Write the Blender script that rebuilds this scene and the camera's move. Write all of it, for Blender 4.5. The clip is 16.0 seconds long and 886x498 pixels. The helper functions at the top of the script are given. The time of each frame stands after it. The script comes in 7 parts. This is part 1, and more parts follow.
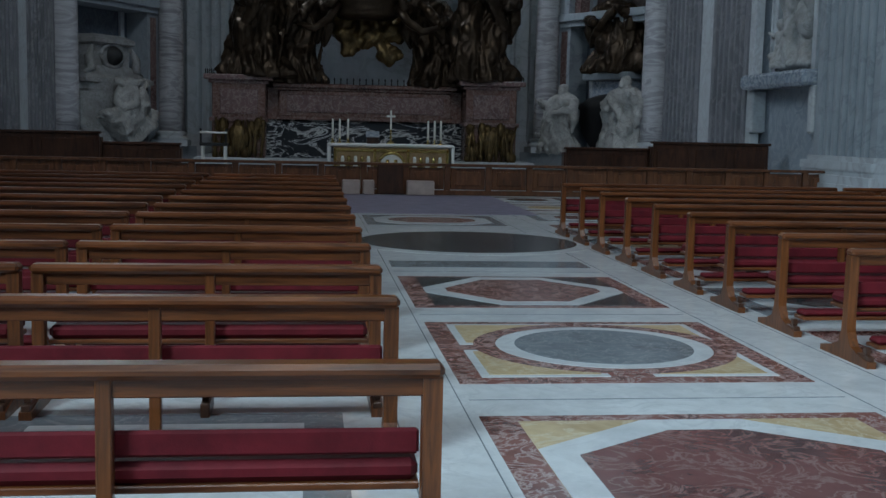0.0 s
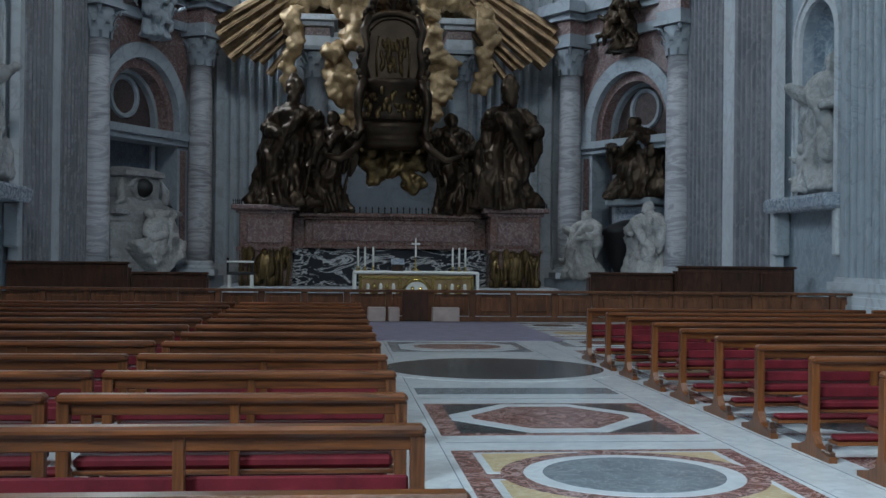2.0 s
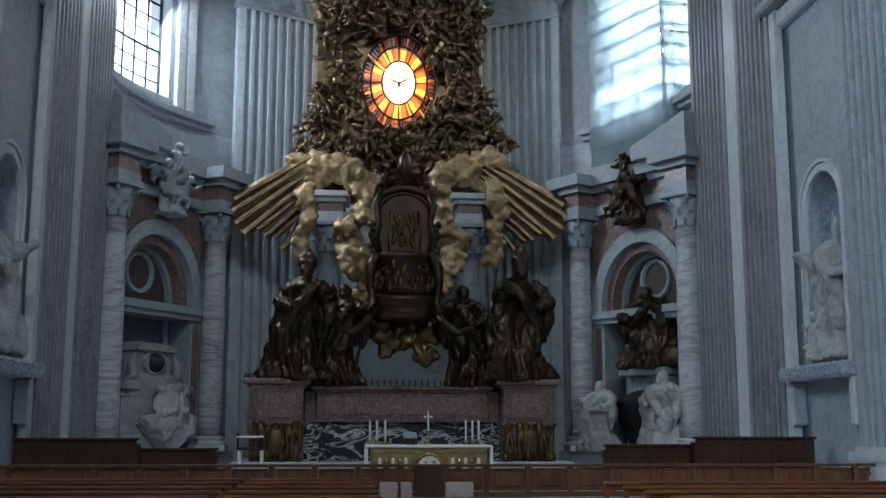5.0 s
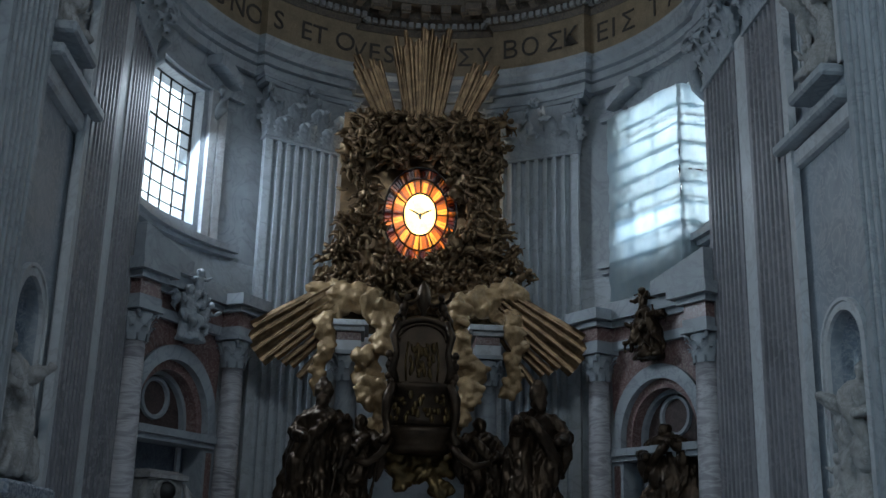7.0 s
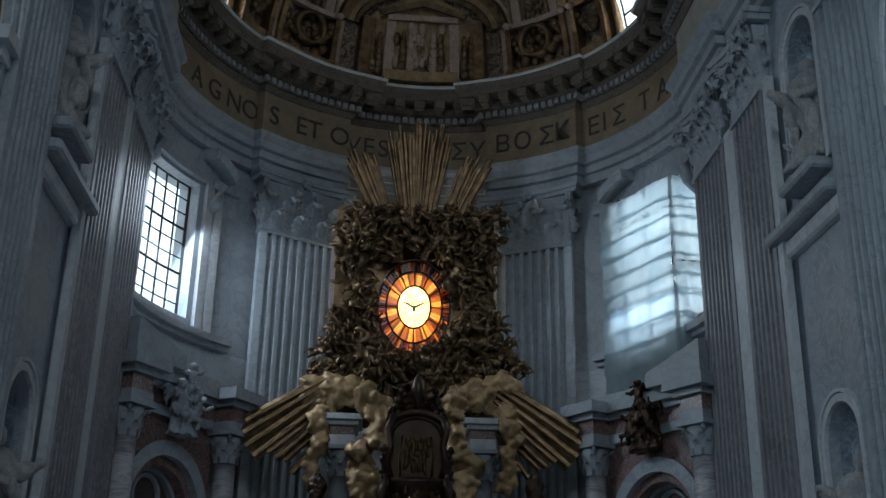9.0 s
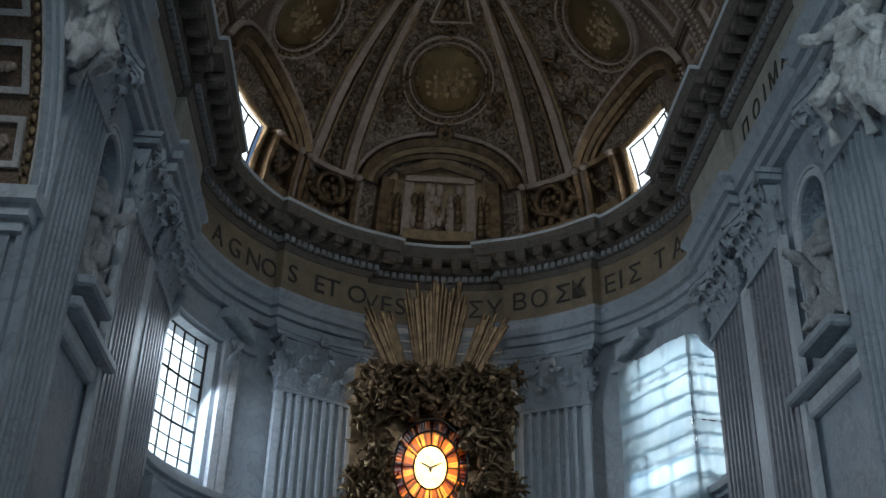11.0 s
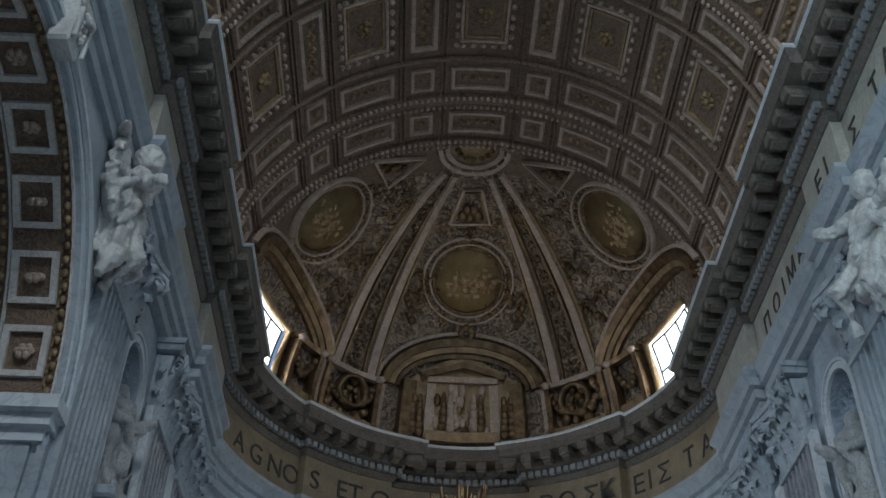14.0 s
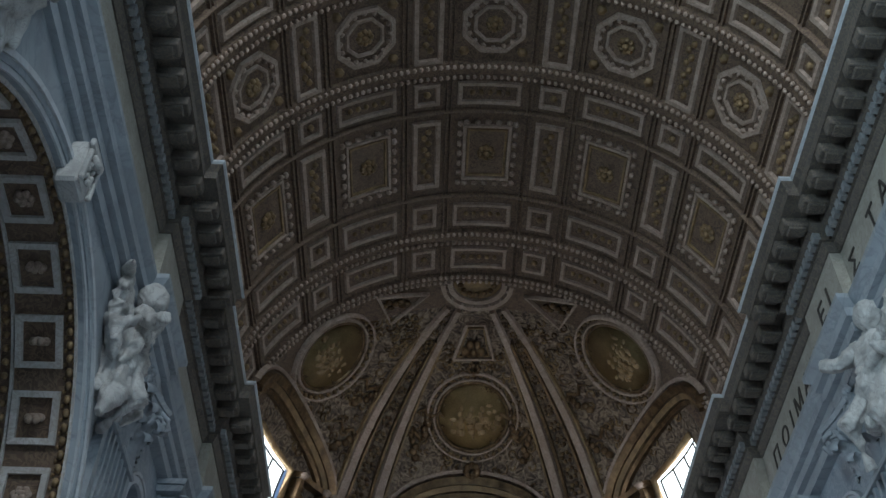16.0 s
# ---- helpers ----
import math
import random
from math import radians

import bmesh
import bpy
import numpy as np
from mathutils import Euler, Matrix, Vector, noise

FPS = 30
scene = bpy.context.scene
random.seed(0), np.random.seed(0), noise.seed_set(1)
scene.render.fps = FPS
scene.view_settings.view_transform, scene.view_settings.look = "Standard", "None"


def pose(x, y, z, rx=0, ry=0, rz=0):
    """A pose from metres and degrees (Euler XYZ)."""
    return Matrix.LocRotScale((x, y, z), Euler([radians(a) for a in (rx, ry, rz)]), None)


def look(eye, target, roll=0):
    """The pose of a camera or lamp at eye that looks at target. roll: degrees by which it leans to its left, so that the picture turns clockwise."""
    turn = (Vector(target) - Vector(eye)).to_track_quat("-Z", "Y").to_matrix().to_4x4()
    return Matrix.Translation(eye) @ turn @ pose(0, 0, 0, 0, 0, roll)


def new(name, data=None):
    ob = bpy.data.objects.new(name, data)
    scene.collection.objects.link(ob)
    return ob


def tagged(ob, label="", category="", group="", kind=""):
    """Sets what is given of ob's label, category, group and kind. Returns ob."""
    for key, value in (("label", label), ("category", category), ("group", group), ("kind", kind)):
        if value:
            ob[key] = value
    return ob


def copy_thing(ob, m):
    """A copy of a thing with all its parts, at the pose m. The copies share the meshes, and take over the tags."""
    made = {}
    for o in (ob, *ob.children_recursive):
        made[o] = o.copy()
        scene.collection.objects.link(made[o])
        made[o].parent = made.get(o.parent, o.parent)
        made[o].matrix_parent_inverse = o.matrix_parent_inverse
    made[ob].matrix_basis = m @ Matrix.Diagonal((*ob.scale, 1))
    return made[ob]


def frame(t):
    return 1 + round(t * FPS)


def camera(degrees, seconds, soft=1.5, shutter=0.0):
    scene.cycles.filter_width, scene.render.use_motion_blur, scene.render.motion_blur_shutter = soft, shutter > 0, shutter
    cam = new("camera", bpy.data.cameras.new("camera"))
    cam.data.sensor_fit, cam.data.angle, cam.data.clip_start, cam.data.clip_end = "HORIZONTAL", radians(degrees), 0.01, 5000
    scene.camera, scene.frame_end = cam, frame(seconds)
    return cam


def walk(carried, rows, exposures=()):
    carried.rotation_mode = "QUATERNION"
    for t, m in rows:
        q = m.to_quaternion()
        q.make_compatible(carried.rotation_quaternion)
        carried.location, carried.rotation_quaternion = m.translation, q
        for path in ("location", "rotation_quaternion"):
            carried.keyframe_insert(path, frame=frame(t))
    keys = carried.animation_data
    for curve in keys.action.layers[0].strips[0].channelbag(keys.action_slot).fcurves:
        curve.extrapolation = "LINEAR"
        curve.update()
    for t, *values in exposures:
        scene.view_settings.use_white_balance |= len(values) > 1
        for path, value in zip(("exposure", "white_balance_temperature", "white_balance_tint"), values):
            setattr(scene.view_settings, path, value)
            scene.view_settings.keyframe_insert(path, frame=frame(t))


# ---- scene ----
cam = camera(44.34, 16.0)
PATH = [
    (0.0, pose(0, 0, 1.9, 83.68, -1.27, -6.93)),
    (0.5, pose(0, 0, 1.9, 85.12, -0.37, -6.71)),
    (1.0, pose(0, 0, 1.9, 86.92, 0.05, -6.11)),
    (1.5, pose(0, 0, 1.9, 88.61, -0.29, -5.75)),
    (2.0, pose(0, 0, 1.9, 90.32, -0.63, -5.64)),
    (2.5, pose(0, 0, 1.9, 91.86, -0.75, -5.66)),
    (3.0, pose(0, 0, 1.9, 93.47, -0.77, -5.77)),
    (5.5, pose(0, 0, 1.9, 101.12, -0.08, -4.72)),
    (6.0, pose(0, 0, 1.9, 103.09, -0.69, -4.15)),
    (6.5, pose(0, 0, 1.9, 104.81, -1.40, -4.15)),
    (7.0, pose(0, 0, 1.9, 106.24, -1.41, -4.26)),
    (7.5, pose(0, 0, 1.9, 107.20, -1.48, -4.43)),
    (8.0, pose(0, 0, 1.9, 108.15, -1.41, -4.59)),
    (8.5, pose(0, 0, 1.9, 109.21, -1.21, -4.69)),
    (9.0, pose(0, 0, 1.9, 111.11, -1.08, -4.48)),
    (9.5, pose(0, 0, 1.9, 113.54, -1.11, -4.05)),
    (12.0, pose(0, 0, 1.9, 122.90, -1.68, -3.52)),
    (12.5, pose(0, 0, 1.9, 124.90, -1.68, -3.17)),
    (13.0, pose(0, 0, 1.9, 126.97, -1.49, -2.70)),
    (13.5, pose(0, 0, 1.9, 128.42, -1.02, -2.20)),
    (14.0, pose(0, 0, 1.9, 129.90, -1.15, -2.07)),
    (14.5, pose(0, 0, 1.9, 131.44, -1.58, -2.12)),
    (15.0, pose(0, 0, 1.9, 133.20, -1.27, -1.66)),
    (15.5, pose(0, 0, 1.9, 135.07, -0.94, -1.41)),
    (16.0, pose(0, 0, 1.9, 137.01, -0.80, -1.53)),
]
EXPOSURES = [(0.0, 0.05), (1.0, 0.3), (3.0, 0.8), (5.5, 0.35), (7.0, -0.2), (8.5, -0.55), (9.5, -0.6), (12.0, 0.1), (14.0, 0.45), (16.0, 0.35)]
walk(cam, PATH, EXPOSURES)

X0 = 2.53          # x of the long axis of the choir
HALF = 13.0        # half width between the pilaster faces
YC = 46.0          # centre of the apse
PI = math.pi

# ---------------------------------------------------------------- light
world = bpy.data.worlds.new("sky")
scene.world = world
world.use_nodes = True
wn = world.node_tree
sky = wn.nodes.new("ShaderNodeTexSky")
sky.sky_type = "NISHITA"
sky.sun_disc = False
sky.sun_elevation = radians(40)
sky.sun_rotation = radians(150)
wn.links.new(sky.outputs[0], wn.nodes["Background"].inputs[0])
wn.nodes["Background"].inputs[1].default_value = 0.12


def area_lamp(name, eye, target, sx, sy, watts, colour):
    data = bpy.data.lights.new(name, "AREA")
    data.shape, data.size, data.size_y, data.energy, data.color = "RECTANGLE", sx, sy, watts, colour
    ob = new(name, data)
    ob.matrix_world = look(eye, target)
    return ob


sun = new("sun", bpy.data.lights.new("sun", "SUN"))
sun.data.energy, sun.data.angle, sun.data.color = 2.0, radians(0.5), (1.0, 0.95, 0.88)
sun.matrix_world = look((0, 0, 60), (-20, 35, 18))
COOL = (0.70, 0.85, 1.0)


def arc_point(a, r, z):
    return (X0 + r * math.sin(radians(a)), YC + r * math.cos(radians(a)), z)


area_lamp("window_light_west", arc_point(-69, 14.3, 21.9), (X0 + 6, 46, 4), 5.0, 7.0, 2300, COOL)
area_lamp("sheeted_window_light", (X0 + 10.5, 51.4, 20.4), (X0 + 1.45, 47.1, 13), 4.6, 7.0, 260, COOL)
area_lamp("crossing_dome_light", (X0 - 2, -15, 45), (X0 + 1, 44, 4), 9, 9, 5600, (0.84, 0.94, 1.0))
area_lamp("transept_light", (X0 - 21, -14, 20), (X0 + 12, 28, 8), 8, 12, 11500, (0.62, 0.86, 1.0))
# added fill lamp that brightens the upper left wall; its source is not known
area_lamp("north_transept_light", (X0 + 13, -10, 40), (X0 - 12, 26, 32), 6, 8, 1900, (0.62, 0.84, 1.0))


def glow(name, strength, colour):
    m = bpy.data.materials.new(name)
    m.use_nodes = True
    nt = m.node_tree
    e = nt.nodes.new("ShaderNodeEmission")
    e.inputs[0].default_value, e.inputs[1].default_value = (*colour, 1), strength
    nt.links.new(e.outputs[0], nt.nodes["Material Output"].inputs[0])
    return m

# ---------------------------------------------------------------- materials
def material(name, build, rough=0.5, metal=0.0, spec=0.5):
    m = bpy.data.materials.new(name)
    m.use_nodes = True
    nt = m.node_tree
    bsdf = nt.nodes["Principled BSDF"]
    bsdf.inputs["Roughness"].default_value = rough
    bsdf.inputs["Metallic"].default_value = metal
    bsdf.inputs["Specular IOR Level"].default_value = spec
    build(nt, bsdf)
    return m


def coords(nt, scale=(1, 1, 1), obj=False):
    if obj:
        tc = nt.nodes.new("ShaderNodeTexCoord").outputs["Object"]
    else:
        tc = nt.nodes.new("ShaderNodeNewGeometry").outputs["Position"]
    mp = nt.nodes.new("ShaderNodeMapping")
    mp.inputs["Scale"].default_value = scale
    nt.links.new(tc, mp.inputs["Vector"])
    return mp.outputs[0]


def noise_tex(nt, vec, scale, detail=5, rough=0.55, distortion=0.0):
    n = nt.nodes.new("ShaderNodeTexNoise")
    n.inputs["Scale"].default_value, n.inputs["Detail"].default_value = scale, detail
    n.inputs["Roughness"].default_value, n.inputs["Distortion"].default_value = rough, distortion
    nt.links.new(vec, n.inputs["Vector"])
    return n.outputs[0]


def ramp(nt, fac, stops):
    r = nt.nodes.new("ShaderNodeValToRGB")
    while len(r.color_ramp.elements) < len(stops):
        r.color_ramp.elements.new(0.5)
    for e, (p, c) in zip(r.color_ramp.elements, stops):
        e.position, e.color = p, (*c, 1) if len(c) == 3 else c
    nt.links.new(fac, r.inputs[0])
    return r.outputs[0]


def mix(nt, a, b, fac, mode="MIX"):
    m = nt.nodes.new("ShaderNodeMix")
    m.data_type, m.blend_type = "RGBA", mode
    for sock, v in ((m.inputs[0], fac), (m.inputs[6], a), (m.inputs[7], b)):
        if isinstance(v, (int, float)):
            sock.default_value = v
        elif isinstance(v, tuple):
            sock.default_value = (*v, 1)
        else:
            nt.links.new(v, sock)
    return m.outputs[2]


def bump(nt, bsdf, height, strength=0.3, dist=0.02):
    b = nt.nodes.new("ShaderNodeBump")
    b.inputs["Strength"].default_value, b.inputs["Distance"].default_value = strength, dist
    nt.links.new(height, b.inputs["Height"])
    nt.links.new(b.outputs[0], bsdf.inputs["Normal"])


def rough_var(nt, bsdf, fac, lo, hi):
    m = nt.nodes.new("ShaderNodeMapRange")
    m.inputs[3].default_value, m.inputs[4].default_value = lo, hi
    nt.links.new(fac, m.inputs[0])
    nt.links.new(m.outputs[0], bsdf.inputs["Roughness"])


def marble(name, base, vein, dark, scale=0.6, vein_w=0.06, rough=0.3, obj=False, stretch=(1, 1, 1), streak=False, bump_s=0.06):
    def build(nt, bsdf):
        v = coords(nt, stretch, obj)
        big = noise_tex(nt, v, scale, 6, 0.6, 1.2)
        fine = noise_tex(nt, v, scale * 9, 6, 0.65, 0.4)
        body = ramp(nt, big, [(0.3, dark), (0.5, base), (0.7, tuple(min(1, c * 1.12) for c in base))])
        vn = noise_tex(nt, v, scale * 1.7, 8, 0.6, 2.2)
        vmask = ramp(nt, vn, [(0.5 - vein_w, (0, 0, 0)), (0.5, (1, 1, 1)), (0.5 + vein_w, (0, 0, 0))])
        c = mix(nt, body, vein, vmask)
        c = mix(nt, c, ramp(nt, fine, [(0.3, (0.8, 0.8, 0.8)), (0.7, (1.1, 1.1, 1.1))]), 0.5, "MULTIPLY")
        if streak:
            s = noise_tex(nt, coords(nt, (1.1, 1.1, 0.07)), 1.0, 4, 0.55)
            c = mix(nt, c, ramp(nt, s, [(0.3, (0.7, 0.68, 0.67)), (0.6, (1, 1, 1))]), 0.25, "MULTIPLY")
        nt.links.new(c, bsdf.inputs["Base Color"])
        rough_var(nt, bsdf, fine, rough * 0.8, min(1, rough * 1.4))
        bump(nt, bsdf, fine, bump_s, 0.02)
    return material(name, build, rough)


GREY = marble("grey_marble", (0.315, 0.35, 0.385), (0.25, 0.28, 0.31), (0.265, 0.295, 0.325), 0.22, 0.04, 0.5, streak=True, bump_s=0.015)
PALE = marble("pale_marble", (0.50, 0.53, 0.56), (0.42, 0.43, 0.46), (0.48, 0.50, 0.52), 0.25, 0.04, 0.45, streak=True, bump_s=0.015)
COTTA = marble("striped_grey_marble", (0.33, 0.32, 0.345), (0.52, 0.52, 0.545), (0.22, 0.21, 0.235), 0.36, 0.10, 0.3, stretch=(0.45, 0.7, 2.2), bump_s=0.01)
# darker copy of the grey marble: shade of deep flutes put into the colour
GREY_SHADED = marble("shaded_grey_marble", (0.205, 0.205, 0.23), (0.27, 0.265, 0.29), (0.155, 0.155, 0.175), 0.22, 0.05, 0.45, streak=True, bump_s=0.015)
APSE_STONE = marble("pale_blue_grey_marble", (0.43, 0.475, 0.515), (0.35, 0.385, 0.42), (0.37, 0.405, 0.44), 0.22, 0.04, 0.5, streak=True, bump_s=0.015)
SLATE = marble("blue_grey_marble", (0.24, 0.28, 0.34), (0.4, 0.43, 0.47), (0.14, 0.17, 0.21), 0.9, 0.05, 0.25)
PANEL = marble("blue_grey_panel", (0.27, 0.31, 0.355), (0.36, 0.39, 0.43), (0.2, 0.235, 0.275), 0.5, 0.05, 0.4)
# tomb interior stones: the shade of the deep recess is in these colours
TOMB_SHADED = marble("shaded_inner_marble", (0.05, 0.032, 0.032), (0.09, 0.06, 0.055), (0.03, 0.02, 0.02), 1.0, 0.05, 0.6)
TOMB_BLUE_SHADED = marble("shaded_blue_marble", (0.085, 0.105, 0.14), (0.15, 0.17, 0.2), (0.05, 0.06, 0.085), 0.9, 0.05, 0.5)
REDMARB = marble("dark_red_marble", (0.17, 0.095, 0.09), (0.34, 0.27, 0.25), (0.10, 0.055, 0.055), 1.2, 0.04, 0.3)
JASPER = marble("sicilian_jasper", (0.16, 0.085, 0.07), (0.27, 0.19, 0.165), (0.075, 0.038, 0.034), 1.1, 0.05, 0.25)
BLACKWHITE = marble("black_white_marble", (0.02, 0.022, 0.028), (0.7, 0.7, 0.7), (0.012, 0.013, 0.02), 0.42, 0.034, 0.2, stretch=(0.7, 1, 1.5))
# darker copy of the statue marble: niche shade in its colour; also on a sarcophagus
STATUE_SHADED = marble("shaded_statue_marble", (0.34, 0.34, 0.345), (0.24, 0.235, 0.23), (0.21, 0.205, 0.20), 0.9, 0.04, 0.5)
STATUE = marble("statue_marble", (0.46, 0.455, 0.445), (0.32, 0.31, 0.30), (0.30, 0.295, 0.29), 0.8, 0.03, 0.45)
FLOOR_WHITE = marble("floor_white_marble", (0.68, 0.70, 0.72), (0.61, 0.63, 0.66), (0.57, 0.59, 0.62), 0.7, 0.035, 0.14, bump_s=0.02)
FLOOR_RED = marble("floor_red_marble", (0.24, 0.105, 0.09), (0.48, 0.36, 0.34), (0.12, 0.05, 0.046), 1.9, 0.045, 0.16, bump_s=0.02)
FLOOR_PLUM = marble("floor_porphyry", (0.175, 0.068, 0.063), (0.29, 0.17, 0.155), (0.075, 0.03, 0.03), 1.3, 0.035, 0.16, bump_s=0.02)
FLOOR_YELLOW = marble("floor_yellow_marble", (0.58, 0.44, 0.26), (0.66, 0.55, 0.38), (0.46, 0.33, 0.18), 1.4, 0.04, 0.18, bump_s=0.02)
FLOOR_GREY = marble("floor_grey_marble", (0.21, 0.235, 0.26), (0.34, 0.36, 0.38), (0.16, 0.18, 0.20), 1.5, 0.02, 0.16, bump_s=0.02)
FLOOR_BLACK = marble("floor_dark_marble", (0.05, 0.052, 0.055), (0.2, 0.2, 0.21), (0.03, 0.03, 0.032), 1.5, 0.03, 0.16, bump_s=0.02)


def wood_build(dark, light, scale, stretch):
    def build(nt, bsdf):
        v = coords(nt, stretch, True)
        g = noise_tex(nt, v, scale, 8, 0.62, 0.6)
        fine = noise_tex(nt, v, scale * 6, 4, 0.6)
        wear = noise_tex(nt, coords(nt, (1, 1, 1)), 1.3, 4, 0.6)
        c = ramp(nt, g, [(0.32, dark), (0.5, tuple((a + b) / 2 for a, b in zip(dark, light))), (0.7, light)])
        c = mix(nt, c, ramp(nt, wear, [(0.35, (0.7, 0.68, 0.66)), (0.65, (1.15, 1.1, 1.05))]), 0.7, "MULTIPLY")
        info = nt.nodes.new("ShaderNodeObjectInfo")
        c = mix(nt, c, ramp(nt, info.outputs["Random"], [(0, (0.78, 0.76, 0.74)), (1, (1.12, 1.1, 1.08))]), 0.8, "MULTIPLY")
        nt.links.new(c, bsdf.inputs["Base Color"])
        rough_var(nt, bsdf, wear, 0.22, 0.42)
        bump(nt, bsdf, fine, 0.12, 0.005)
    return build


WOOD = material("varnished_wood", wood_build((0.05, 0.0145, 0.005), (0.215, 0.067, 0.02), 3.0, (0.6, 9, 9)), 0.3)
WOOD_V = material("varnished_wood_upright", wood_build((0.055, 0.017, 0.006), (0.22, 0.073, 0.022), 3.0, (9, 9, 0.6)), 0.35)
WOOD_DARK = material("dark_panel_wood", wood_build((0.028, 0.012, 0.008), (0.085, 0.036, 0.02), 2.0, (4, 4, 0.8)), 0.4)
WOOD_MID = material("panel_wood", wood_build((0.07, 0.026, 0.013), (0.20, 0.085, 0.04), 2.0, (4, 4, 0.8)), 0.35)


def leather_build(nt, bsdf):
    v = coords(nt, (1, 1, 1))
    n = noise_tex(nt, v, 4, 5, 0.6)
    f = noise_tex(nt, v, 90, 3, 0.6)
    nt.links.new(ramp(nt, n, [(0.3, (0.07, 0.005, 0.009)), (0.7, (0.15, 0.011, 0.018))]), bsdf.inputs["Base Color"])
    rough_var(nt, bsdf, n, 0.5, 0.7)
    bump(nt, bsdf, f, 0.2, 0.004)


LEATHER = material("red_leather", leather_build, 0.55, spec=0.22)


def gilt(name, lo, hi, rough, metal, scale=2.0, stretch=(1, 1, 1)):
    def build(nt, bsdf):
        v = coords(nt, stretch)
        n = noise_tex(nt, v, scale, 6, 0.65)
        f = noise_tex(nt, v, scale * 11, 4, 0.6)
        c = ramp(nt, n, [(0.3, lo), (0.68, hi)])
        c = mix(nt, c, ramp(nt, f, [(0.3, (0.6, 0.58, 0.55)), (0.7, (1.1, 1.1, 1.1))]), 0.7, "MULTIPLY")
        nt.links.new(c, bsdf.inputs["Base Color"])
        rough_var(nt, bsdf, f, rough * 0.8, rough * 1.3)
        bump(nt, bsdf, f, 0.25, 0.03)
    return material(name, build, rough, metal)


GOLD = gilt("dull_gilt", (0.055, 0.032, 0.017), (0.30, 0.198, 0.11), 0.36, 0.75)
GOLD_PALE = gilt("gilt_stucco", (0.22, 0.14, 0.07), (0.48, 0.325, 0.17), 0.45, 0.35)
BRONZE = gilt("dark_bronze", (0.022, 0.015, 0.011), (0.082, 0.054, 0.034), 0.36, 0.8, 1.2)
BRONZE_GOLD = gilt("parcel_gilt_bronze", (0.05, 0.034, 0.016), (0.22, 0.145, 0.06), 0.36, 0.8, 2.5)
ROUNDEL = gilt("bright_gold_mosaic", (0.32, 0.22, 0.10), (0.52, 0.38, 0.18), 0.5, 0.1, 1.0)
MOSAIC = gilt("gold_mosaic", (0.19, 0.145, 0.098), (0.29, 0.228, 0.15), 0.55, 0.1, 1.2)
CREAM = marble("cream_frieze_stone", (0.34, 0.325, 0.285), (0.27, 0.25, 0.21), (0.27, 0.255, 0.22), 0.7, 0.04, 0.55)
STUCCO = marble("vault_stucco", (0.42, 0.315, 0.255), (0.275, 0.198, 0.152), (0.29, 0.213, 0.168), 0.9, 0.05, 0.7, bump_s=0.3)
STUCCO_PALE = marble("pale_arch_stucco", (0.55, 0.52, 0.50), (0.42, 0.37, 0.33), (0.42, 0.39, 0.37), 0.9, 0.05, 0.6, bump_s=0.2)
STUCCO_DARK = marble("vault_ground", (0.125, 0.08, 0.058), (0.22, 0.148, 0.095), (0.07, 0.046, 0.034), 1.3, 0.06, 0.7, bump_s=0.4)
STUCCO_GILT = gilt("gilded_relief", (0.14, 0.092, 0.052), (0.40, 0.27, 0.14), 0.55, 0.3, 1.6)
DENTIL = marble("dull_grey_stone", (0.23, 0.235, 0.245), (0.3, 0.3, 0.3), (0.16, 0.165, 0.17), 0.8, 0.05, 0.6)


def ornament_build(nt, bsdf):
    v = coords(nt)
    n = noise_tex(nt, v, 1.6, 4, 0.55, 1.8)
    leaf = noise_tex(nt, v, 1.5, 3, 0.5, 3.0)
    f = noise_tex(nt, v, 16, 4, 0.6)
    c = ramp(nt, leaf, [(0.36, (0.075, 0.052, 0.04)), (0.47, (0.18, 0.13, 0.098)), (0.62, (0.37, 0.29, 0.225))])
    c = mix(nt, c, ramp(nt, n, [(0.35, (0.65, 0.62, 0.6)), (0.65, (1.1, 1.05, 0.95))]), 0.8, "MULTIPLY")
    nt.links.new(c, bsdf.inputs["Base Color"])
    rough_var(nt, bsdf, f, 0.45, 0.65)
    bump(nt, bsdf, leaf, 0.9, 0.25)


ORNAMENT = material("leafy_gilded_stucco", ornament_build, 0.55, 0.15)
LETTER = marble("dark_letter", (0.035, 0.03, 0.028), (0.06, 0.05, 0.04), (0.025, 0.02, 0.02), 1, 0.05, 0.6)


def plain(name, col, rough, metal=0.0, var=0.2, scale=3.0):
    def build(nt, bsdf):
        n = noise_tex(nt, coords(nt), scale, 5, 0.6)
        nt.links.new(ramp(nt, n, [(0.3, tuple(c * (1 - var) for c in col)), (0.7, tuple(c * (1 + var) for c in col))]), bsdf.inputs["Base Color"])
        rough_var(nt, bsdf, n, rough * 0.8, rough * 1.2)
    return material(name, build, rough, metal)


IRON = plain("dark_iron", (0.03, 0.03, 0.032), 0.5, 0.6)
LINEN = plain("white_linen", (0.78, 0.78, 0.76), 0.8, var=0.06)
WAX = plain("white_wax", (0.75, 0.74, 0.70), 0.5, var=0.05)
BRASS = plain("polished_brass", (0.62, 0.45, 0.16), 0.25, 0.9)
PURPLE = plain("violet_floor_reflection", (0.16, 0.135, 0.19), 0.8, var=0.25)
# brown stucco, darkened with the shade that lies under the cornice
SOFFIT_SHADED = marble("shaded_soffit_stucco", (0.10, 0.085, 0.075), (0.16, 0.13, 0.10), (0.06, 0.052, 0.047), 1.2, 0.05, 0.7, bump_s=0.3)
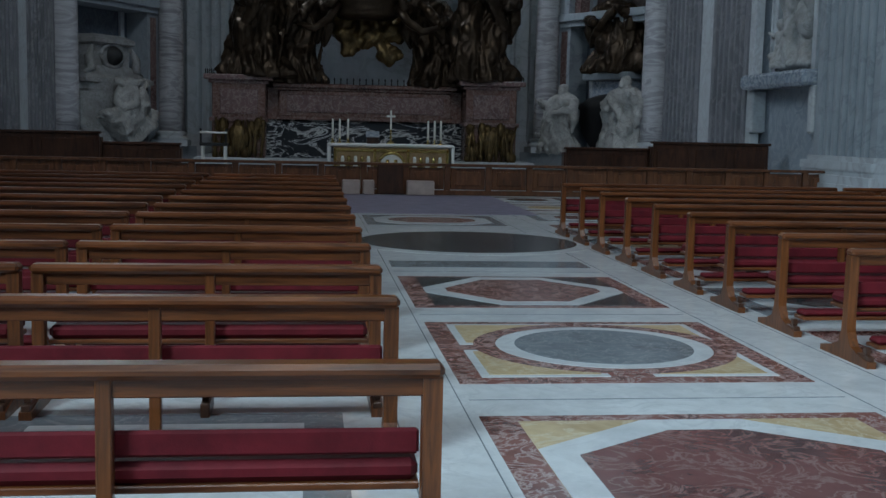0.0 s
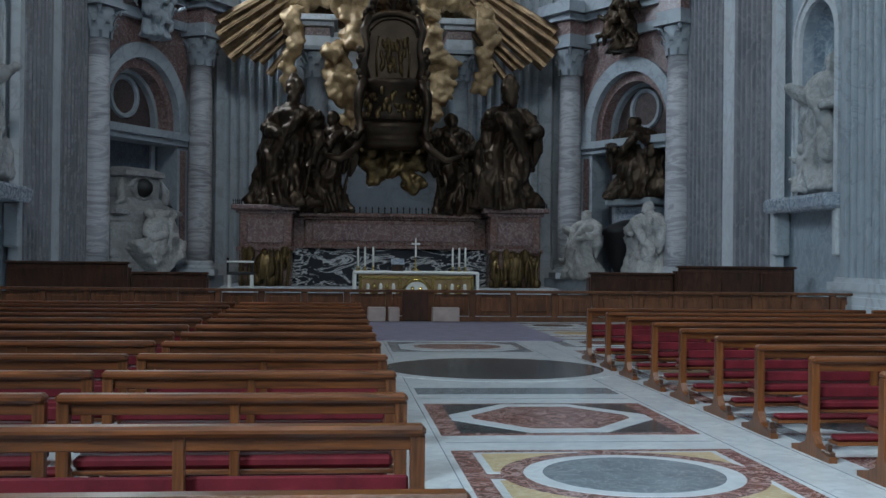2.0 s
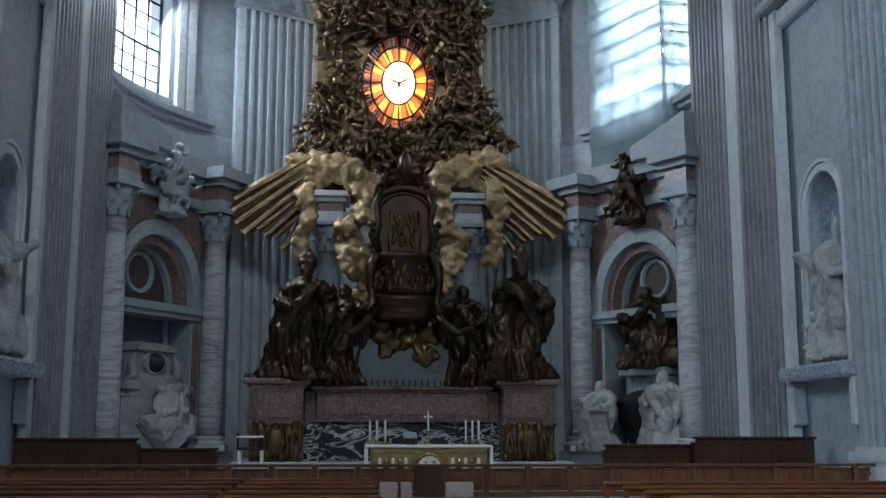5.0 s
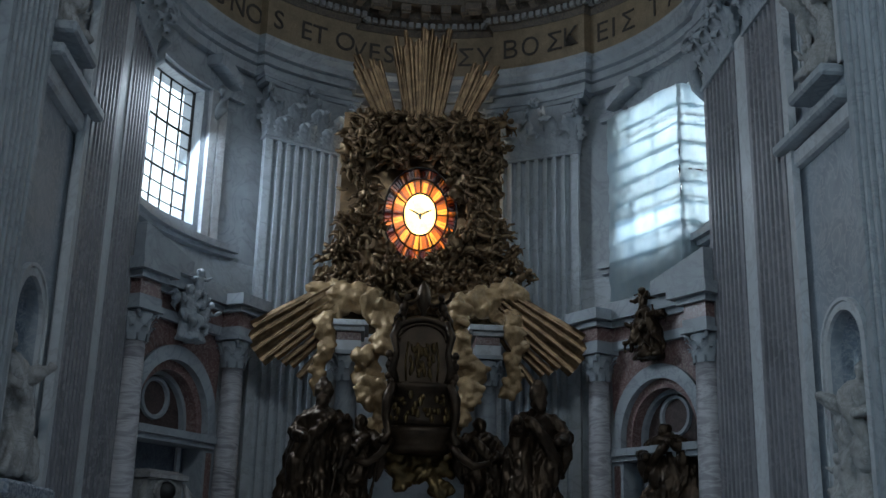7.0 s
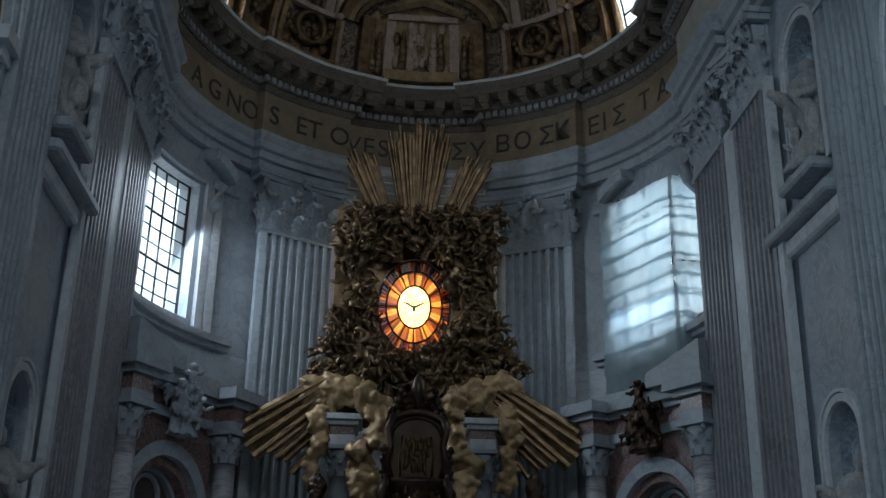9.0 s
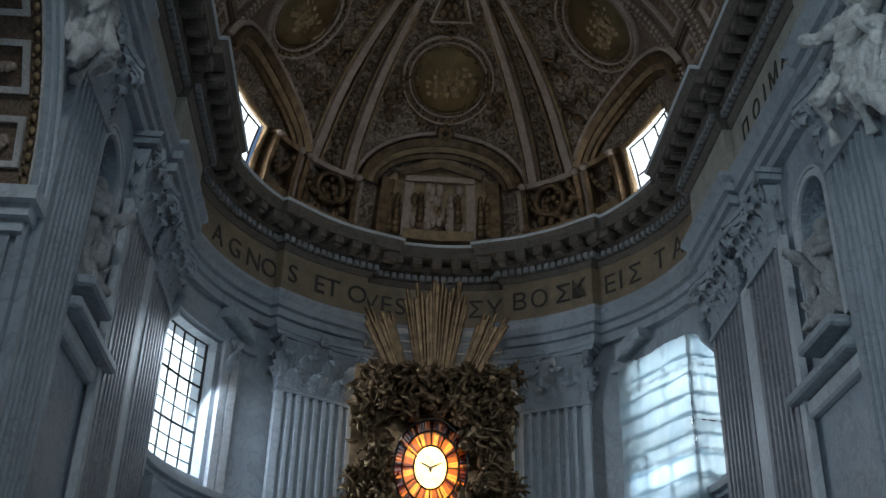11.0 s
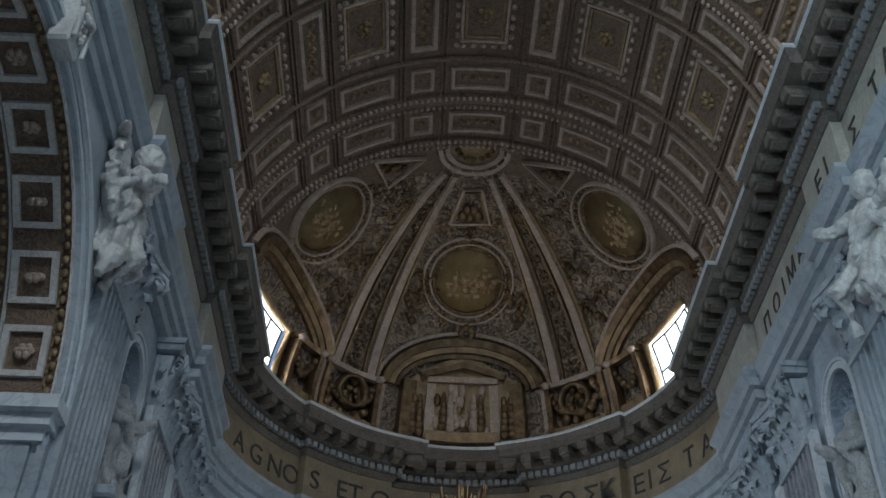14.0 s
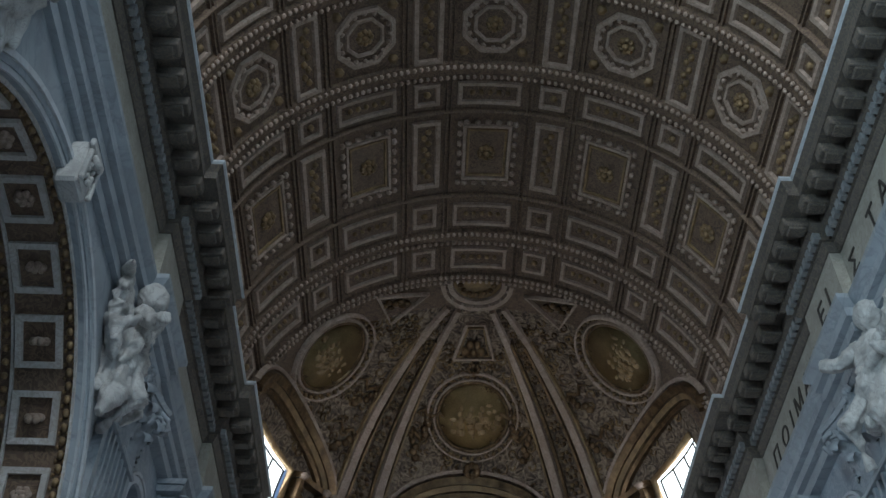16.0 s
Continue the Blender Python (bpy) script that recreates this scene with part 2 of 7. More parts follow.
PINK = plain("pale_pink_stone", (0.42, 0.33, 0.30), 0.5, var=0.15)


def glass_build(nt, bsdf):
    tr = nt.nodes.new("ShaderNodeBsdfTransparent")
    tr.inputs[0].default_value = (0.9, 0.96, 1.0, 1)
    gl_ = nt.nodes.new("ShaderNodeBsdfGlossy")
    gl_.inputs["Roughness"].default_value = 0.05
    mx = nt.nodes.new("ShaderNodeMixShader")
    mx.inputs[0].default_value = 0.06
    nt.links.new(tr.outputs[0], mx.inputs[1])
    nt.links.new(gl_.outputs[0], mx.inputs[2])
    nt.links.new(mx.outputs[0], nt.nodes["Material Output"].inputs[0])


GLASS = material("window_glass", glass_build, 0.02)

# ---------------------------------------------------------------- geometry helpers
class Geo:
    """Vertices and faces of one mesh."""

    def __init__(self):
        self.v, self.f, self.s = [], [], []

    def add(self, verts, faces, smooth=False):
        n = len(self.v)
        self.v += [tuple(p) for p in verts]
        self.f += [tuple(i + n for i in f) for f in faces]
        self.s += [smooth] * len(faces)
        return self

    def box(self, x0, x1, y0, y1, z0, z1, bev=0.0):
        if bev <= 0:
            v = [(x, y, z) for z in (z0, z1) for y in (y0, y1) for x in (x0, x1)]
            f = [(0, 2, 3, 1), (4, 5, 7, 6), (0, 1, 5, 4), (2, 6, 7, 3), (0, 4, 6, 2), (1, 3, 7, 5)]
            return self.add(v, f)
        ring = lambda i, z: [(x0 + i, y0, z), (x1 - i, y0, z), (x1, y0 + i, z), (x1, y1 - i, z), (x1 - i, y1, z), (x0 + i, y1, z), (x0, y1 - i, z), (x0, y0 + i, z)]
        ins = lambda z: [(x0 + bev, y0 + bev, z), (x1 - bev, y0 + bev, z), (x1 - bev, y0 + bev, z), (x1 - bev, y1 - bev, z), (x1 - bev, y1 - bev, z), (x0 + bev, y1 - bev, z), (x0 + bev, y1 - bev, z), (x0 + bev, y0 + bev, z)]
        self.loft([ins(z0), ring(bev, z0 + bev), ring(bev, z1 - bev), ins(z1)], caps=True)
        return self

    def loft(self, rings, closed=True, caps=False, smooth=False):
        n, m = len(rings[0]), len(rings)
        v = [p for r in rings for p in r]
        f = []
        for j in range(m - 1):
            for i in range(n if closed else n - 1):
                k = (i + 1) % n
                f.append((j * n + i, j * n + k, (j + 1) * n + k, (j + 1) * n + i))
        if caps:
            f += [tuple(range(n))[::-1], tuple((m - 1) * n + i for i in range(n))]
        return self.add(v, f, smooth)

    def lathe(self, cx, cy, prof, n=16, smooth=True, caps=True, sx=1.0, sy=1.0):
        rings = [[(cx + r * sx * math.cos(2 * PI * i / n), cy + r * sy * math.sin(2 * PI * i / n), z) for i in range(n)] for r, z in prof]
        return self.loft(rings, True, caps, smooth)

    def tube(self, pts, rad, n=6, smooth=True):
        rings = []
        for i, p in enumerate(pts):
            a, b = Vector(pts[max(i - 1, 0)]), Vector(pts[min(i + 1, len(pts) - 1)])
            t = (b - a).normalized()
            u = t.orthogonal().normalized() if abs(t.z) > 0.9 else t.cross(Vector((0, 0, 1))).normalized()
            w = t.cross(u)
            r = rad[i] if isinstance(rad, (list, tuple)) else rad
            rings.append([Vector(p) + r * (u * math.cos(2 * PI * k / n) + w * math.sin(2 * PI * k / n)) for k in range(n)])
        return self.loft(rings, True, True, smooth)

    def ball(self, c, rx, ry, rz, n=8, m=5, m3=None):
        rings = []
        for j in range(m + 1):
            a = -PI / 2 + PI * j / m
            ring = [Vector((rx * math.cos(a) * math.cos(2 * PI * i / n), ry * math.cos(a) * math.sin(2 * PI * i / n), rz * math.sin(a))) for i in range(n)]
            rings.append([Vector(c) + ((m3 @ p) if m3 else p) for p in ring])
        return self.loft(rings, True, False, True)

    def merge(self, other, mat4):
        return self.add([mat4 @ Vector(p) for p in other.v], other.f, bool(other.s and other.s[0]))

    def extrude_plan(self, poly, z0, z1, smooth=False):
        return self.loft([[(x, y, z0) for x, y in poly], [(x, y, z1) for x, y in poly]], True, True, smooth)


def mesh_of(name, geo, mat):
    me = bpy.data.meshes.new(name)
    me.from_pydata(geo.v, [], geo.f)
    me.polygons.foreach_set("use_smooth", geo.s)
    bm = bmesh.new()
    bm.from_mesh(me)
    bmesh.ops.recalc_face_normals(bm, faces=bm.faces)
    bm.to_mesh(me)
    bm.free()
    me.materials.append(mat)
    return me


def part(name, geo, mat, parent=None, label=""):
    ob = new(name, mesh_of(name, geo, mat) if isinstance(geo, Geo) else geo)
    if parent is not None:
        ob.parent = parent
        ob.matrix_parent_inverse = parent.matrix_world.inverted() if parent.parent else parent.matrix_basis.inverted()
    if label:
        ob["label"] = label
    return ob


def fused(name, geo, mat, voxel, folds=0.0, grain=1.6):
    """One closed mesh out of overlapping bodies; folds: depth of the carved creases, in metres."""
    src = mesh_of(name, geo, mat)
    tmp = bpy.data.objects.new(name, src)
    scene.collection.objects.link(tmp)
    mod_ = tmp.modifiers.new("fuse", "REMESH")
    mod_.mode, mod_.voxel_size, mod_.use_smooth_shade = "VOXEL", voxel, True
    dg = bpy.context.evaluated_depsgraph_get()
    me = bpy.data.meshes.new_from_object(tmp.evaluated_get(dg))
    bpy.data.objects.remove(tmp)
    bpy.data.meshes.remove(src)
    me.name = name
    if not me.materials:
        me.materials.append(mat)
    if folds:
        places = []
        for v in me.vertices:
            c = v.co
            w = noise.noise((c.x * 0.7 + 3, c.y * 0.7, c.z * 0.6)) * 1.6
            r1 = 1 - 2.2 * abs(noise.noise((c.x * grain + w, c.y * grain, c.z * grain * 0.45 + w)))
            r2 = 1 - 2.2 * abs(noise.noise((c.x * grain * 2.3, c.y * grain * 2.3 + w, c.z * grain * 1.2 - w)))
            places.append(c + v.normal * folds * (r1 * 0.75 + r2 * 0.5 - 0.35))
        for v, c in zip(me.vertices, places):
            v.co = c
    me.polygons.foreach_set("use_smooth", [True] * len(me.polygons))
    return me


def thing(name, label, category, at=(0, 0, 0), group="", kind=""):
    ob = new(name)
    ob.empty_display_size = 0.2
    ob.matrix_basis = Matrix.Translation(at)
    return tagged(ob, label, category, group, kind)


def setting(name, geo, mat, label="", category=""):
    return tagged(part(name, geo, mat), label, category, kind="structure")


def arc(a):
    """Plan direction at an angle from the apse's middle, to the right positive."""
    return Vector((math.sin(radians(a)), math.cos(radians(a))))


def on_arc(a, r):
    d = arc(a) * r
    return (X0 + d.x, YC + d.y)

# ---------------------------------------------------------------- shell of the choir
YR = -24.0          # rear end, behind the camera
NICHE_Y = (33.3, 36.7)


def sx(side, u):
    return X0 + side * u


def fluted(p0, p1, depth, z0, z1, flutes=7, margin=0.07):
    """A fluted shaft in front of the line p0-p1; the room lies on its left side."""
    a, b = Vector(p0), Vector(p1)
    d = b - a
    L = d.length
    d = d / L
    n = Vector((-d.y, d.x))
    prof = [(0, 0), (0, depth)]
    w = L * (1 - 2 * margin) / flutes
    for k in range(flutes):
        s = L * margin + k * w
        r = w * 0.31
        c = s + w / 2
        for j in range(6):
            q = PI * j / 5
            prof.append((c - r * math.cos(q), depth - depth * 0.94 * math.sin(q) ** 0.6))
    prof += [(L, depth), (L, 0)]
    g = Geo()
    g.extrude_plan([tuple(a + d * s + n * t) for s, t in prof], z0, z1)
    return g


def offset_path(path, off):
    out = []
    for i, p in enumerate(path):
        a = Vector(path[max(i - 1, 0)])
        c = Vector(path[min(i + 1, len(path) - 1)])
        p = Vector(p)
        d1 = (p - a).normalized() if i else (c - p).normalized()
        d2 = (c - p).normalized() if i < len(path) - 1 else d1
        n1, n2 = Vector((-d1.y, d1.x)), Vector((-d2.y, d2.x))
        out.append(p + off * (n1 + n2) / max(0.35, 1 + n1.dot(n2)))
    return out


def sweep(path, prof):
    g = Geo()
    rings = []
    offs = [offset_path(path, o) for o, z in prof]
    for i in range(len(path)):
        rings.append([(offs[k][i].x, offs[k][i].y, z) for k, (o, z) in enumerate(prof)])
    g.loft(rings, True, True)
    return g


def arc_path(a0, a1, r, step=4.0):
    n = max(2, int(abs(a1 - a0) / step) + 1)
    return [on_arc(a0 + (a1 - a0) * i / (n - 1), r) for i in range(n)]


# main path at the pilaster faces, right side first, round the apse, back along the left side
JOGS = [(-3.0, 13.1), (7.4, 13.1), (7.4, 12.65), (12.0, 12.65), (12.0, 13.1), (28.2, 13.1), (28.2, 12.65), (31.7, 12.65), (31.7, 13.1), (41.3, 13.1), (41.3, 12.65), (47.1, 12.65)]
RIGHT = [(X0 + u, y) for y, u in JOGS]
LEFT = [(X0 - u, y) for y, u in reversed(JOGS)]
APSE = arc_path(84, 44.0, 13.5) + arc_path(43.5, 18.5, 13.0) + arc_path(18, -18, 13.6) + arc_path(-18.5, -43.5, 13.0) + arc_path(-44.0, -84, 13.5)
MAIN = RIGHT + APSE + LEFT

entab = setting("entablature", sweep(MAIN, [(-0.6, 27.7), (0.02, 27.7), (0.02, 28.2), (-0.04, 28.26), (0.22, 28.3), (0.22, 28.72), (0.14, 28.78), (0.42, 28.84), (0.42, 29.25), (0.66, 29.5), (0.66, 29.72), (0.05, 29.78), (-0.6, 29.78)]), GREY, "grey marble architrave running round the apse", "architrave")
setting("frieze", sweep(APSE, [(-0.6, 29.78), (0.05, 29.78), (0.05, 32.5), (-0.6, 32.5)]), MOSAIC, "dull gold frieze band with dark letters", "frieze")
for path, nm in ((RIGHT + APSE[:1], "frieze_east"), (APSE[-1:] + LEFT, "frieze_west")):
    setting(nm, sweep(path, [(-0.6, 29.78), (0.05, 29.78), (0.05, 32.5), (-0.6, 32.5)]), CREAM, "cream stone frieze band along the choir wall", "frieze")
# thin top edge in paler stone, as a painted catch of light
cornice = setting("cornice", sweep(MAIN, [(-2.0, 34.5), (1.93, 34.5), (2.0, 34.56), (2.0, 34.66), (-2.0, 34.75)]), PALE, "heavy grey marble cornice on brackets", "cornice")
# underside and its brackets carry the cornice's shade in their colour
part("bed_moulding", sweep(MAIN, [(-0.6, 32.5), (0.12, 32.5), (0.3, 32.75), (0.3, 32.85), (0.42, 32.85), (0.42, 33.2), (0.75, 33.4), (0.75, 33.85), (1.74, 33.85), (1.74, 34.25), (1.92, 34.45), (1.92, 34.5), (-0.6, 34.5)]), SOFFIT_SHADED, cornice)


def along(path, off, step, z):
    """Places at even steps along an offset path: place and tangent angle."""
    pts = offset_path(path, off)
    out, rest = [], 0.0
    for a, b in zip(pts, pts[1:]):
        d = b - a
        L = d.length
        if L < 1.0 and abs(d.x) > abs(d.y) and not (YC < a.y):
            continue
        t = rest
        while t < L:
            p = a + d * (t / L)
            out.append((p.x, p.y, z, math.atan2(d.y, d.x)))
            t += step
        rest = t - L
    return out


seen_part = [p for p in MAIN if p[1] > 9]
dent = Geo()
for x, y, z, a in along(seen_part, 0.5, 0.44, 33.02):
    m = Matrix.Translation((x, y, z)) @ Matrix.Rotation(a, 4, "Z")
    dent.merge(Geo().box(-0.14, 0.14, -0.14, 0.14, -0.17, 0.17), m)
tagged(part("dentil_course", dent, DENTIL, cornice), kind="stuff")
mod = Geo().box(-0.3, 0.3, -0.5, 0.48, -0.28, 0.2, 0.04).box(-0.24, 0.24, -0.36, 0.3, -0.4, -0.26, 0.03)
mod_mesh = mesh_of("modillion", mod, SOFFIT_SHADED)
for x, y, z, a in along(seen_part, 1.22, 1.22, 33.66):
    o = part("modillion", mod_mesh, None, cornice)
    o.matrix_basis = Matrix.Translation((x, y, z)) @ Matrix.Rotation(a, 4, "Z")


def arch_wall(side, u0, u1, y0, y1, z0, z1, yc, r, zs):
    """A wall slab across u0..u1 with an arched opening that reaches down to z0."""
    n = 20
    pts = [(yc - r, z0)] + [(yc - r * math.cos(PI * i / n), zs + r * math.sin(PI * i / n)) for i in range(n + 1)] + [(yc + r, z0)]
    g = Geo()
    outer = [(y0, z0)]
    for i in range(n + 1):
        y = yc - r * math.cos(PI * i / n)
        outer.append((y0 if i == 0 else y1 if i == n else y, zs if i in (0, n) and False else z1))
    outer.append((y1, z0))
    ring = lambda u, ps: [(sx(side, u), y, z) for y, z in ps]
    g.loft([ring(u0, pts), ring(u0, outer), ring(u1, outer), ring(u1, pts), ring(u0, pts)], False)
    return g


def niche_bay(side, name):
    y0, y1 = 32.4, 37.6
    bay = setting(name, Geo(), GREY, "grey marble wall bay with two statue niches", "wall")
    yc = (y0 + y1) / 2 - 0.1
    w = 1.35
    zones = [(0, 4.0, None), (4.0, 11.6, (4.0, 9.2)), (11.6, 19.0, None), (19.0, 27.9, (19.0, 24.2))]
    for z0, z1, n in zones:
        if n is None:
            part("wall_panel", Geo().box(min(sx(side, 13.5), sx(side, 15)), max(sx(side, 13.5), sx(side, 15)), y0 - 0.1, y1 + 0.1, z0, z1), PANEL, bay)
        else:
            part("niche_wall", arch_wall(side, 13.5, 13.9, y0 - 0.1, y1 + 0.1, z0, z1, yc, w, n[1]), PANEL, bay)
            g = Geo()
            k = 12
            rings = []
            for z in (z0, n[1]):
                rings.append([(sx(side, 13.9 + 1.1 * math.sin(PI * i / k)), yc - w * math.cos(PI * i / k), z) for i in range(k + 1)])
            for j in range(1, 6):
                a = PI / 2 * j / 5
                rings.append([(sx(side, 13.9 + 1.1 * math.cos(a) * math.sin(PI * i / k)), yc - w * math.cos(a) * math.cos(PI * i / k), n[1] + w * math.sin(a)) for i in range(k + 1)])
            g.loft(rings, False, False, True)
            part("niche", g, SLATE, bay)
            # moulded arch round the niche
            for r, wd, pr in ((w, 0.26, 0.14), (w + 0.3, 0.12, 0.2)):
                g = Geo()
                ring = []
                for i in range(17):
                    a = PI * i / 16
                    c, s = math.cos(a), math.sin(a)
                    ring.append([(sx(side, 13.5), yc - r * c, n[1] + r * s), (sx(side, 13.5 - pr), yc - r * c, n[1] + r * s), (sx(side, 13.5 - pr), yc - (r + wd) * c, n[1] + (r + wd) * s), (sx(side, 13.5), yc - (r + wd) * c, n[1] + (r + wd) * s)])
                ring = [[(p[0], p[1], z0) for p in ring[0]]] + ring + [[(p[0], p[1], z0) for p in ring[-1]]]
                g.loft(ring)
                part("niche_moulding", g, PALE, bay)
    # sills and the string course between the two storeys
    for nm, z0, z1, ya, yb, pr, mt in (("sill", 3.5, 4.0, y0 + 0.05, y1 - 0.1, 0.9, SLATE), ("sill", 18.6, 19.05, yc - 1.5, yc + 1.5, 0.85, GREY), ("string_course", 17.3, 17.75, y0 + 0.02, 38.2, 0.85, GREY), ("string_course", 16.6, 17.3, y0 + 0.02, 37.7, 0.35, PALE)):
        xs = sorted((sx(side, 13.6), sx(side, 13.5 - pr)))
        part(nm, Geo().box(xs[0], xs[1], ya, yb, z0, z1, 0.1), mt, bay)
    for yy in (y0 + 0.2, y1 - 0.3):
        part("bracket", Geo().box(*sorted((sx(side, 13.5), sx(side, 12.95))), yy - 0.18, yy + 0.18, 2.0, 3.5, 0.06), PALE, bay)
    return bay


def capital(g, p0, p1, z0, z1, flare=0.42):
    """Corinthian capital over the line p0-p1 (room on the left side): bell, two rows of leaves, corner scrolls, hollow abacus."""
    a, b = Vector(p0), Vector(p1)
    d = b - a
    L = d.length
    d /= L
    n = Vector((-d.y, d.x))
    H = z1 - z0
    at = lambda s, t, z: (a.x + d.x * s + n.x * t, a.y + d.y * s + n.y * t, z)
    F = 0.38
    bell = [(-0.05, 0.07), (-0.02, 0.1), (0.01, 0.07), (0.02, 0.0), (0.3, 0.0), (0.6, 0.05), (0.84, 0.18)]
    g.loft([[at(-o, -0.2, z0 + h * H), at(-o, F + o, z0 + h * H), at(L + o, F + o, z0 + h * H), at(L + o, -0.2, z0 + h * H)] for h, o in bell], True, True)

    def slab(h0, h1, e0, e1):
        rows = []
        for h, e in ((h0, e0), (h1, e1)):
            row = [at(-e, -0.2, z0 + h * H)]
            for k in range(13):
                q = k / 12
                row.append(at(-e + (L + 2 * e) * q, F + e - 0.42 * math.sin(PI * q) ** 0.8, z0 + h * H))
            row.append(at(L + e, -0.2, z0 + h * H))
            rows.append(row)
        g.loft(rows, True, True)

    slab(0.86, 0.91, 0.5, 0.6)
    slab(0.91, 0.94, 0.52, 0.52)
    slab(0.94, 1.0, 0.62, 0.7)

    def leaf(s, t, su, tu, z, w, h, out):
        """s, t: foot; su, tu: the way outward."""
        prof = [(0.0, 0.0, 0.7), (0.12, 0.02, 0.95), (0.2, 0.04, 0.7), (0.34, 0.07, 1.0), (0.42, 0.1, 0.74), (0.56, 0.16, 0.98), (0.65, 0.22, 0.7), (0.79, 0.36, 0.86), (0.89, 0.55, 0.7), (0.97, 0.8, 0.62), (0.96, 1.0, 0.52), (0.86, 1.12, 0.4), (0.76, 1.05, 0.2)]
        rings = []
        for f, o, q in prof:
            row = []
            for k, dep in ((-1, -0.10), (-0.66, 0.06), (-0.36, -0.02), (-0.1, 0.10), (0, 0.02), (0.1, 0.10), (0.36, -0.02), (0.66, 0.06), (1, -0.10)):
                r = out * o + dep * 1.2
                c = k * w * q / 2
                row.append(at(s + su * r + tu * c, t + tu * r - su * c, z + h * f - 0.05 * h * abs(k)))
            rings.append(row)
        g.loft(rings, False, False, True)

    for zz, hh, m, out in ((0.0, 0.36, 3, 0.5), (0.2, 0.44, 4, 0.66)):
        for i in range(m):
            q = (i + 0.5) / m if m == 3 else i / (m - 1)
            leaf(0.06 * L + 0.88 * L * q, F, 0, 1, z0 + zz * H, L / 3.3, hh * H, out)
        for end, su in ((0.0, -1), (L, 1)):
            leaf(end, 0.12 + 0.12 * (m == 4), su, 0, z0 + zz * H, 0.62, hh * H, out * 0.8)
    # corner scrolls and inner scrolls with their stalks
    for s, su, R_, tb in ((0.02 * L, -0.7, 0.15 * H, 0.12), (0.98 * L, 0.7, 0.15 * H, 0.12), (0.40 * L, 0.16, 0.085 * H, 0.08), (0.60 * L, -0.16, 0.085 * H, 0.08)):
        pts, rad = [], []
        f0 = F + 0.42
        big = tb > 0.1
        for k in range(17):
            q = k / 16
            th = PI * 0.5 + q * 4.2 * PI
            rr = R_ * (1 - 0.82 * q)
            e = rr * math.cos(th) * -1
            pts.append(at(s + su * (0.18 + e * (0.9 if big else 3.0)), f0 + (e * 0.8 if big else 0.05 * q), z0 + (0.70 if big else 0.745) * H + rr * math.sin(th)))
            rad.append(tb * (1 - 0.45 * q))
        g.tube(pts, rad, 6)
        g.tube([at(s - su * 0.5, F + 0.08, z0 + 0.42 * H), at(s - su * 0.3, F + 0.2, z0 + 0.62 * H), at(s, f0 - 0.12, z0 + 0.80 * H), pts[0]], [0.1, 0.12, 0.12, tb], 6)
    for k in range(6):
        q = 2 * PI * k / 6
        g.ball(at(L / 2 + 0.2 * math.cos(q), F + 0.35, z0 + 0.93 * H + 0.2 * math.sin(q)), 0.13, 0.13, 0.13, 6, 4)
    g.ball(at(L / 2, F + 0.42, z0 + 0.93 * H), 0.14, 0.14, 0.14, 6, 4)


def pilaster(p0, p1, name="pilaster", depth=0.35, z_base=0.0, flutes=7, z_cap=24.3, z_top=27.7, stone=None):
    root = thing(name, "tall fluted grey marble pilaster with a leafy capital", "pilaster", (p0[0], p0[1], z_base), "giant pilasters", "structure")
    a, b = Vector(p0), Vector(p1)
    d = (b - a).normalized()
    n = Vector((-d.y, d.x))
    base = Geo()
    e0, e1 = a - d * 0.0, b + d * 0.0
    for z0, z1, o in ((z_base, z_base + 0.55, 0.42), (z_base + 0.55, z_base + 0.8, 0.36), (z_base + 0.8, z_base + 0.95, 0.24), (z_base + 0.95, z_base + 1.2, 0.28), (z_base + 1.2, z_base + 1.35, 0.12)):
        q = [e0 - d * o, e0 - d * o + n * (depth + o), e1 + d * o + n * (depth + o), e1 + d * o]
        base.extrude_plan([tuple(k) for k in q], z0, z1)
    part("base", base, PALE, root)
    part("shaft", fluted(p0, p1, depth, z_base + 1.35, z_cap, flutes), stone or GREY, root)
    g = Geo()
    capital(g, p0, p1, z_cap, z_top)
    part("capital", g, GREY, root)
    return root


def side_line(side, ya, yb, u):
    """Line ordered so that the room lies on its left."""
    pa, pb = (sx(side, u), ya), (sx(side, u), yb)
    return (pa, pb) if side > 0 else (pb, pa)


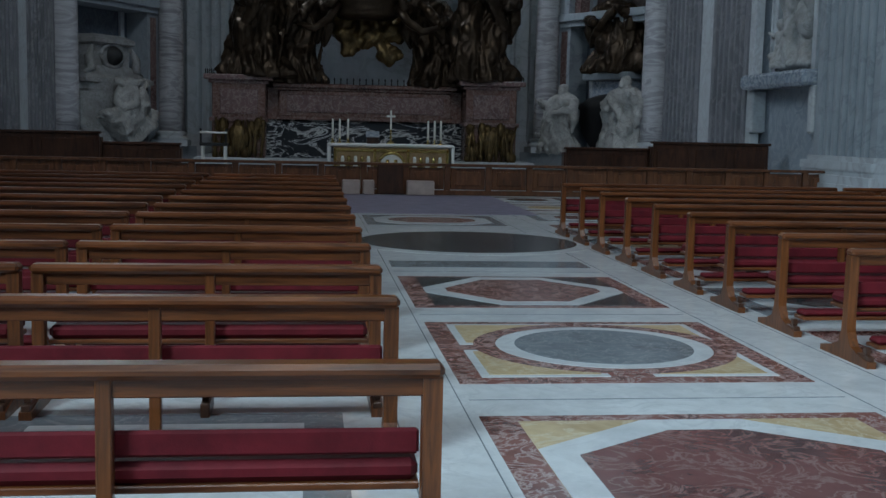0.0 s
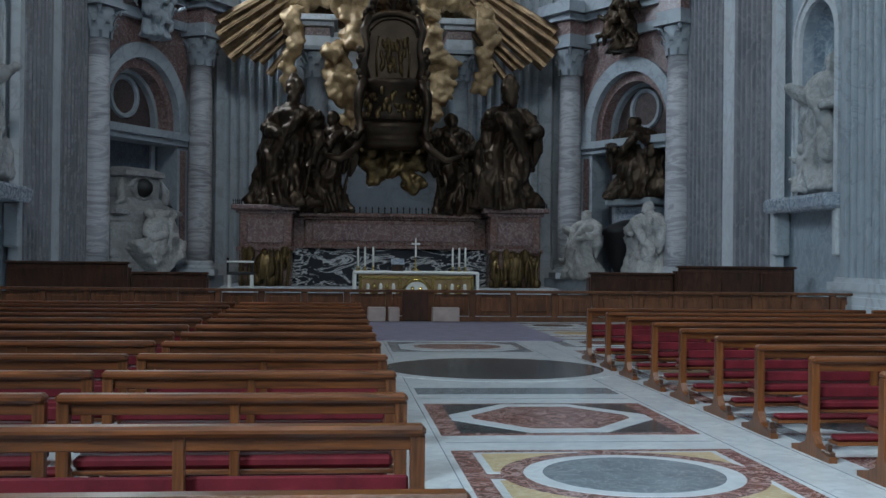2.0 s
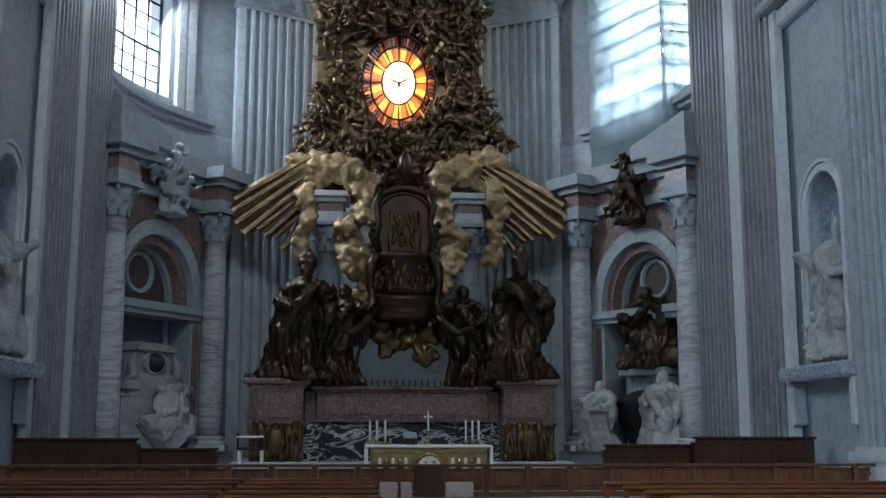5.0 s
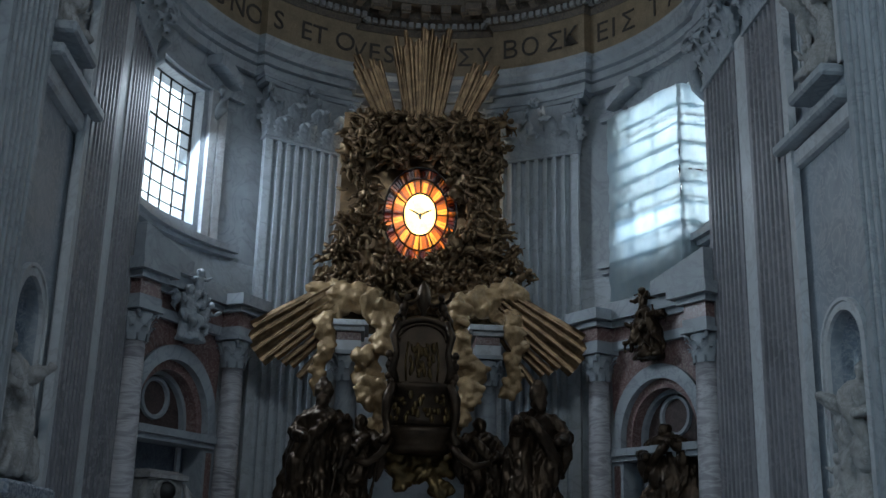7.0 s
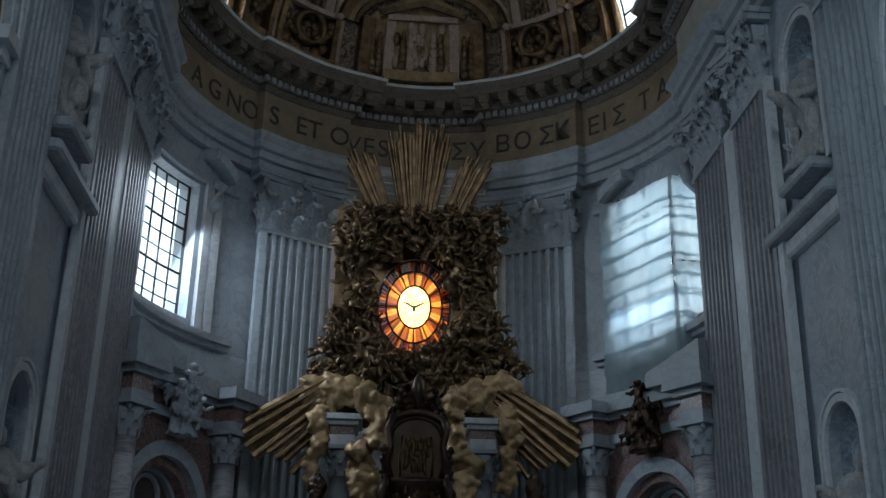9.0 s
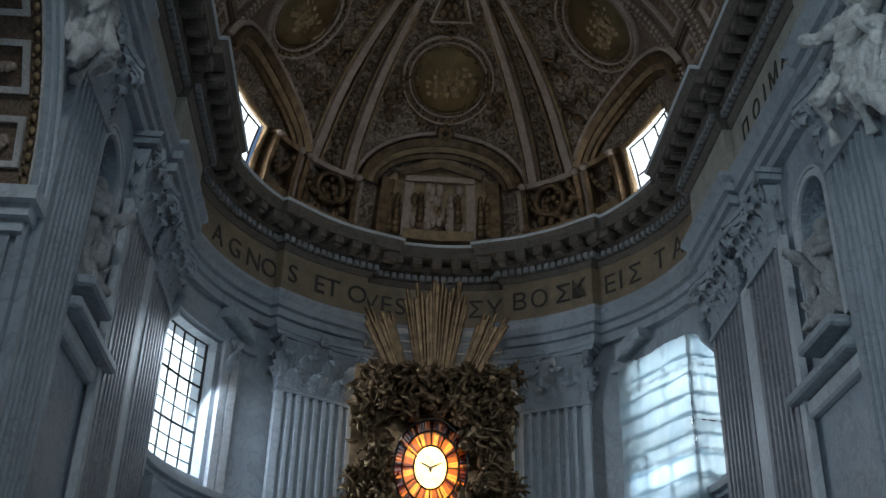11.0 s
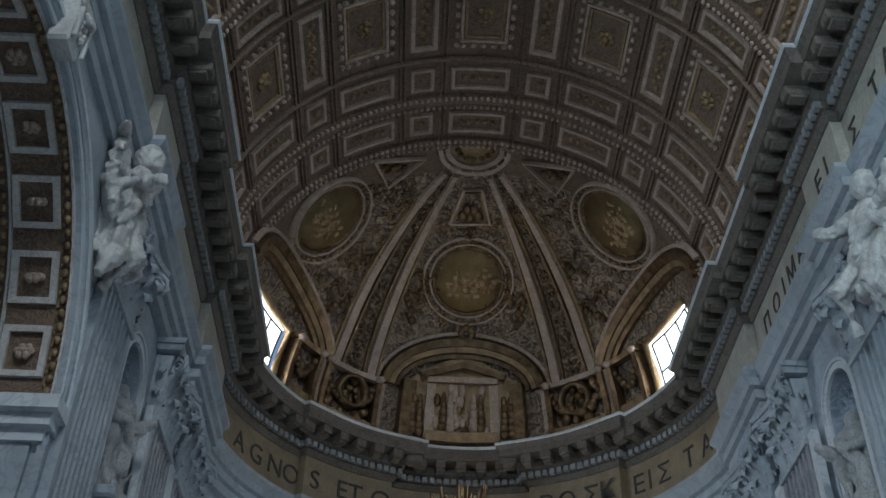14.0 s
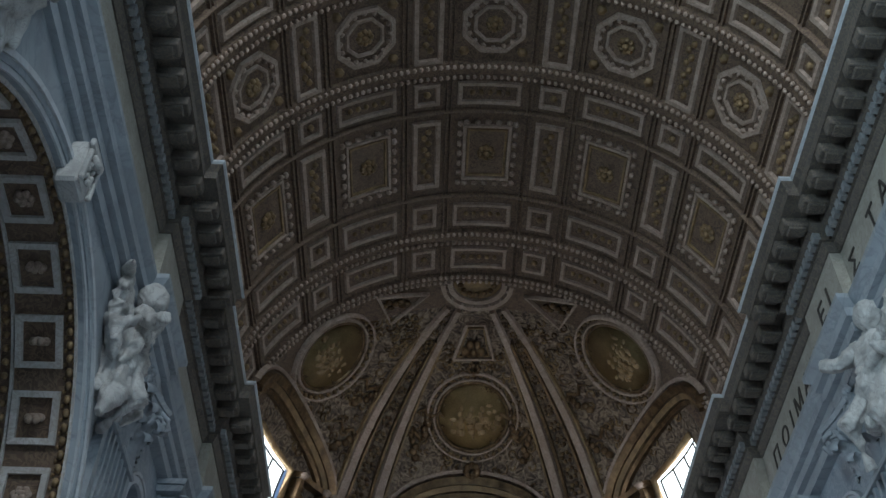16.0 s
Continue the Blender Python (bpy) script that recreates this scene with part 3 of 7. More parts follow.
AY, AR, AZ = 20.4, 7.7, 18.55
for side, nm in ((1, "east"), (-1, "west")):
    def slab(y0, y1, u0, z0, z1, mat, name, lab=""):
        return setting(name, Geo().box(*sorted((sx(side, u0), sx(side, 15.0))), y0, y1, z0, z1), mat, lab or "plain grey marble wall between the pilasters", "wall")
    slab(37.7, 47.2, 13.35, 0, 27.9, GREY, "wall_%s_1" % nm)
    slab(28.3, 32.4, 13.35, 0, 27.9, GREY, "wall_%s_2" % nm)
    slab(-3.0, 12.3, 13.35, 0, 27.9, GREY, "wall_%s_3" % nm)
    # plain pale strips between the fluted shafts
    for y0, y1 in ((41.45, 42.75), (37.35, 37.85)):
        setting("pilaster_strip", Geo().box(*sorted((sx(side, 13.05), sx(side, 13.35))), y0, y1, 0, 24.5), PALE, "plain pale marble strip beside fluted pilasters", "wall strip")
    # far shafts take the darkened copy, so their flutes look shaded
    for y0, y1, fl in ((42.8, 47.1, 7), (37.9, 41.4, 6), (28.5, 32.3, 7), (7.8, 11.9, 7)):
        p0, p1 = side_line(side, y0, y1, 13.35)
        pilaster(p0, p1, flutes=fl, stone=GREY_SHADED if y0 > 37 else GREY)
    niche_bay(side, "niche_wall_%s" % nm)
    # great side arch
    arch = setting("arch_wall_%s" % nm, arch_wall(side, 13.3, 13.55, 12.2, 28.4, 0, 27.9, AY, AR, AZ), GREY, "wall with a great arch opening into a side aisle", "wall")
    for r, wd, pr, mt in ((7.7, 0.17, 0.1, PALE), (7.87, 0.2, 0.18, GREY), (8.07, 0.2, 0.3, PALE)):
        g = Geo()
        ring = []
        for i in range(33):
            a = PI * i / 32
            c, s = math.cos(a), math.sin(a)
            q = lambda u, rr: (sx(side, u), AY - rr * c, AZ + rr * s)
            ring.append([q(13.3, r), q(13.3 - pr * 0.7, r), q(13.3 - pr * 0.7, r + wd), q(13.3, r + wd)])
        g.loft(ring, True, True)
        part("archivolt", g, mt, arch)
    # coffered soffit of the arch, deep
    g = Geo()
    rings = []
    for i in range(33):
        a = PI * i / 32
        rings.append([(sx(side, u), AY - AR * math.cos(a), AZ + AR * math.sin(a)) for u in (13.55, 22.0)])
    g.loft(rings, False, False, True)
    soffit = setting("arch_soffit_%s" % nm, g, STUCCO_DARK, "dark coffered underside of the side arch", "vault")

    def sof(a, u, lift):
        r = AR - lift
        return (sx(side, u), AY - r * math.cos(a), AZ + r * math.sin(a))
    for row, (ua, ub) in enumerate(((13.92, 15.36), (16.0, 17.44), (18.08, 19.52))):
        for i in range(10):
            a0 = radians(0.6 + 17.65 * i)
            a1 = a0 + radians(12.4)
            g = Geo()
            w = 0.2
            da = w / AR
            for lift, inn in ((0.16, 0.0),):
                outer = [sof(a0, ua, lift), sof(a1, ua, lift), sof(a1, ub, lift), sof(a0, ub, lift)]
                inner = [sof(a0 + da, ua + w, lift), sof(a1 - da, ua + w, lift), sof(a1 - da, ub - w, lift), sof(a0 + da, ub - w, lift)]
                deep = [sof(a0 + da, ua + w, 0.01), sof(a1 - da, ua + w, 0.01), sof(a1 - da, ub - w, 0.01), sof(a0 + da, ub - w, 0.01)]
                base = [sof(a0, ua, 0.0), sof(a1, ua, 0.0), sof(a1, ub, 0.0), sof(a0, ub, 0.0)]
                g.loft([base, outer, inner, deep])
            part("coffer", g, STUCCO_PALE, soffit)
            g = Geo()
            c = sof((a0 + a1) / 2, (ua + ub) / 2, 0.08)
            for k in range(6):
                q = k * PI / 3
                g.ball((c[0] + 0.2 * math.cos(q), c[1] + 0.2 * math.sin(q) * math.sin((a0 + a1) / 2), c[2] - 0.2 * math.sin(q) * math.cos((a0 + a1) / 2)), 0.14, 0.14, 0.14, 6, 4)
            g.ball(c, 0.2, 0.2, 0.12, 7, 5)
            part("rosette", g, STUCCO, soffit)
    strip = Geo()
    for i in range(57):
        a = PI * (i + 0.5) / 57
        strip.ball(sof(a, 13.7, 0.05), 0.12, 0.15, 0.15, 6, 4)
        strip.ball(sof(a + 0.025, 13.58, 0.04), 0.06, 0.08, 0.08, 5, 3)
        strip.ball(sof(a + 0.025, 13.83, 0.04), 0.06, 0.08, 0.08, 5, 3)
        strip.ball(sof(a + 0.02, 15.68, 0.06), 0.13, 0.13, 0.13, 5, 3)
    part("ornament_strip", strip, STUCCO_GILT, soffit)
    for u0, u1 in ((13.48, 13.55), (15.42, 15.5), (15.86, 15.94)):
        g = Geo()
        g.loft([[sof(PI * i / 32, u0, 0.0), sof(PI * i / 32, u0, 0.13), sof(PI * i / 32, u1, 0.13), sof(PI * i / 32, u1, 0.0)] for i in range(33)], True, True)
        part("soffit_moulding", g, STUCCO_PALE, soffit)
    # jambs and impost under the arch
    for yj, sgn in ((AY + AR, 1), (AY - AR, -1)):
        g = Geo().box(*sorted((sx(side, 13.75), sx(side, 22.0))), *sorted((yj, yj + sgn * 0.8)), 0, 17.5)
        setting("arch_jamb", g, GREY, "grey marble jamb of the side arch", "wall")
        g = Geo()
        for z0, z1, o in ((17.5, 17.9, 0.15), (17.9, 18.3, 0.4), (18.3, 18.75, 0.7)):
            g.box(*sorted((sx(side, 13.5 - o * 0.7), sx(side, 22.0))), *sorted((yj - sgn * o, yj + sgn * 0.7)), z0, z1)
        setting("impost", g, PALE, "moulded grey marble impost of the side arch", "impost")
    setting("aisle_wall_%s" % nm, Geo().box(*sorted((sx(side, 22.0), sx(side, 22.5))), 11, 29.5, 0, 27), GREY, "grey wall closing the side aisle", "wall")

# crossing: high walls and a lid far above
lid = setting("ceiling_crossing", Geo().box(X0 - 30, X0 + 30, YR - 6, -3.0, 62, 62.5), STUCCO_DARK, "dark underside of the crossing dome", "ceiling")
setting("wall_crossing", Geo().box(X0 - 30, X0 - 15, -3.6, -3.0, 0, 62).box(X0 + 15, X0 + 30, -3.6, -3.0, 0, 62).box(X0 - 30, X0 + 30, YR - 6.5, YR - 6, 0, 62).box(X0 - 30.5, X0 - 30, YR - 6, -3, 0, 62).box(X0 + 30, X0 + 30.5, YR - 6, -3, 0, 62).box(X0 - 15, X0 + 15, -3.6, -3.0, 46.6, 62), GREY, "grey marble walls of the crossing", "wall")

# ---------------------------------------------------------------- apse wall
R_AP = 13.9


def apse_block(a0, a1, z0, z1, r0=R_AP, r1=15.3, step=4.0):
    n = max(2, int((a1 - a0) / step) + 2)
    g = Geo()
    rings = []
    for i in range(n):
        a = a0 + (a1 - a0) * i / (n - 1)
        p, q = on_arc(a, r0), on_arc(a, r1)
        rings.append([(*p, z0), (*p, z1), (*q, z1), (*q, z0)])
    g.loft(rings, True, True)
    return g


def glow_panel(name, a0, a1, r, z0, z1, mat):
    g = Geo()
    g.loft([[(*on_arc(a0 + (a1 - a0) * i / 6, r), z) for i in range(7)] for z in (z0, z1)], False)
    return setting(name, g, mat, "bright overcast sky outside the window", "sky")


SKYGLOW = glow("outside_sky", 2.6, (0.86, 0.95, 1.0))
EASTGLOW = glow("outside_sky_east", 9.0, (0.84, 0.94, 1.0))
WIN = (57.4, 80.0, 18.2, 25.6)
W0, W1, WZ0, WZ1 = WIN
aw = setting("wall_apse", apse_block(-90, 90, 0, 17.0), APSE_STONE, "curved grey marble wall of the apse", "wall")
part("wall_upper", apse_block(-90, 90, WZ1, 27.9), GREY, aw)
for a0, a1 in ((-90, -W1), (-W0, -16), (16, W0), (W1, 90)):
    part("wall_pier", apse_block(a0, a1, 17.0, WZ1), GREY, aw)
part("wall_sill", apse_block(-W1, -W0, 17.0, WZ0), GREY, aw)
part("wall_sill", apse_block(W0, W1, 17.0, WZ0), GREY, aw)
for sgn in (-1, 1):
    glow_panel("backdrop", sgn * 52, sgn * 88, 16.6, 16.5, 27.5, SKYGLOW if sgn < 0 else EASTGLOW)
for a0, a1 in ((-40.5, -19.5), (19.5, 40.5)):
    p0, p1 = on_arc(a1, 13.55), on_arc(a0, 13.55)
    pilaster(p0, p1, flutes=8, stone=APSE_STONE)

# ---------------------------------------------------------------- vaults
VZ, VR = 33.9, 12.5
g = Geo()
rings = []
for i in range(41):
    a = PI * i / 40
    rings.append([(X0 - VR * math.cos(a), y, VZ + VR * math.sin(a)) for y in (-3.0, 46.0)])
g.loft(rings, False, False, True)
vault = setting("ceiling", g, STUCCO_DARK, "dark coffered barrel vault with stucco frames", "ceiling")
g = Geo()
NA, NE = 60, 30
pts = [[(X0 + VR * math.cos(PI / 2 * j / NE) * math.sin(-PI / 2 + PI * i / NA), 46.0 + VR * math.cos(PI / 2 * j / NE) * math.cos(-PI / 2 + PI * i / NA), VZ + VR * math.sin(PI / 2 * j / NE)) for i in range(NA + 1)] for j in range(NE + 1)]
cells = []
for j in range(NE):
    for i in range(NA):
        az, el = -90 + 180 * (i + 0.5) / NA, 90 * (j + 0.5) / NE
        if 63 < abs(az) < 84 and el < 20:
            continue
        cells.append((j * (NA + 1) + i, j * (NA + 1) + i + 1, (j + 1) * (NA + 1) + i + 1, (j + 1) * (NA + 1) + i))
g.add([p for r in pts for p in r], cells, True)
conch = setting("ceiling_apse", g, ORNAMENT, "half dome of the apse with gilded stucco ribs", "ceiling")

# ---------------------------------------------------------------- floor
ground = setting("floor", Geo().box(X0 - 22, X0 + 22, YR - 2, 62, -0.3, 0.0), FLOOR_WHITE, "polished white and grey marble floor", "floor")


def flat(poly, z, th=0.004):
    g = Geo()
    g.extrude_plan([(X0 + x, y) for x, y in poly], z - th, z)
    return g


def rect(x0, x1, y0, y1):
    return [(x0, y0), (x1, y0), (x1, y1), (x0, y1)]


def ring_flat(outer, inner, z):
    g = Geo()
    o = [(X0 + x, y, z) for x, y in outer]
    i = [(X0 + x, y, z) for x, y in inner]
    n = len(o)
    g.add(o + i + [(p[0], p[1], z - 0.006) for p in o] + [(p[0], p[1], z - 0.006) for p in i],
          [(k, (k + 1) % n, n + (k + 1) % n, n + k) for k in range(n)] + [(k, (k + 1) % n, 2 * n + (k + 1) % n, 2 * n + k) for k in range(n)])
    return g


def circle(cx, cy, r, ry=None, n=48):
    return [(cx + r * math.cos(2 * PI * i / n), cy + (ry or r) * math.sin(2 * PI * i / n)) for i in range(n)]


def inlay(geo, mat, nm):
    return part(nm, geo, mat, ground)


def octagon(x0, x1, y0, y1, c, cy=None):
    cy = cy or c
    return [(x0 + c, y0), (x1 - c, y0), (x1, y0 + cy), (x1, y1 - cy), (x1 - c, y1), (x0 + c, y1), (x0, y1 - cy), (x0, y0 + cy)]


Z1, Z2, Z3, Z4 = 0.004, 0.008, 0.012, 0.016
W = 1.4
# red framed panel with porphyry octagon
for y0, y1 in ((4.35, 6.98),):
    inlay(flat(rect(-W, W, y0, y1), Z1), FLOOR_RED, "border_slab")
    inlay(flat(rect(-W + 0.24, W - 0.24, y0 + 0.15, y1 - 0.15), Z2), FLOOR_YELLOW, "yellow_slab")
    inlay(flat(octagon(-W + 0.24, W - 0.24, y0 + 0.16, y1 - 0.16, 0.82, 0.62), Z3), FLOOR_WHITE, "white_slab")
    inlay(flat(octagon(-W + 0.46, W - 0.46, y0 + 0.4, y1 - 0.42, 0.7, 0.5), Z4), FLOOR_PLUM, "octagon_slab")
# panel with the grey round
y0, y1 = 7.9, 10.5
cy = 9.25
inlay(flat(rect(-W, W, y0, y1), Z1), FLOOR_RED, "border_slab")
for qx in (-1, 1):
    for qy in (-1, 1):
        xa, xb = sorted((qx * 0.18, qx * 1.2))
        ya, yb = sorted((cy + qy * 0.12, cy - 0.02 + qy * 1.13))
        inlay(flat(rect(xa, xb, ya, yb), Z2), FLOOR_WHITE, "white_strip")
        xa, xb = sorted((qx * 0.24, qx * 1.13))
        ya, yb = sorted((cy + qy * 0.19, cy - 0.02 + qy * 1.06))
        inlay(flat(rect(xa, xb, ya, yb), Z2 + 0.003), FLOOR_YELLOW, "yellow_slab")
inlay(flat(circle(0.07, cy, 1.16, 1.08), Z3), FLOOR_RED, "red_ring")
inlay(flat(circle(0.07, cy, 0.96, 0.9), Z3 + 0.003), FLOOR_WHITE, "white_ring")
inlay(flat(circle(0.07, cy, 0.79, 0.76), Z4 + 0.002), FLOOR_GREY, "round_slab")
# panel with dark corners and a long octagon
y0, y1 = 11.38, 13.82
inlay(flat(rect(-W, W, y0, y1), Z1), FLOOR_RED, "border_slab")
inlay(flat(rect(-W + 0.22, W - 0.22, y0 + 0.12, y1 - 0.12), Z2), FLOOR_BLACK, "dark_slab")
inlay(flat(octagon(-W + 0.22, W - 0.22, y0 + 0.13, y1 - 0.13, 0.75, 0.9), Z3), FLOOR_WHITE, "white_slab")
inlay(flat(octagon(-W + 0.48, W - 0.48, y0 + 0.38, y1 - 0.38, 0.55, 0.72), Z4), FLOOR_RED, "octagon_slab")
# grey band, great dark round, further panels
inlay(flat(rect(-W, W, 14.75, 15.45), Z1), FLOOR_GREY, "grey_band")
inlay(flat(circle(0.15, 18.2, 2.15, 2.0), Z1), FLOOR_WHITE, "white_ring")
inlay(flat(circle(0.15, 18.2, 1.85, 1.7), Z2), FLOOR_BLACK, "round_slab")
inlay(flat(rect(-W, W, 21.2, 23.6), Z1), FLOOR_GREY, "grey_slab")
inlay(flat(octagon(-W + 0.2, W - 0.2, 21.4, 23.4, 0.5), Z2), FLOOR_WHITE, "white_slab")
inlay(flat(octagon(-W + 0.5, W - 0.5, 21.8, 23.0, 0.4), Z3), FLOOR_RED, "octagon_slab")
# thin violet sheet stands in for a violet-blue reflection on the far floor
setting("carpet", flat(rect(-2.0, 2.6, 24.0, 30.6), 0.014, 0.014), PURPLE, "flat violet sheet painted as a reflection on the floor", "carpet")
# slabs under and beside the benches, in rows parallel to the aisle
for side in (-1, 1):
    for k in range(12):
        for col, ux in enumerate((3.4, 6.6, 9.8)):
            yc = 3.2 + 2.9 * k
            x = side * ux
            inlay(flat(rect(x - 1.1, x + 1.1, yc - 1.0, yc + 1.0), Z1), (FLOOR_RED, FLOOR_GREY)[(k + col) % 2], "border_slab")
            inlay(flat(rect(x - 0.85, x + 0.85, yc - 0.75, yc + 0.75), Z2), FLOOR_WHITE, "white_slab")
            inlay(flat(octagon(x - 0.55, x + 0.55, yc - 0.45, yc + 0.45, 0.25), Z3), (FLOOR_BLACK, FLOOR_YELLOW, FLOOR_PLUM)[(k * 2 + col) % 3], "octagon_slab")
# long joints of the white pavement along the aisle
for x in (-1.47, 1.47, -1.95, 2.0):
    inlay(flat(rect(x - 0.004, x + 0.004, 2, 31), 0.0035, 0.003), FLOOR_GREY, "joint")
for y in (7.42, 10.95, 14.3):
    inlay(flat(rect(-W, W, y - 0.006, y + 0.006), 0.0035, 0.003), FLOOR_GREY, "joint")

# ---------------------------------------------------------------- benches
def bench(length, label):
    """A bench seen from behind: rail, posts, red seat and kneeler; x along its length, the back at y = 0, its people look to +y."""
    root = thing("bench", label, "bench", (0, 0, 0), "benches in the choir")
    L = length
    rail = Geo().box(0, L, -0.075, 0.06, 0.895, 0.958, 0.022)
    part("top_rail", rail, WOOD, root)
    part("back_board", Geo().box(0.03, L - 0.03, -0.02, 0.016, 0.815, 0.897, 0.006), WOOD, root)
    n = max(2, round(L / 1.3))
    xs = [0.045 + (L - 0.09) * i / n for i in range(n + 1)]
    for i, x in enumerate(xs):
        end = i in (0, n)
        w = 0.04 if end else 0.032
        if end:
            # shaped end: upright, foot that runs forward, curved arm under the seat
            g = Geo()
            prof = [(-0.42, 0.0), (0.42, 0.0), (0.42, 0.05), (0.22, 0.085), (0.10, 0.13), (0.055, 0.24), (0.045, 0.36), (0.045, 0.9), (-0.045, 0.9), (-0.045, 0.36), (-0.055, 0.24), (-0.12, 0.13), (-0.24, 0.09), (-0.42, 0.055)]
            g.loft([[(x - w, y, z) for y, z in prof], [(x + w, y, z) for y, z in prof]], True, True)
            part("end_post", g, WOOD_V, root)
        else:
            part("post", Geo().box(x - w, x + w, -0.035, 0.035, 0.10, 0.9, 0.006), WOOD_V, root)
    seat = Geo().box(0.09, L - 0.09, 0.05, 0.45, 0.435, 0.53, 0.03)
    part("seat_cushion", seat, LEATHER, root, "red leather seat pad")
    part("seat_board", Geo().box(0.085, L - 0.085, 0.05, 0.45, 0.40, 0.433, 0.006), WOOD, root)
    part("back_pad", Geo().box(0.09, L - 0.09, 0.038, 0.07, 0.555, 0.665, 0.012), LEATHER, root, "red leather back strip")
    part("kneeler_pad", Geo().box(0.09, L - 0.09, -0.42, -0.25, 0.20, 0.255, 0.022), LEATHER, root, "red leather kneeling pad")
    part("kneeler_board", Geo().box(0.085, L - 0.085, -0.43, -0.23, 0.165, 0.198, 0.005), WOOD, root)
    for i, x in enumerate(xs):
        part("kneeler_leg", Geo().box(x - 0.03, x + 0.03, -0.41, -0.06, 0.0, 0.10, 0.008), WOOD_DARK, root)
        part("kneeler_prop", Geo().box(x - 0.022, x + 0.022, -0.36, -0.30, 0.101, 0.164, 0.004), WOOD_DARK, root)
    return root


near = bench(5.3, "varnished wooden bench with red leather seat and kneeler")
inner = bench(2.32, "short varnished wooden bench with red leather pads")
ROWS_L = [4.33, 6.05, 7.4, 8.82, 10.3, 11.75, 13.1, 14.45, 15.8, 17.15, 18.5, 19.85, 21.1]
for i, y in enumerate(ROWS_L):
    rng = random.Random(i)
    if i < 2:
        copy_thing(near, pose(X0 - (1.98 if i == 0 else 2.02) - 5.3, y, 0))
    else:
        copy_thing(inner, pose(X0 - 2.03 - 2.32, y, 0, 0, 0, rng.uniform(-0.3, 0.3)))
        copy_thing(near, pose(X0 - 4.42 - 5.3, y + rng.uniform(-0.05, 0.05), 0, 0, 0, rng.uniform(-0.3, 0.3)))
ROWS_R = [8.75, 10.15, 11.45, 12.75, 14.1, 15.45, 16.8, 18.15, 19.5]
for i, y in enumerate(ROWS_R):
    rng = random.Random(50 + i)
    copy_thing(near, pose(X0 + 2.05, y + rng.uniform(-0.04, 0.04), 0, 0, 0, rng.uniform(-0.3, 0.3)))
    copy_thing(near, pose(X0 + 2.05 + 5.45, y + rng.uniform(-0.06, 0.06), 0, 0, 0, rng.uniform(-0.4, 0.4)))
for o in (near, inner):
    for c in list(o.children_recursive):
        bpy.data.objects.remove(c)
    bpy.data.objects.remove(o)

# ---------------------------------------------------------------- coffers of the barrel vault
def vp(th, y, lift):
    r = VR - lift
    return (X0 + r * math.sin(radians(th)), y, VZ + r * math.cos(radians(th)))


def coffer(g, t0, t1, y0, y1, w=0.2, lift=0.16):
    """A raised stucco frame on the vault between two angles and two places along it."""
    dt = math.degrees(w / VR)
    n = max(2, int(abs(t1 - t0) / 4) + 1)
    def loop(a0, a1, b0, b1, lf):
        pts = [vp(a0 + (a1 - a0) * i / n, b0, lf) for i in range(n + 1)]
        return pts + [vp(a1 + (a0 - a1) * i / n, b1, lf) for i in range(n + 1)]
    g.loft([loop(t0 - dt * 0.3, t1 + dt * 0.3, y0 - w * 0.3, y1 + w * 0.3, -0.02), loop(t0, t1, y0, y1, lift), loop(t0 + dt, t1 - dt, y0 + w, y1 - w, lift), loop(t0 + dt * 1.3, t1 - dt * 1.3, y0 + w * 1.3, y1 - w * 1.3, -0.02)])


def vault_ngon(g, th, yc, r, w, n, lift):
    def loop(q, lf):
        return [vp(th + math.degrees(q * math.sin(2 * PI * (i + 0.5) / n) / VR), yc + q * math.cos(2 * PI * (i + 0.5) / n), lf) for i in range(n)]
    g.loft([loop(r + 0.05, -0.02), loop(r, lift), loop(r - w, lift), loop(r - w - 0.05, -0.02)])


def rosette(g, th, yc, r):
    for k in range(8):
        a = 2 * PI * k / 8
        p = vp(th + math.degrees(r * 0.6 * math.sin(a) / VR), yc + r * 0.6 * math.cos(a), 0.06)
        g.ball(p, r * 0.34, r * 0.34, r * 0.34, 5, 3)
    g.ball(vp(th, yc, 0.12), r * 0.36, r * 0.36, r * 0.36, 6, 4)


frames, gilt_bits, beads = Geo(), Geo(), Geo()
COLS = [-57.5, -28.75, 0, 28.75, 57.5]
MIDS = [-71.9, -43.1, -14.4, 14.4, 43.1, 71.9]
for y0, y1 in ((41.24, 42.7), (38.0, 39.5), (30.2, 31.45), (22.6, 23.8), (14.2, 15.4)):
    for th in COLS:
        coffer(frames, th - 7.2, th + 7.0, y0, y1, 0.17)
        for k in range(5):
            p = vp(th - 4 + 2 * k, (y0 + y1) / 2, 0.03)
            gilt_bits.ball(p, 0.16, 0.2, 0.1, 5, 3)
    for th in MIDS:
        coffer(frames, th - 3.0, th + 2.8, y0, y1, 0.17)
        gilt_bits.ball(vp(th, (y0 + y1) / 2, 0.03), 0.22, 0.22, 0.14, 6, 3)
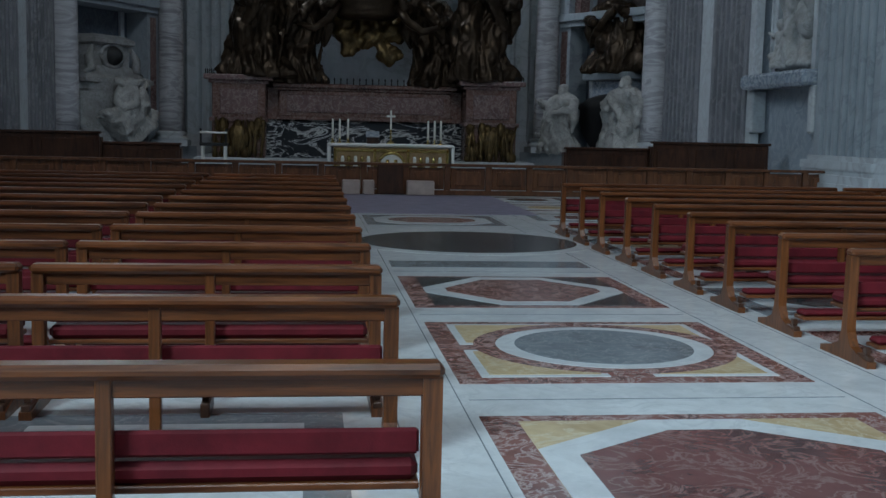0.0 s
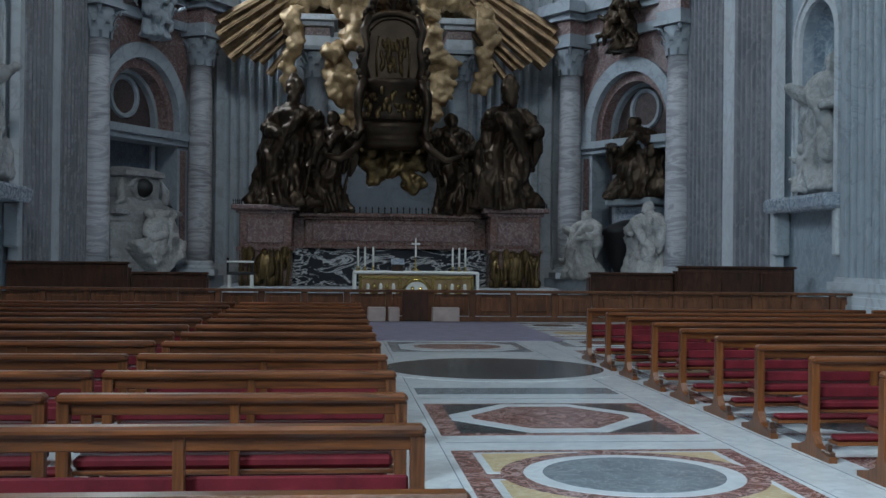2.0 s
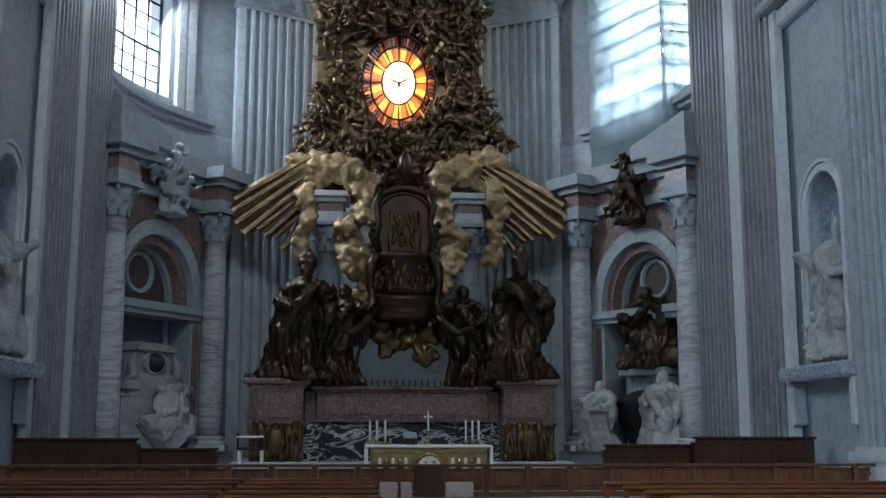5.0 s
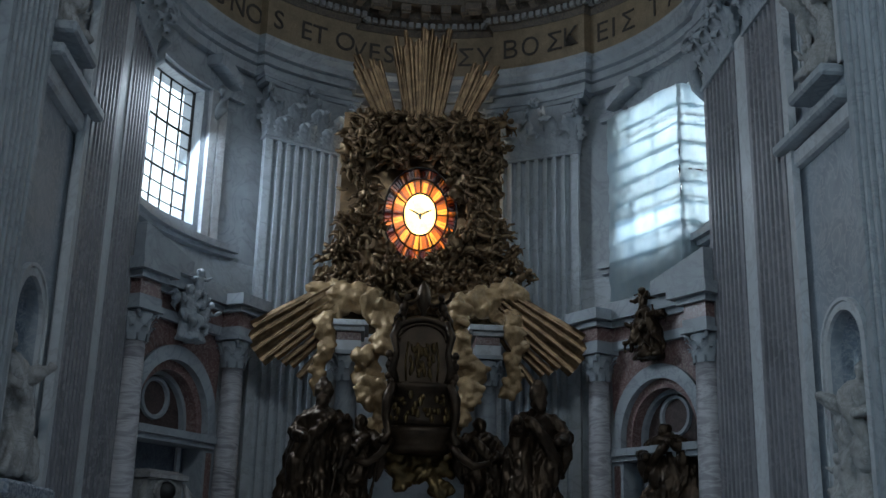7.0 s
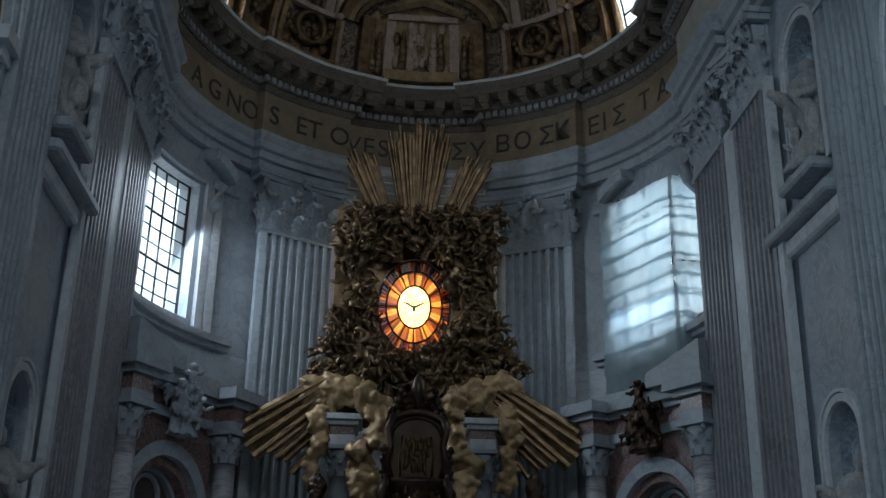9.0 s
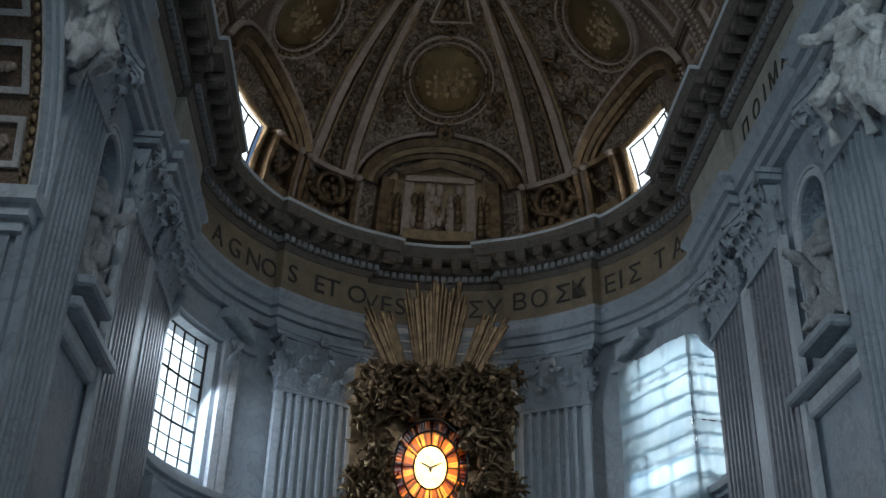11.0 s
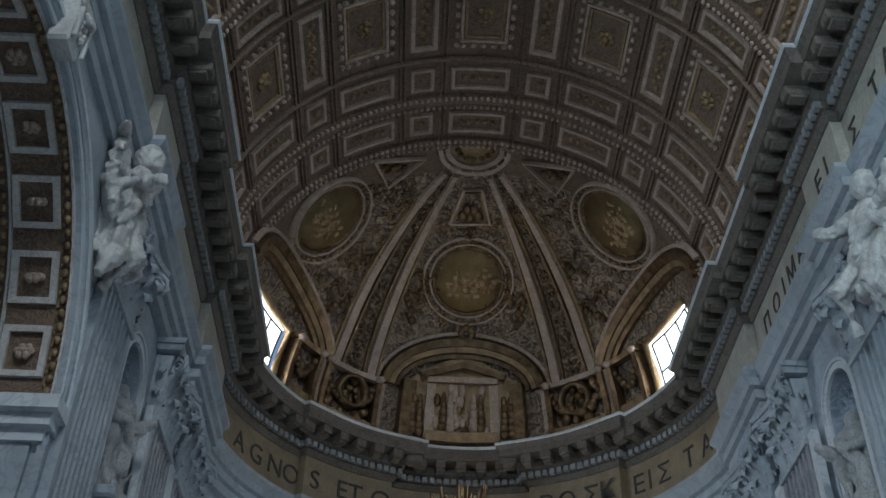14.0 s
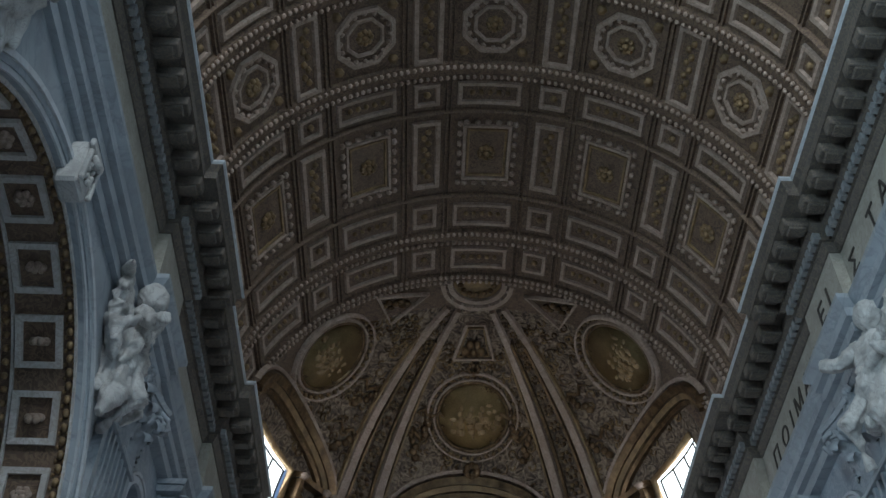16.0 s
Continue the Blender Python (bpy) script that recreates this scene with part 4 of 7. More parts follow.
for y0, y1, kind in ((32.5, 36.6, "square"), (25.0, 28.9, "eight"), (16.6, 21.4, "square"), (8.4, 13, "square")):
    yc = (y0 + y1) / 2
    for th in COLS:
        if kind == "square":
            coffer(frames, th - 5.6, th + 5.6, yc - 1.75, yc + 1.75, 0.13, 0.14)
            coffer(gilt_bits, th - 4.6, th + 4.6, yc - 1.5, yc + 1.5, 0.1, 0.1)
            for sgn in (-1, 1):
                for k in range(7):
                    p = vp(th + sgn * 6.5, yc - 1.9 + 3.8 * k / 6, 0.1)
                    beads.ball(p, 0.17, 0.2, 0.14, 5, 3)
                for k in range(5):
                    p = vp(th - 5.0 + 2.5 * k, yc + sgn * 1.98, 0.1)
                    beads.ball(p, 0.2, 0.14, 0.14, 5, 3)
            rosette(gilt_bits, th, yc, 0.55)
        else:
            vault_ngon(frames, th, yc, 1.62, 0.2, 8, 0.16)
            vault_ngon(frames, th, yc, 1.02, 0.12, 8, 0.12)
            for k in range(16):
                a = 2 * PI * k / 16
                beads.ball(vp(th + math.degrees(1.27 * math.sin(a) / VR), yc + 1.27 * math.cos(a), 0.06), 0.15, 0.15, 0.12, 5, 3)
            rosette(gilt_bits, th, yc, 0.5)
            for sa in (-1, 1):
                for sb in (-1, 1):
                    gilt_bits.ball(vp(th + sa * 6.4, yc + sb * 1.45, 0.05), 0.3, 0.3, 0.12, 6, 3)
    for th in MIDS:
        coffer(frames, th - 3.2, th + 3.2, y0 - 0.05, y1 + 0.1, 0.2)
        for k in range(9):
            gilt_bits.ball(vp(th + 0.5 * (-1) ** k, y0 + 0.6 + (y1 - y0 - 1.2) * k / 8, 0.03), 0.2, 0.22, 0.1, 5, 3)
# long mouldings between the columns of coffers and ribs across the vault
lines = Geo()
for th in [c + s * 9.2 for c in COLS for s in (-1, 1)]:
    for dth in (-0.55, 0.55):
        lines.loft([[vp(th + dth - 0.25, y, -0.02), vp(th + dth - 0.2, y, 0.16), vp(th + dth + 0.2, y, 0.16), vp(th + dth + 0.25, y, -0.02)] for y in (6, 43.4)], True, True)
for yc, w in ((40.35, 0.5), (29.45, 0.5), (37.4, 0.12), (31.9, 0.12), (24.5, 0.45), (22.1, 0.12), (43.5, 0.3), (15.9, 0.4)):
    lines.loft([[vp(th, yc - w, -0.02), vp(th, yc - w * 0.8, 0.16), vp(th, yc - w * 0.3, 0.26), vp(th, yc + w * 0.3, 0.26), vp(th, yc + w * 0.8, 0.16), vp(th, yc + w, -0.02)] for th in range(-88, 89, 4)], True, True)
    if w > 0.2:
        for k in range(110):
            beads.ball(vp(-84 + 168 * k / 109, yc - w * 0.6, 0.3), 0.12, 0.13, 0.13, 5, 3)
            beads.ball(vp(-84 + 168 * k / 109, yc + w * 0.6, 0.3), 0.12, 0.13, 0.13, 5, 3)
part("coffer_frames", frames, STUCCO, vault)
part("gilded_ornament", gilt_bits, STUCCO_GILT, vault)
part("bead_mouldings", beads, STUCCO, vault)
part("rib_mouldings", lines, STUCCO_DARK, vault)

# ---------------------------------------------------------------- half dome
def sp(az, el, lift):
    r = VR - lift
    a, e = radians(az), radians(el)
    return (X0 + r * math.cos(e) * math.sin(a), 46.0 + r * math.cos(e) * math.cos(a), VZ + r * math.sin(e))


def sp_frame(az, el):
    a, e = radians(az), radians(el)
    n = Vector((math.cos(e) * math.sin(a), math.cos(e) * math.cos(a), math.sin(e)))
    right = Vector((math.cos(a), -math.sin(a), 0))
    up = right.cross(n) * -1
    if up.z < 0 and el < 85:
        up = -up
    return Vector((X0, 46.0, VZ)) + n * VR, right, up, -n


def sp_ring(g, az, el, r, w, lift, n=40, sq=1.0):
    c, rt, up, inn = sp_frame(az, el)
    def loop(q, lf):
        out = []
        for i in range(n):
            t = 2 * PI * i / n
            p = c + rt * q * math.cos(t) + up * q * sq * math.sin(t)
            d = (p - Vector((X0, 46.0, VZ))).normalized()
            out.append(Vector((X0, 46.0, VZ)) + d * (VR - lf))
        return out
    g.loft([loop(r, -0.02), loop(r - w * 0.15, lift), loop(r - w * 0.85, lift), loop(r - w, -0.02)], True, False, True)


def sp_band(g, path, w, lift):
    """A moulded band along (az, el) points."""
    C = Vector((X0, 46.0, VZ))
    pts = [Vector(sp(a, e, 0)) for a, e in path]
    rings = []
    for i, p in enumerate(pts):
        t = (pts[min(i + 1, len(pts) - 1)] - pts[max(i - 1, 0)]).normalized()
        nrm = (C - p).normalized()
        s = t.cross(nrm).normalized()
        ww = w[i] if isinstance(w, list) else w
        rings.append([p - s * ww - nrm * 0.05, p - s * ww * 0.8 + nrm * lift, p + s * ww * 0.8 + nrm * lift, p + s * ww - nrm * 0.05])
    g.loft(rings, True, True)


pale, gild, mid = Geo(), Geo(), Geo()
# each rib: two pale strips that bend outward near the crown, dark band with ornaments between
OUTER = [(42.5, 20), (42.3, 29), (43, 38), (44, 47), (45.6, 56), (48.5, 64), (54, 71), (66, 78), (92, 82.5)]
INNER = [(29.8, 20), (29.9, 29), (29.9, 38), (30.2, 47), (31.0, 57), (33.0, 67), (37, 74), (47, 81), (76, 85.2)]
for sgn in (-1, 1):
    for path, k in ((OUTER, 1), (INNER, -1)):
        wd = [0.34 - 0.022 * i for i in range(9)]
        sp_band(pale, [(sgn * a, e) for a, e in path], wd, 0.3)
        sp_band(gild, [(sgn * (a - k * (2.3 + 0.35 * i)), e) for i, (a, e) in enumerate(path[:-2])], 0.09, 0.24)
        sp_band(mid, [(sgn * (a + k * (2.0 + 0.3 * i)), e) for i, (a, e) in enumerate(path[:-2])], 0.08, 0.24)
    for i in range(8):
        for q in (0.0, 0.5):
            am = [(OUTER[i + j][0] + INNER[i + j][0]) / 2 for j in (0, 1)]
            em = [(OUTER[i + j][1] + INNER[i + j][1]) / 2 for j in (0, 1)]
            az, el = am[0] + (am[1] - am[0]) * q, em[0] + (em[1] - em[0]) * q
            r = 0.46 - 0.035 * (i + q)
            for j in range(6):
                c, rt, up, inn = sp_frame(sgn * az, el)
                p = c + inn * 0.12 + (rt * math.cos(j * PI / 3) + up * math.sin(j * PI / 3)) * r * 0.72
                (gild if (i + j) % 3 else mid).ball(p, r * 0.4, r * 0.4, r * 0.34, 5, 3)
# half crown against the last rib of the vault
CROWN_Y = 43.85


def crown_ring(g, r0, r1, lift):
    rows = []
    for k in range(17):
        a = PI * k / 16
        c, sn = math.cos(a), math.sin(a)
        q = lambda r, lf: vp(math.degrees(r * c / VR), CROWN_Y + r * sn, lf)
        rows.append([q(r0, -0.05), q(r0, lift), q(r1, lift), q(r1, -0.05)])
    g.loft(rows, True, True)


crown_ring(pale, 1.45, 1.75, 0.3)
crown_ring(pale, 1.9, 2.15, 0.42)
crown_ring(mid, 0.0, 1.4, 0.12)
for k in range(7):
    a = PI * (k + 0.5) / 7
    gild.ball(vp(math.degrees(1.0 * math.cos(a) / VR), CROWN_Y + 1.0 * math.sin(a), 0.2), 0.2, 0.2, 0.16, 6, 4)
    pale.ball(vp(math.degrees(1.83 * math.cos(a) / VR), CROWN_Y + 1.83 * math.sin(a), 0.35), 0.12, 0.12, 0.12, 5, 3)
for az, el, r in ((1.0, 54.2, 2.6), (-83.5, 48.0, 2.65), (86.5, 48.4, 2.65)):
    sp_ring(pale, az, el, r + 0.36, 0.13, 0.3)
    for k in range(36):
        a = 2 * PI * k / 36
        c, rt, up, inn = sp_frame(az, el)
        mid.ball(c + inn * (0.1 + (r * r) / (2 * VR)) + (rt * math.cos(a) + up * math.sin(a)) * (r + 0.07), 0.17, 0.17, 0.15, 5, 3)
    sp_ring(pale, az, el, r - 0.1, 0.14, 0.2)
    sp_ring(gild, az, el, r - 0.28, 0.2, 0.16)
    c, rt, up, inn = sp_frame(az, el)
    rr = r - 0.5
    disc = Geo()
    rings = []
    for q in (1.0, 0.66, 0.33, 0.02):
        rings.append([Vector((X0, 46, VZ)) + ((c + rt * q * rr * math.cos(t) + up * q * rr * math.sin(t)) - Vector((X0, 46, VZ))).normalized() * (VR - 0.07) for t in [2 * PI * i / 32 for i in range(32)]])
    disc.loft(rings, True, True, True)
    part("roundel", disc, ROUNDEL, conch)
    rng = random.Random(int(az) + 400)
    rel = Geo()
    for k in range(34):
        t, q = rng.uniform(-PI, 0.9), rng.uniform(0.05, 0.72) * rr
        p = c + rt * q * math.cos(t) * 1.1 + up * (q * math.sin(t) * 0.75 - 0.1) + inn * 0.12
        rel.ball(p, rng.uniform(0.1, 0.34), rng.uniform(0.1, 0.3), rng.uniform(0.15, 0.42), 6, 4)
    for fx in (-0.75, -0.1, 0.55):
        for z in range(5):
            rel.ball(c + rt * (fx + 0.05 * (-1) ** z) + up * (-0.9 + 0.36 * z) + inn * 0.16, 0.3 - 0.035 * z, 0.2, 0.32, 7, 4)
    part("relief", rel, GOLD_PALE, conch)
# triangular panels
def sp_poly(g, pts, w, lift):
    loop = pts + [pts[0]]
    sp_band(g, loop, w, lift)
sp_poly(pale, [(-17, 70.8), (18, 71.2), (24, 83), (-17, 83)], 0.1, 0.2)
sp_poly(mid, [(-14, 72.2), (15, 72.6), (19, 82), (-12, 82)], 0.07, 0.2)
for sgn in (-1, 1):
    sp_poly(pale, [(sgn * 111, 61), (sgn * 116, 75.5), (sgn * 84, 66.5)], 0.1, 0.2)
    for k in range(7):
        gild.ball(sp(sgn * (103 + 3 * math.sin(2.1 * k)), 64 + 1.1 * k, 0.12), 0.26, 0.2, 0.2, 6, 4)
for k in range(5):
    gild.ball(sp(-8 + 4 * k, 74 + 2.2 * (k % 2), 0.15), 0.3, 0.5, 0.25, 6, 4)
# free stucco scrolls on the ground between
rng = random.Random(7)
for k in range(520):
    az, el = rng.uniform(-88, 88), rng.uniform(26, 74)
    if 25 < abs(az) < 41:
        continue
    p0, rt, up, inn = sp_frame(az, el)
    r = rng.uniform(0.2, 0.5)
    a0 = rng.uniform(0, 6)
    pts = [p0 + inn * 0.05 + (rt * math.cos(a0 + q * 0.75) + up * math.sin(a0 + q * 0.75)) * r * (0.3 + 0.12 * q) for q in range(7)]
    (gild if k % 2 else mid).tube(pts, [0.1 - 0.01 * q for q in range(7)], 4)
# central lunette, gilded arches, attic with shields
def arch_band(g, az0, az1, e0, e1, w, lift):
    n = 24
    sp_band(g, [((az0 + az1) / 2 - (az1 - az0) / 2 * math.cos(PI * i / n), e0 + (e1 - e0) * math.sin(PI * i / n)) for i in range(n + 1)], w, lift)
for j, (da, de, mt, w, lf) in enumerate(((0, 0, gild, 0.3, 0.5), (2.4, -2.2, mid, 0.22, 0.4), (4.4, -4.2, gild, 0.16, 0.3), (-2.6, 2.4, pale, 0.12, 0.25))):
    arch_band(mt, -25 + da, 25 - da, 21, 36 + de, w, lf)
    for sgn in (-1, 1):
        arch_band(mt, sgn * 74 - 29 + da, sgn * 74 + 29 - da, 18, 33 + de, w, lf)
fill = Geo()
n = 14
low = [sp(-19 + 38 * i / n, 5.5, 0.3) for i in range(n + 1)]
top = [sp(-19 + 38 * i / n, 21 + 10 * math.sin(PI * i / n) ** 0.8, 0.3) for i in range(n + 1)]
fill.loft([low, top], False)
part("lunette", fill, STUCCO_GILT, conch)
for a, wdt in ((-17, 0.5), (-10, 0.35), (10, 0.35), (17, 0.5)):
    sp_band(pale if abs(a) == 10 else gild, [(a, e) for e in (6, 12, 18, 23)], wdt, 0.7)
sp_band(pale, [(-11.5, 24), (0, 24.6), (11.5, 24)], 0.2, 0.9)
sp_band(gild, [(-14, 25), (0, 29.2), (14, 25)], 0.22, 0.9)
sp_band(mid, [(-11, 6.6), (0, 6.6), (11, 6.6)], 0.4, 0.9)
for sgn in (-1, 1):
    for k in range(16):
        az, el = sgn * rng.uniform(27, 45), rng.uniform(5, 19)
        gild.ball(sp(az, el, 0.35), rng.uniform(0.2, 0.5), rng.uniform(0.2, 0.45), rng.uniform(0.2, 0.5), 7, 4)
    sp_ring(gild, sgn * 35, 15, 1.1, 0.3, 0.7)
    sp_band(pale, [(sgn * 26, 20.5), (sgn * 36, 20.5), (sgn * 46, 20.5)], 0.18, 0.6)
    for a in (26, 46):
        sp_band(pale, [(sgn * a, 4), (sgn * a, 12), (sgn * a, 20)], 0.35, 0.5)
for k in range(40):
    az, el = rng.uniform(-8, 8), rng.uniform(6, 22)
    (pale if k % 3 else gild).ball(sp(az, el, 0.6), 0.28, 0.28, rng.uniform(0.3, 0.6), 6, 4)
for sgn in (-1, 1):
    for a0, a1 in ((27.5, 35), (35, 44.5), (50, 58)):
        for k in range(9):
            q = k / 8
            gild.ball(sp(sgn * (a0 + (a1 - a0) * q), 17.5 - 5.5 * math.sin(PI * q), 0.45), 0.26, 0.26, 0.24, 6, 4)
    for a in (27, 45.5, 49, 59.5):
        sp_band(gild, [(sgn * a, 5), (sgn * a, 12), (sgn * a, 19.5)], 0.2, 0.75)
        pale.ball(sp(sgn * a, 20.5, 0.7), 0.32, 0.32, 0.22, 6, 4)
    sp_band(mid, [(sgn * 25, 6), (sgn * 36, 6), (sgn * 48, 6), (sgn * 60, 6)], 0.3, 0.6)
    sp_band(gild, [(sgn * 48, 20.5), (sgn * 54, 20.5), (sgn * 61, 20.5)], 0.2, 0.7)
    for u in (-5.2, 5.2):
        for z in range(6):
            gild.ball(sp(sgn * 14.0 + u * 0.2, 8 + 2.0 * z, 0.55), 0.34 - 0.03 * z, 0.3, 0.36, 7, 4)
    for u in (3.6, 5.8):
        for z in range(5):
            (gild if u > 5 else pale).ball(sp(sgn * u, 10 + 2.2 * z, 0.75), 0.36 - 0.045 * z, 0.3, 0.42, 7, 4)
# cartouche over the lunette and small winged figures beside the middle roundel
for k in range(8):
    gild.ball(sp(1.0 + 2.0 * math.cos(k * PI / 4), 38.6 + 1.6 * math.sin(k * PI / 4), 0.35), 0.26, 0.26, 0.26, 6, 4)
    gild.ball(sp(1.0 + 4.2 * math.cos(k * PI / 4), 68.8 + 1.2 * math.sin(k * PI / 4), 0.2), 0.17, 0.17, 0.17, 5, 3)
for sgn in (-1, 1):
    for az, el, tilt in ((20.5, 44, 0.3), (19, 51, 0.1), (52, 37, -0.5), (55, 50, -0.4)):
        c, rt, up, inn = sp_frame(sgn * az, el)
        for k in range(6):
            p = c + inn * 0.14 + up * (0.32 * k - 0.8) + rt * sgn * (tilt * 0.5 * k + 0.12 * math.sin(2.2 * k))
            gild.ball(p, 0.30 - 0.03 * k, 0.26 - 0.02 * k, 0.27, 7, 4)
        for w in (-1, 1):
            gild.tube([c + inn * 0.15 + up * 0.3, c + inn * 0.16 + up * 0.75 + rt * w * 0.5, c + inn * 0.1 + up * 0.35 + rt * w * 0.95], [0.12, 0.14, 0.03], 5)
part("stucco_ribs", pale, STUCCO, conch)
part("gilded_stucco", gild, GOLD, conch)
part("stucco_bands", mid, STUCCO_GILT, conch)

# ---------------------------------------------------------------- figures, columns, clouds
def figure(seed, mitre=False, wings=False, slim=1.0, lean=0.0, arm=1):
    """A draped standing figure, one mesh, 1 high, facing -y."""
    rng = random.Random(seed)
    g = Geo()
    n = 40
    ph = [rng.uniform(0, 6.28) for _ in range(8)]
    prof = [(0.0, 0.22), (0.03, 0.23), (0.10, 0.205), (0.22, 0.18), (0.36, 0.16), (0.46, 0.168), (0.55, 0.155), (0.63, 0.14), (0.70, 0.145), (0.77, 0.15), (0.81, 0.12), (0.835, 0.06), (0.86, 0.045)]
    rings = []
    sway = rng.choice((-1, 1)) * 0.05
    n, m = 60, 40
    off = rng.uniform(0, 50)
    hand = 1 if seed % 2 else -1
    for j in range(m + 1):
        z = 0.86 * j / m
        k = max(i for i in range(len(prof) - 1) if prof[i][0] <= z + 1e-6)
        q = (z - prof[k][0]) / (prof[k + 1][0] - prof[k][0])
        r = prof[k][1] + (prof[k + 1][1] - prof[k][1]) * min(1, max(0, q))
        fold = (0.30 * max(0.0, 1 - z / 0.8) + 0.10) * (1 if z < 0.8 else 0.3)
        ring = []
        for i in range(n):
            t = 2 * PI * i / n
            # long folds that slant across the body, sharper than round
            a = 5 * t + ph[0] + hand * z * 7
            b = 9 * t + ph[1] - hand * z * 4
            ridge = 1 - 2 * abs(noise.noise((math.cos(t) * 2.2 + off, math.sin(t) * 2.2, z * 2.6 + hand * t * 0.35)))
            ridge2 = 1 - 2 * abs(noise.noise((math.cos(t) * 4.6 + off, math.sin(t) * 4.6 + 9, z * 4.2 + hand * t * 0.7)))
            f = 1 + fold * (0.35 * math.sin(a) + 0.25 * math.sin(b) + 0.5 * (ridge - 0.5) + 0.45 * (ridge2 - 0.5))
            x = r * slim * 1.12 * f * math.cos(t) + sway * math.sin(z * 5) + lean * z * z
            y = r * 0.85 * f * math.sin(t) - 0.035 * math.sin(z * 6 + ph[4])
            ring.append((x, y, z + 0.012 * math.sin(5 * t + ph[5])))
        rings.append(ring)
    g.loft(rings, True, True, True)
    hx = sway * math.sin(4.4) + lean * 0.8
    # head, hair or mitre
    g.ball((hx, -0.035, 0.905), 0.052, 0.06, 0.07, 12, 8)
    g.ball((hx, -0.005, 0.92), 0.06, 0.058, 0.06, 10, 6)
    g.ball((hx, -0.075, 0.868), 0.035, 0.03, 0.04, 8, 5)
    if mitre:
        g.loft([[(hx + w * math.cos(2 * PI * i / 12), -0.015 + d * math.sin(2 * PI * i / 12), z) for i in range(12)] for z, w, d in ((0.935, 0.062, 0.06), (0.99, 0.078, 0.062), (1.04, 0.066, 0.045), (1.10, 0.02, 0.012))], True, True, True)
    # arms in wide sleeves
    for s in (-1, 1):
        up = (s == arm)
        e = (hx + s * 0.19 * slim, -0.07, 0.63 if not up else 0.66)
        h = (hx + s * (0.25 if up else 0.08), -0.22, 0.74 if up else 0.58)
        g.tube([(hx + s * 0.09 * slim, 0, 0.79), (hx + s * 0.16 * slim, -0.02, 0.72), e, tuple((a + b) / 2 for a, b in zip(e, h)), h], [0.06, 0.07, 0.075, 0.055, 0.028], 9)
        g.ball(h, 0.03, 0.034, 0.032, 8, 5)
        # hanging cloth under the sleeve
        for k in range(3):
            q = 0.3 * k
            a = (e[0] - s * 0.06 * k, e[1] + 0.02 + 0.03 * k, e[2])
            g.tube([a, (a[0] + s * 0.015, a[1] - 0.02, a[2] - 0.15), (a[0] - s * 0.03, a[1] - 0.01, a[2] - 0.32 + 0.04 * k)], [0.06, 0.05, 0.012], 7)
    # broad mantle: a slanting cloak edge from one shoulder to the other hip
    pts = [(hx * 0.6 + hand * (0.13 - 0.30 * q / 8) * slim, -0.10 - 0.06 * math.sin(PI * q / 8), 0.77 - 0.46 * (q / 8) ** 1.2) for q in range(9)]
    g.tube(pts, [0.025, 0.04, 0.048, 0.05, 0.05, 0.048, 0.044, 0.036, 0.015], 8)
    g.ball((hand * -0.09, -0.1, 0.34), 0.085, 0.09, 0.15, 10, 7)
    if wings:
        for s in (-1, 1):
            for k in range(6):
                q = k / 5
                g.tube([(s * 0.08, 0.08, 0.76), (s * (0.22 + 0.1 * q), 0.16, 0.86 - 0.1 * q), (s * (0.42 - 0.1 * q), 0.18, 0.72 - 0.42 * q)], [0.03, 0.035, 0.008], 5)
    return g


def place(geo, at, h, turn=0.0, tilt=0.0, roll=0.0, wide=1.0):
    m = Matrix.Translation(at) @ Euler((radians(tilt), radians(roll), radians(turn))).to_matrix().to_4x4() @ Matrix.Diagonal((h * wide, h * wide, h, 1))
    out = Geo()
    out.merge(geo, m)
    return out


def putto(seed, wings=True):
    """A small plain winged figure about 1 long."""
    rng = random.Random(seed)
    g = Geo()
    g.ball((0, 0, 0.1), 0.17, 0.15, 0.26, 9, 6)
    g.ball((0, -0.02, -0.14), 0.16, 0.15, 0.16, 8, 5)
    g.ball((0.03, -0.05, 0.46), 0.125, 0.13, 0.14, 9, 6)
    for s in (-1, 1):
        a = rng.uniform(-0.5, 0.9)
        g.tube([(s * 0.15, 0, 0.25), (s * 0.32, -0.1, 0.2 + 0.2 * a), (s * 0.44, -0.18, 0.3 + 0.4 * a)], [0.075, 0.065, 0.045], 6)
        b = rng.uniform(-0.3, 0.6)
        g.tube([(s * 0.09, 0, -0.22), (s * 0.17, -0.16 - 0.1 * b, -0.42 + 0.2 * b), (s * 0.2, 0.02 - 0.3 * b, -0.72 + 0.3 * b)], [0.105, 0.09, 0.05], 6)
        if wings:
            for k in range(4):
                g.tube([(s * 0.08, 0.12, 0.26), (s * (0.3 + 0.05 * k), 0.2, 0.5 - 0.12 * k), (s * (0.62 - 0.08 * k), 0.18, 0.46 - 0.2 * k)], [0.05, 0.06, 0.012], 5)
    return g


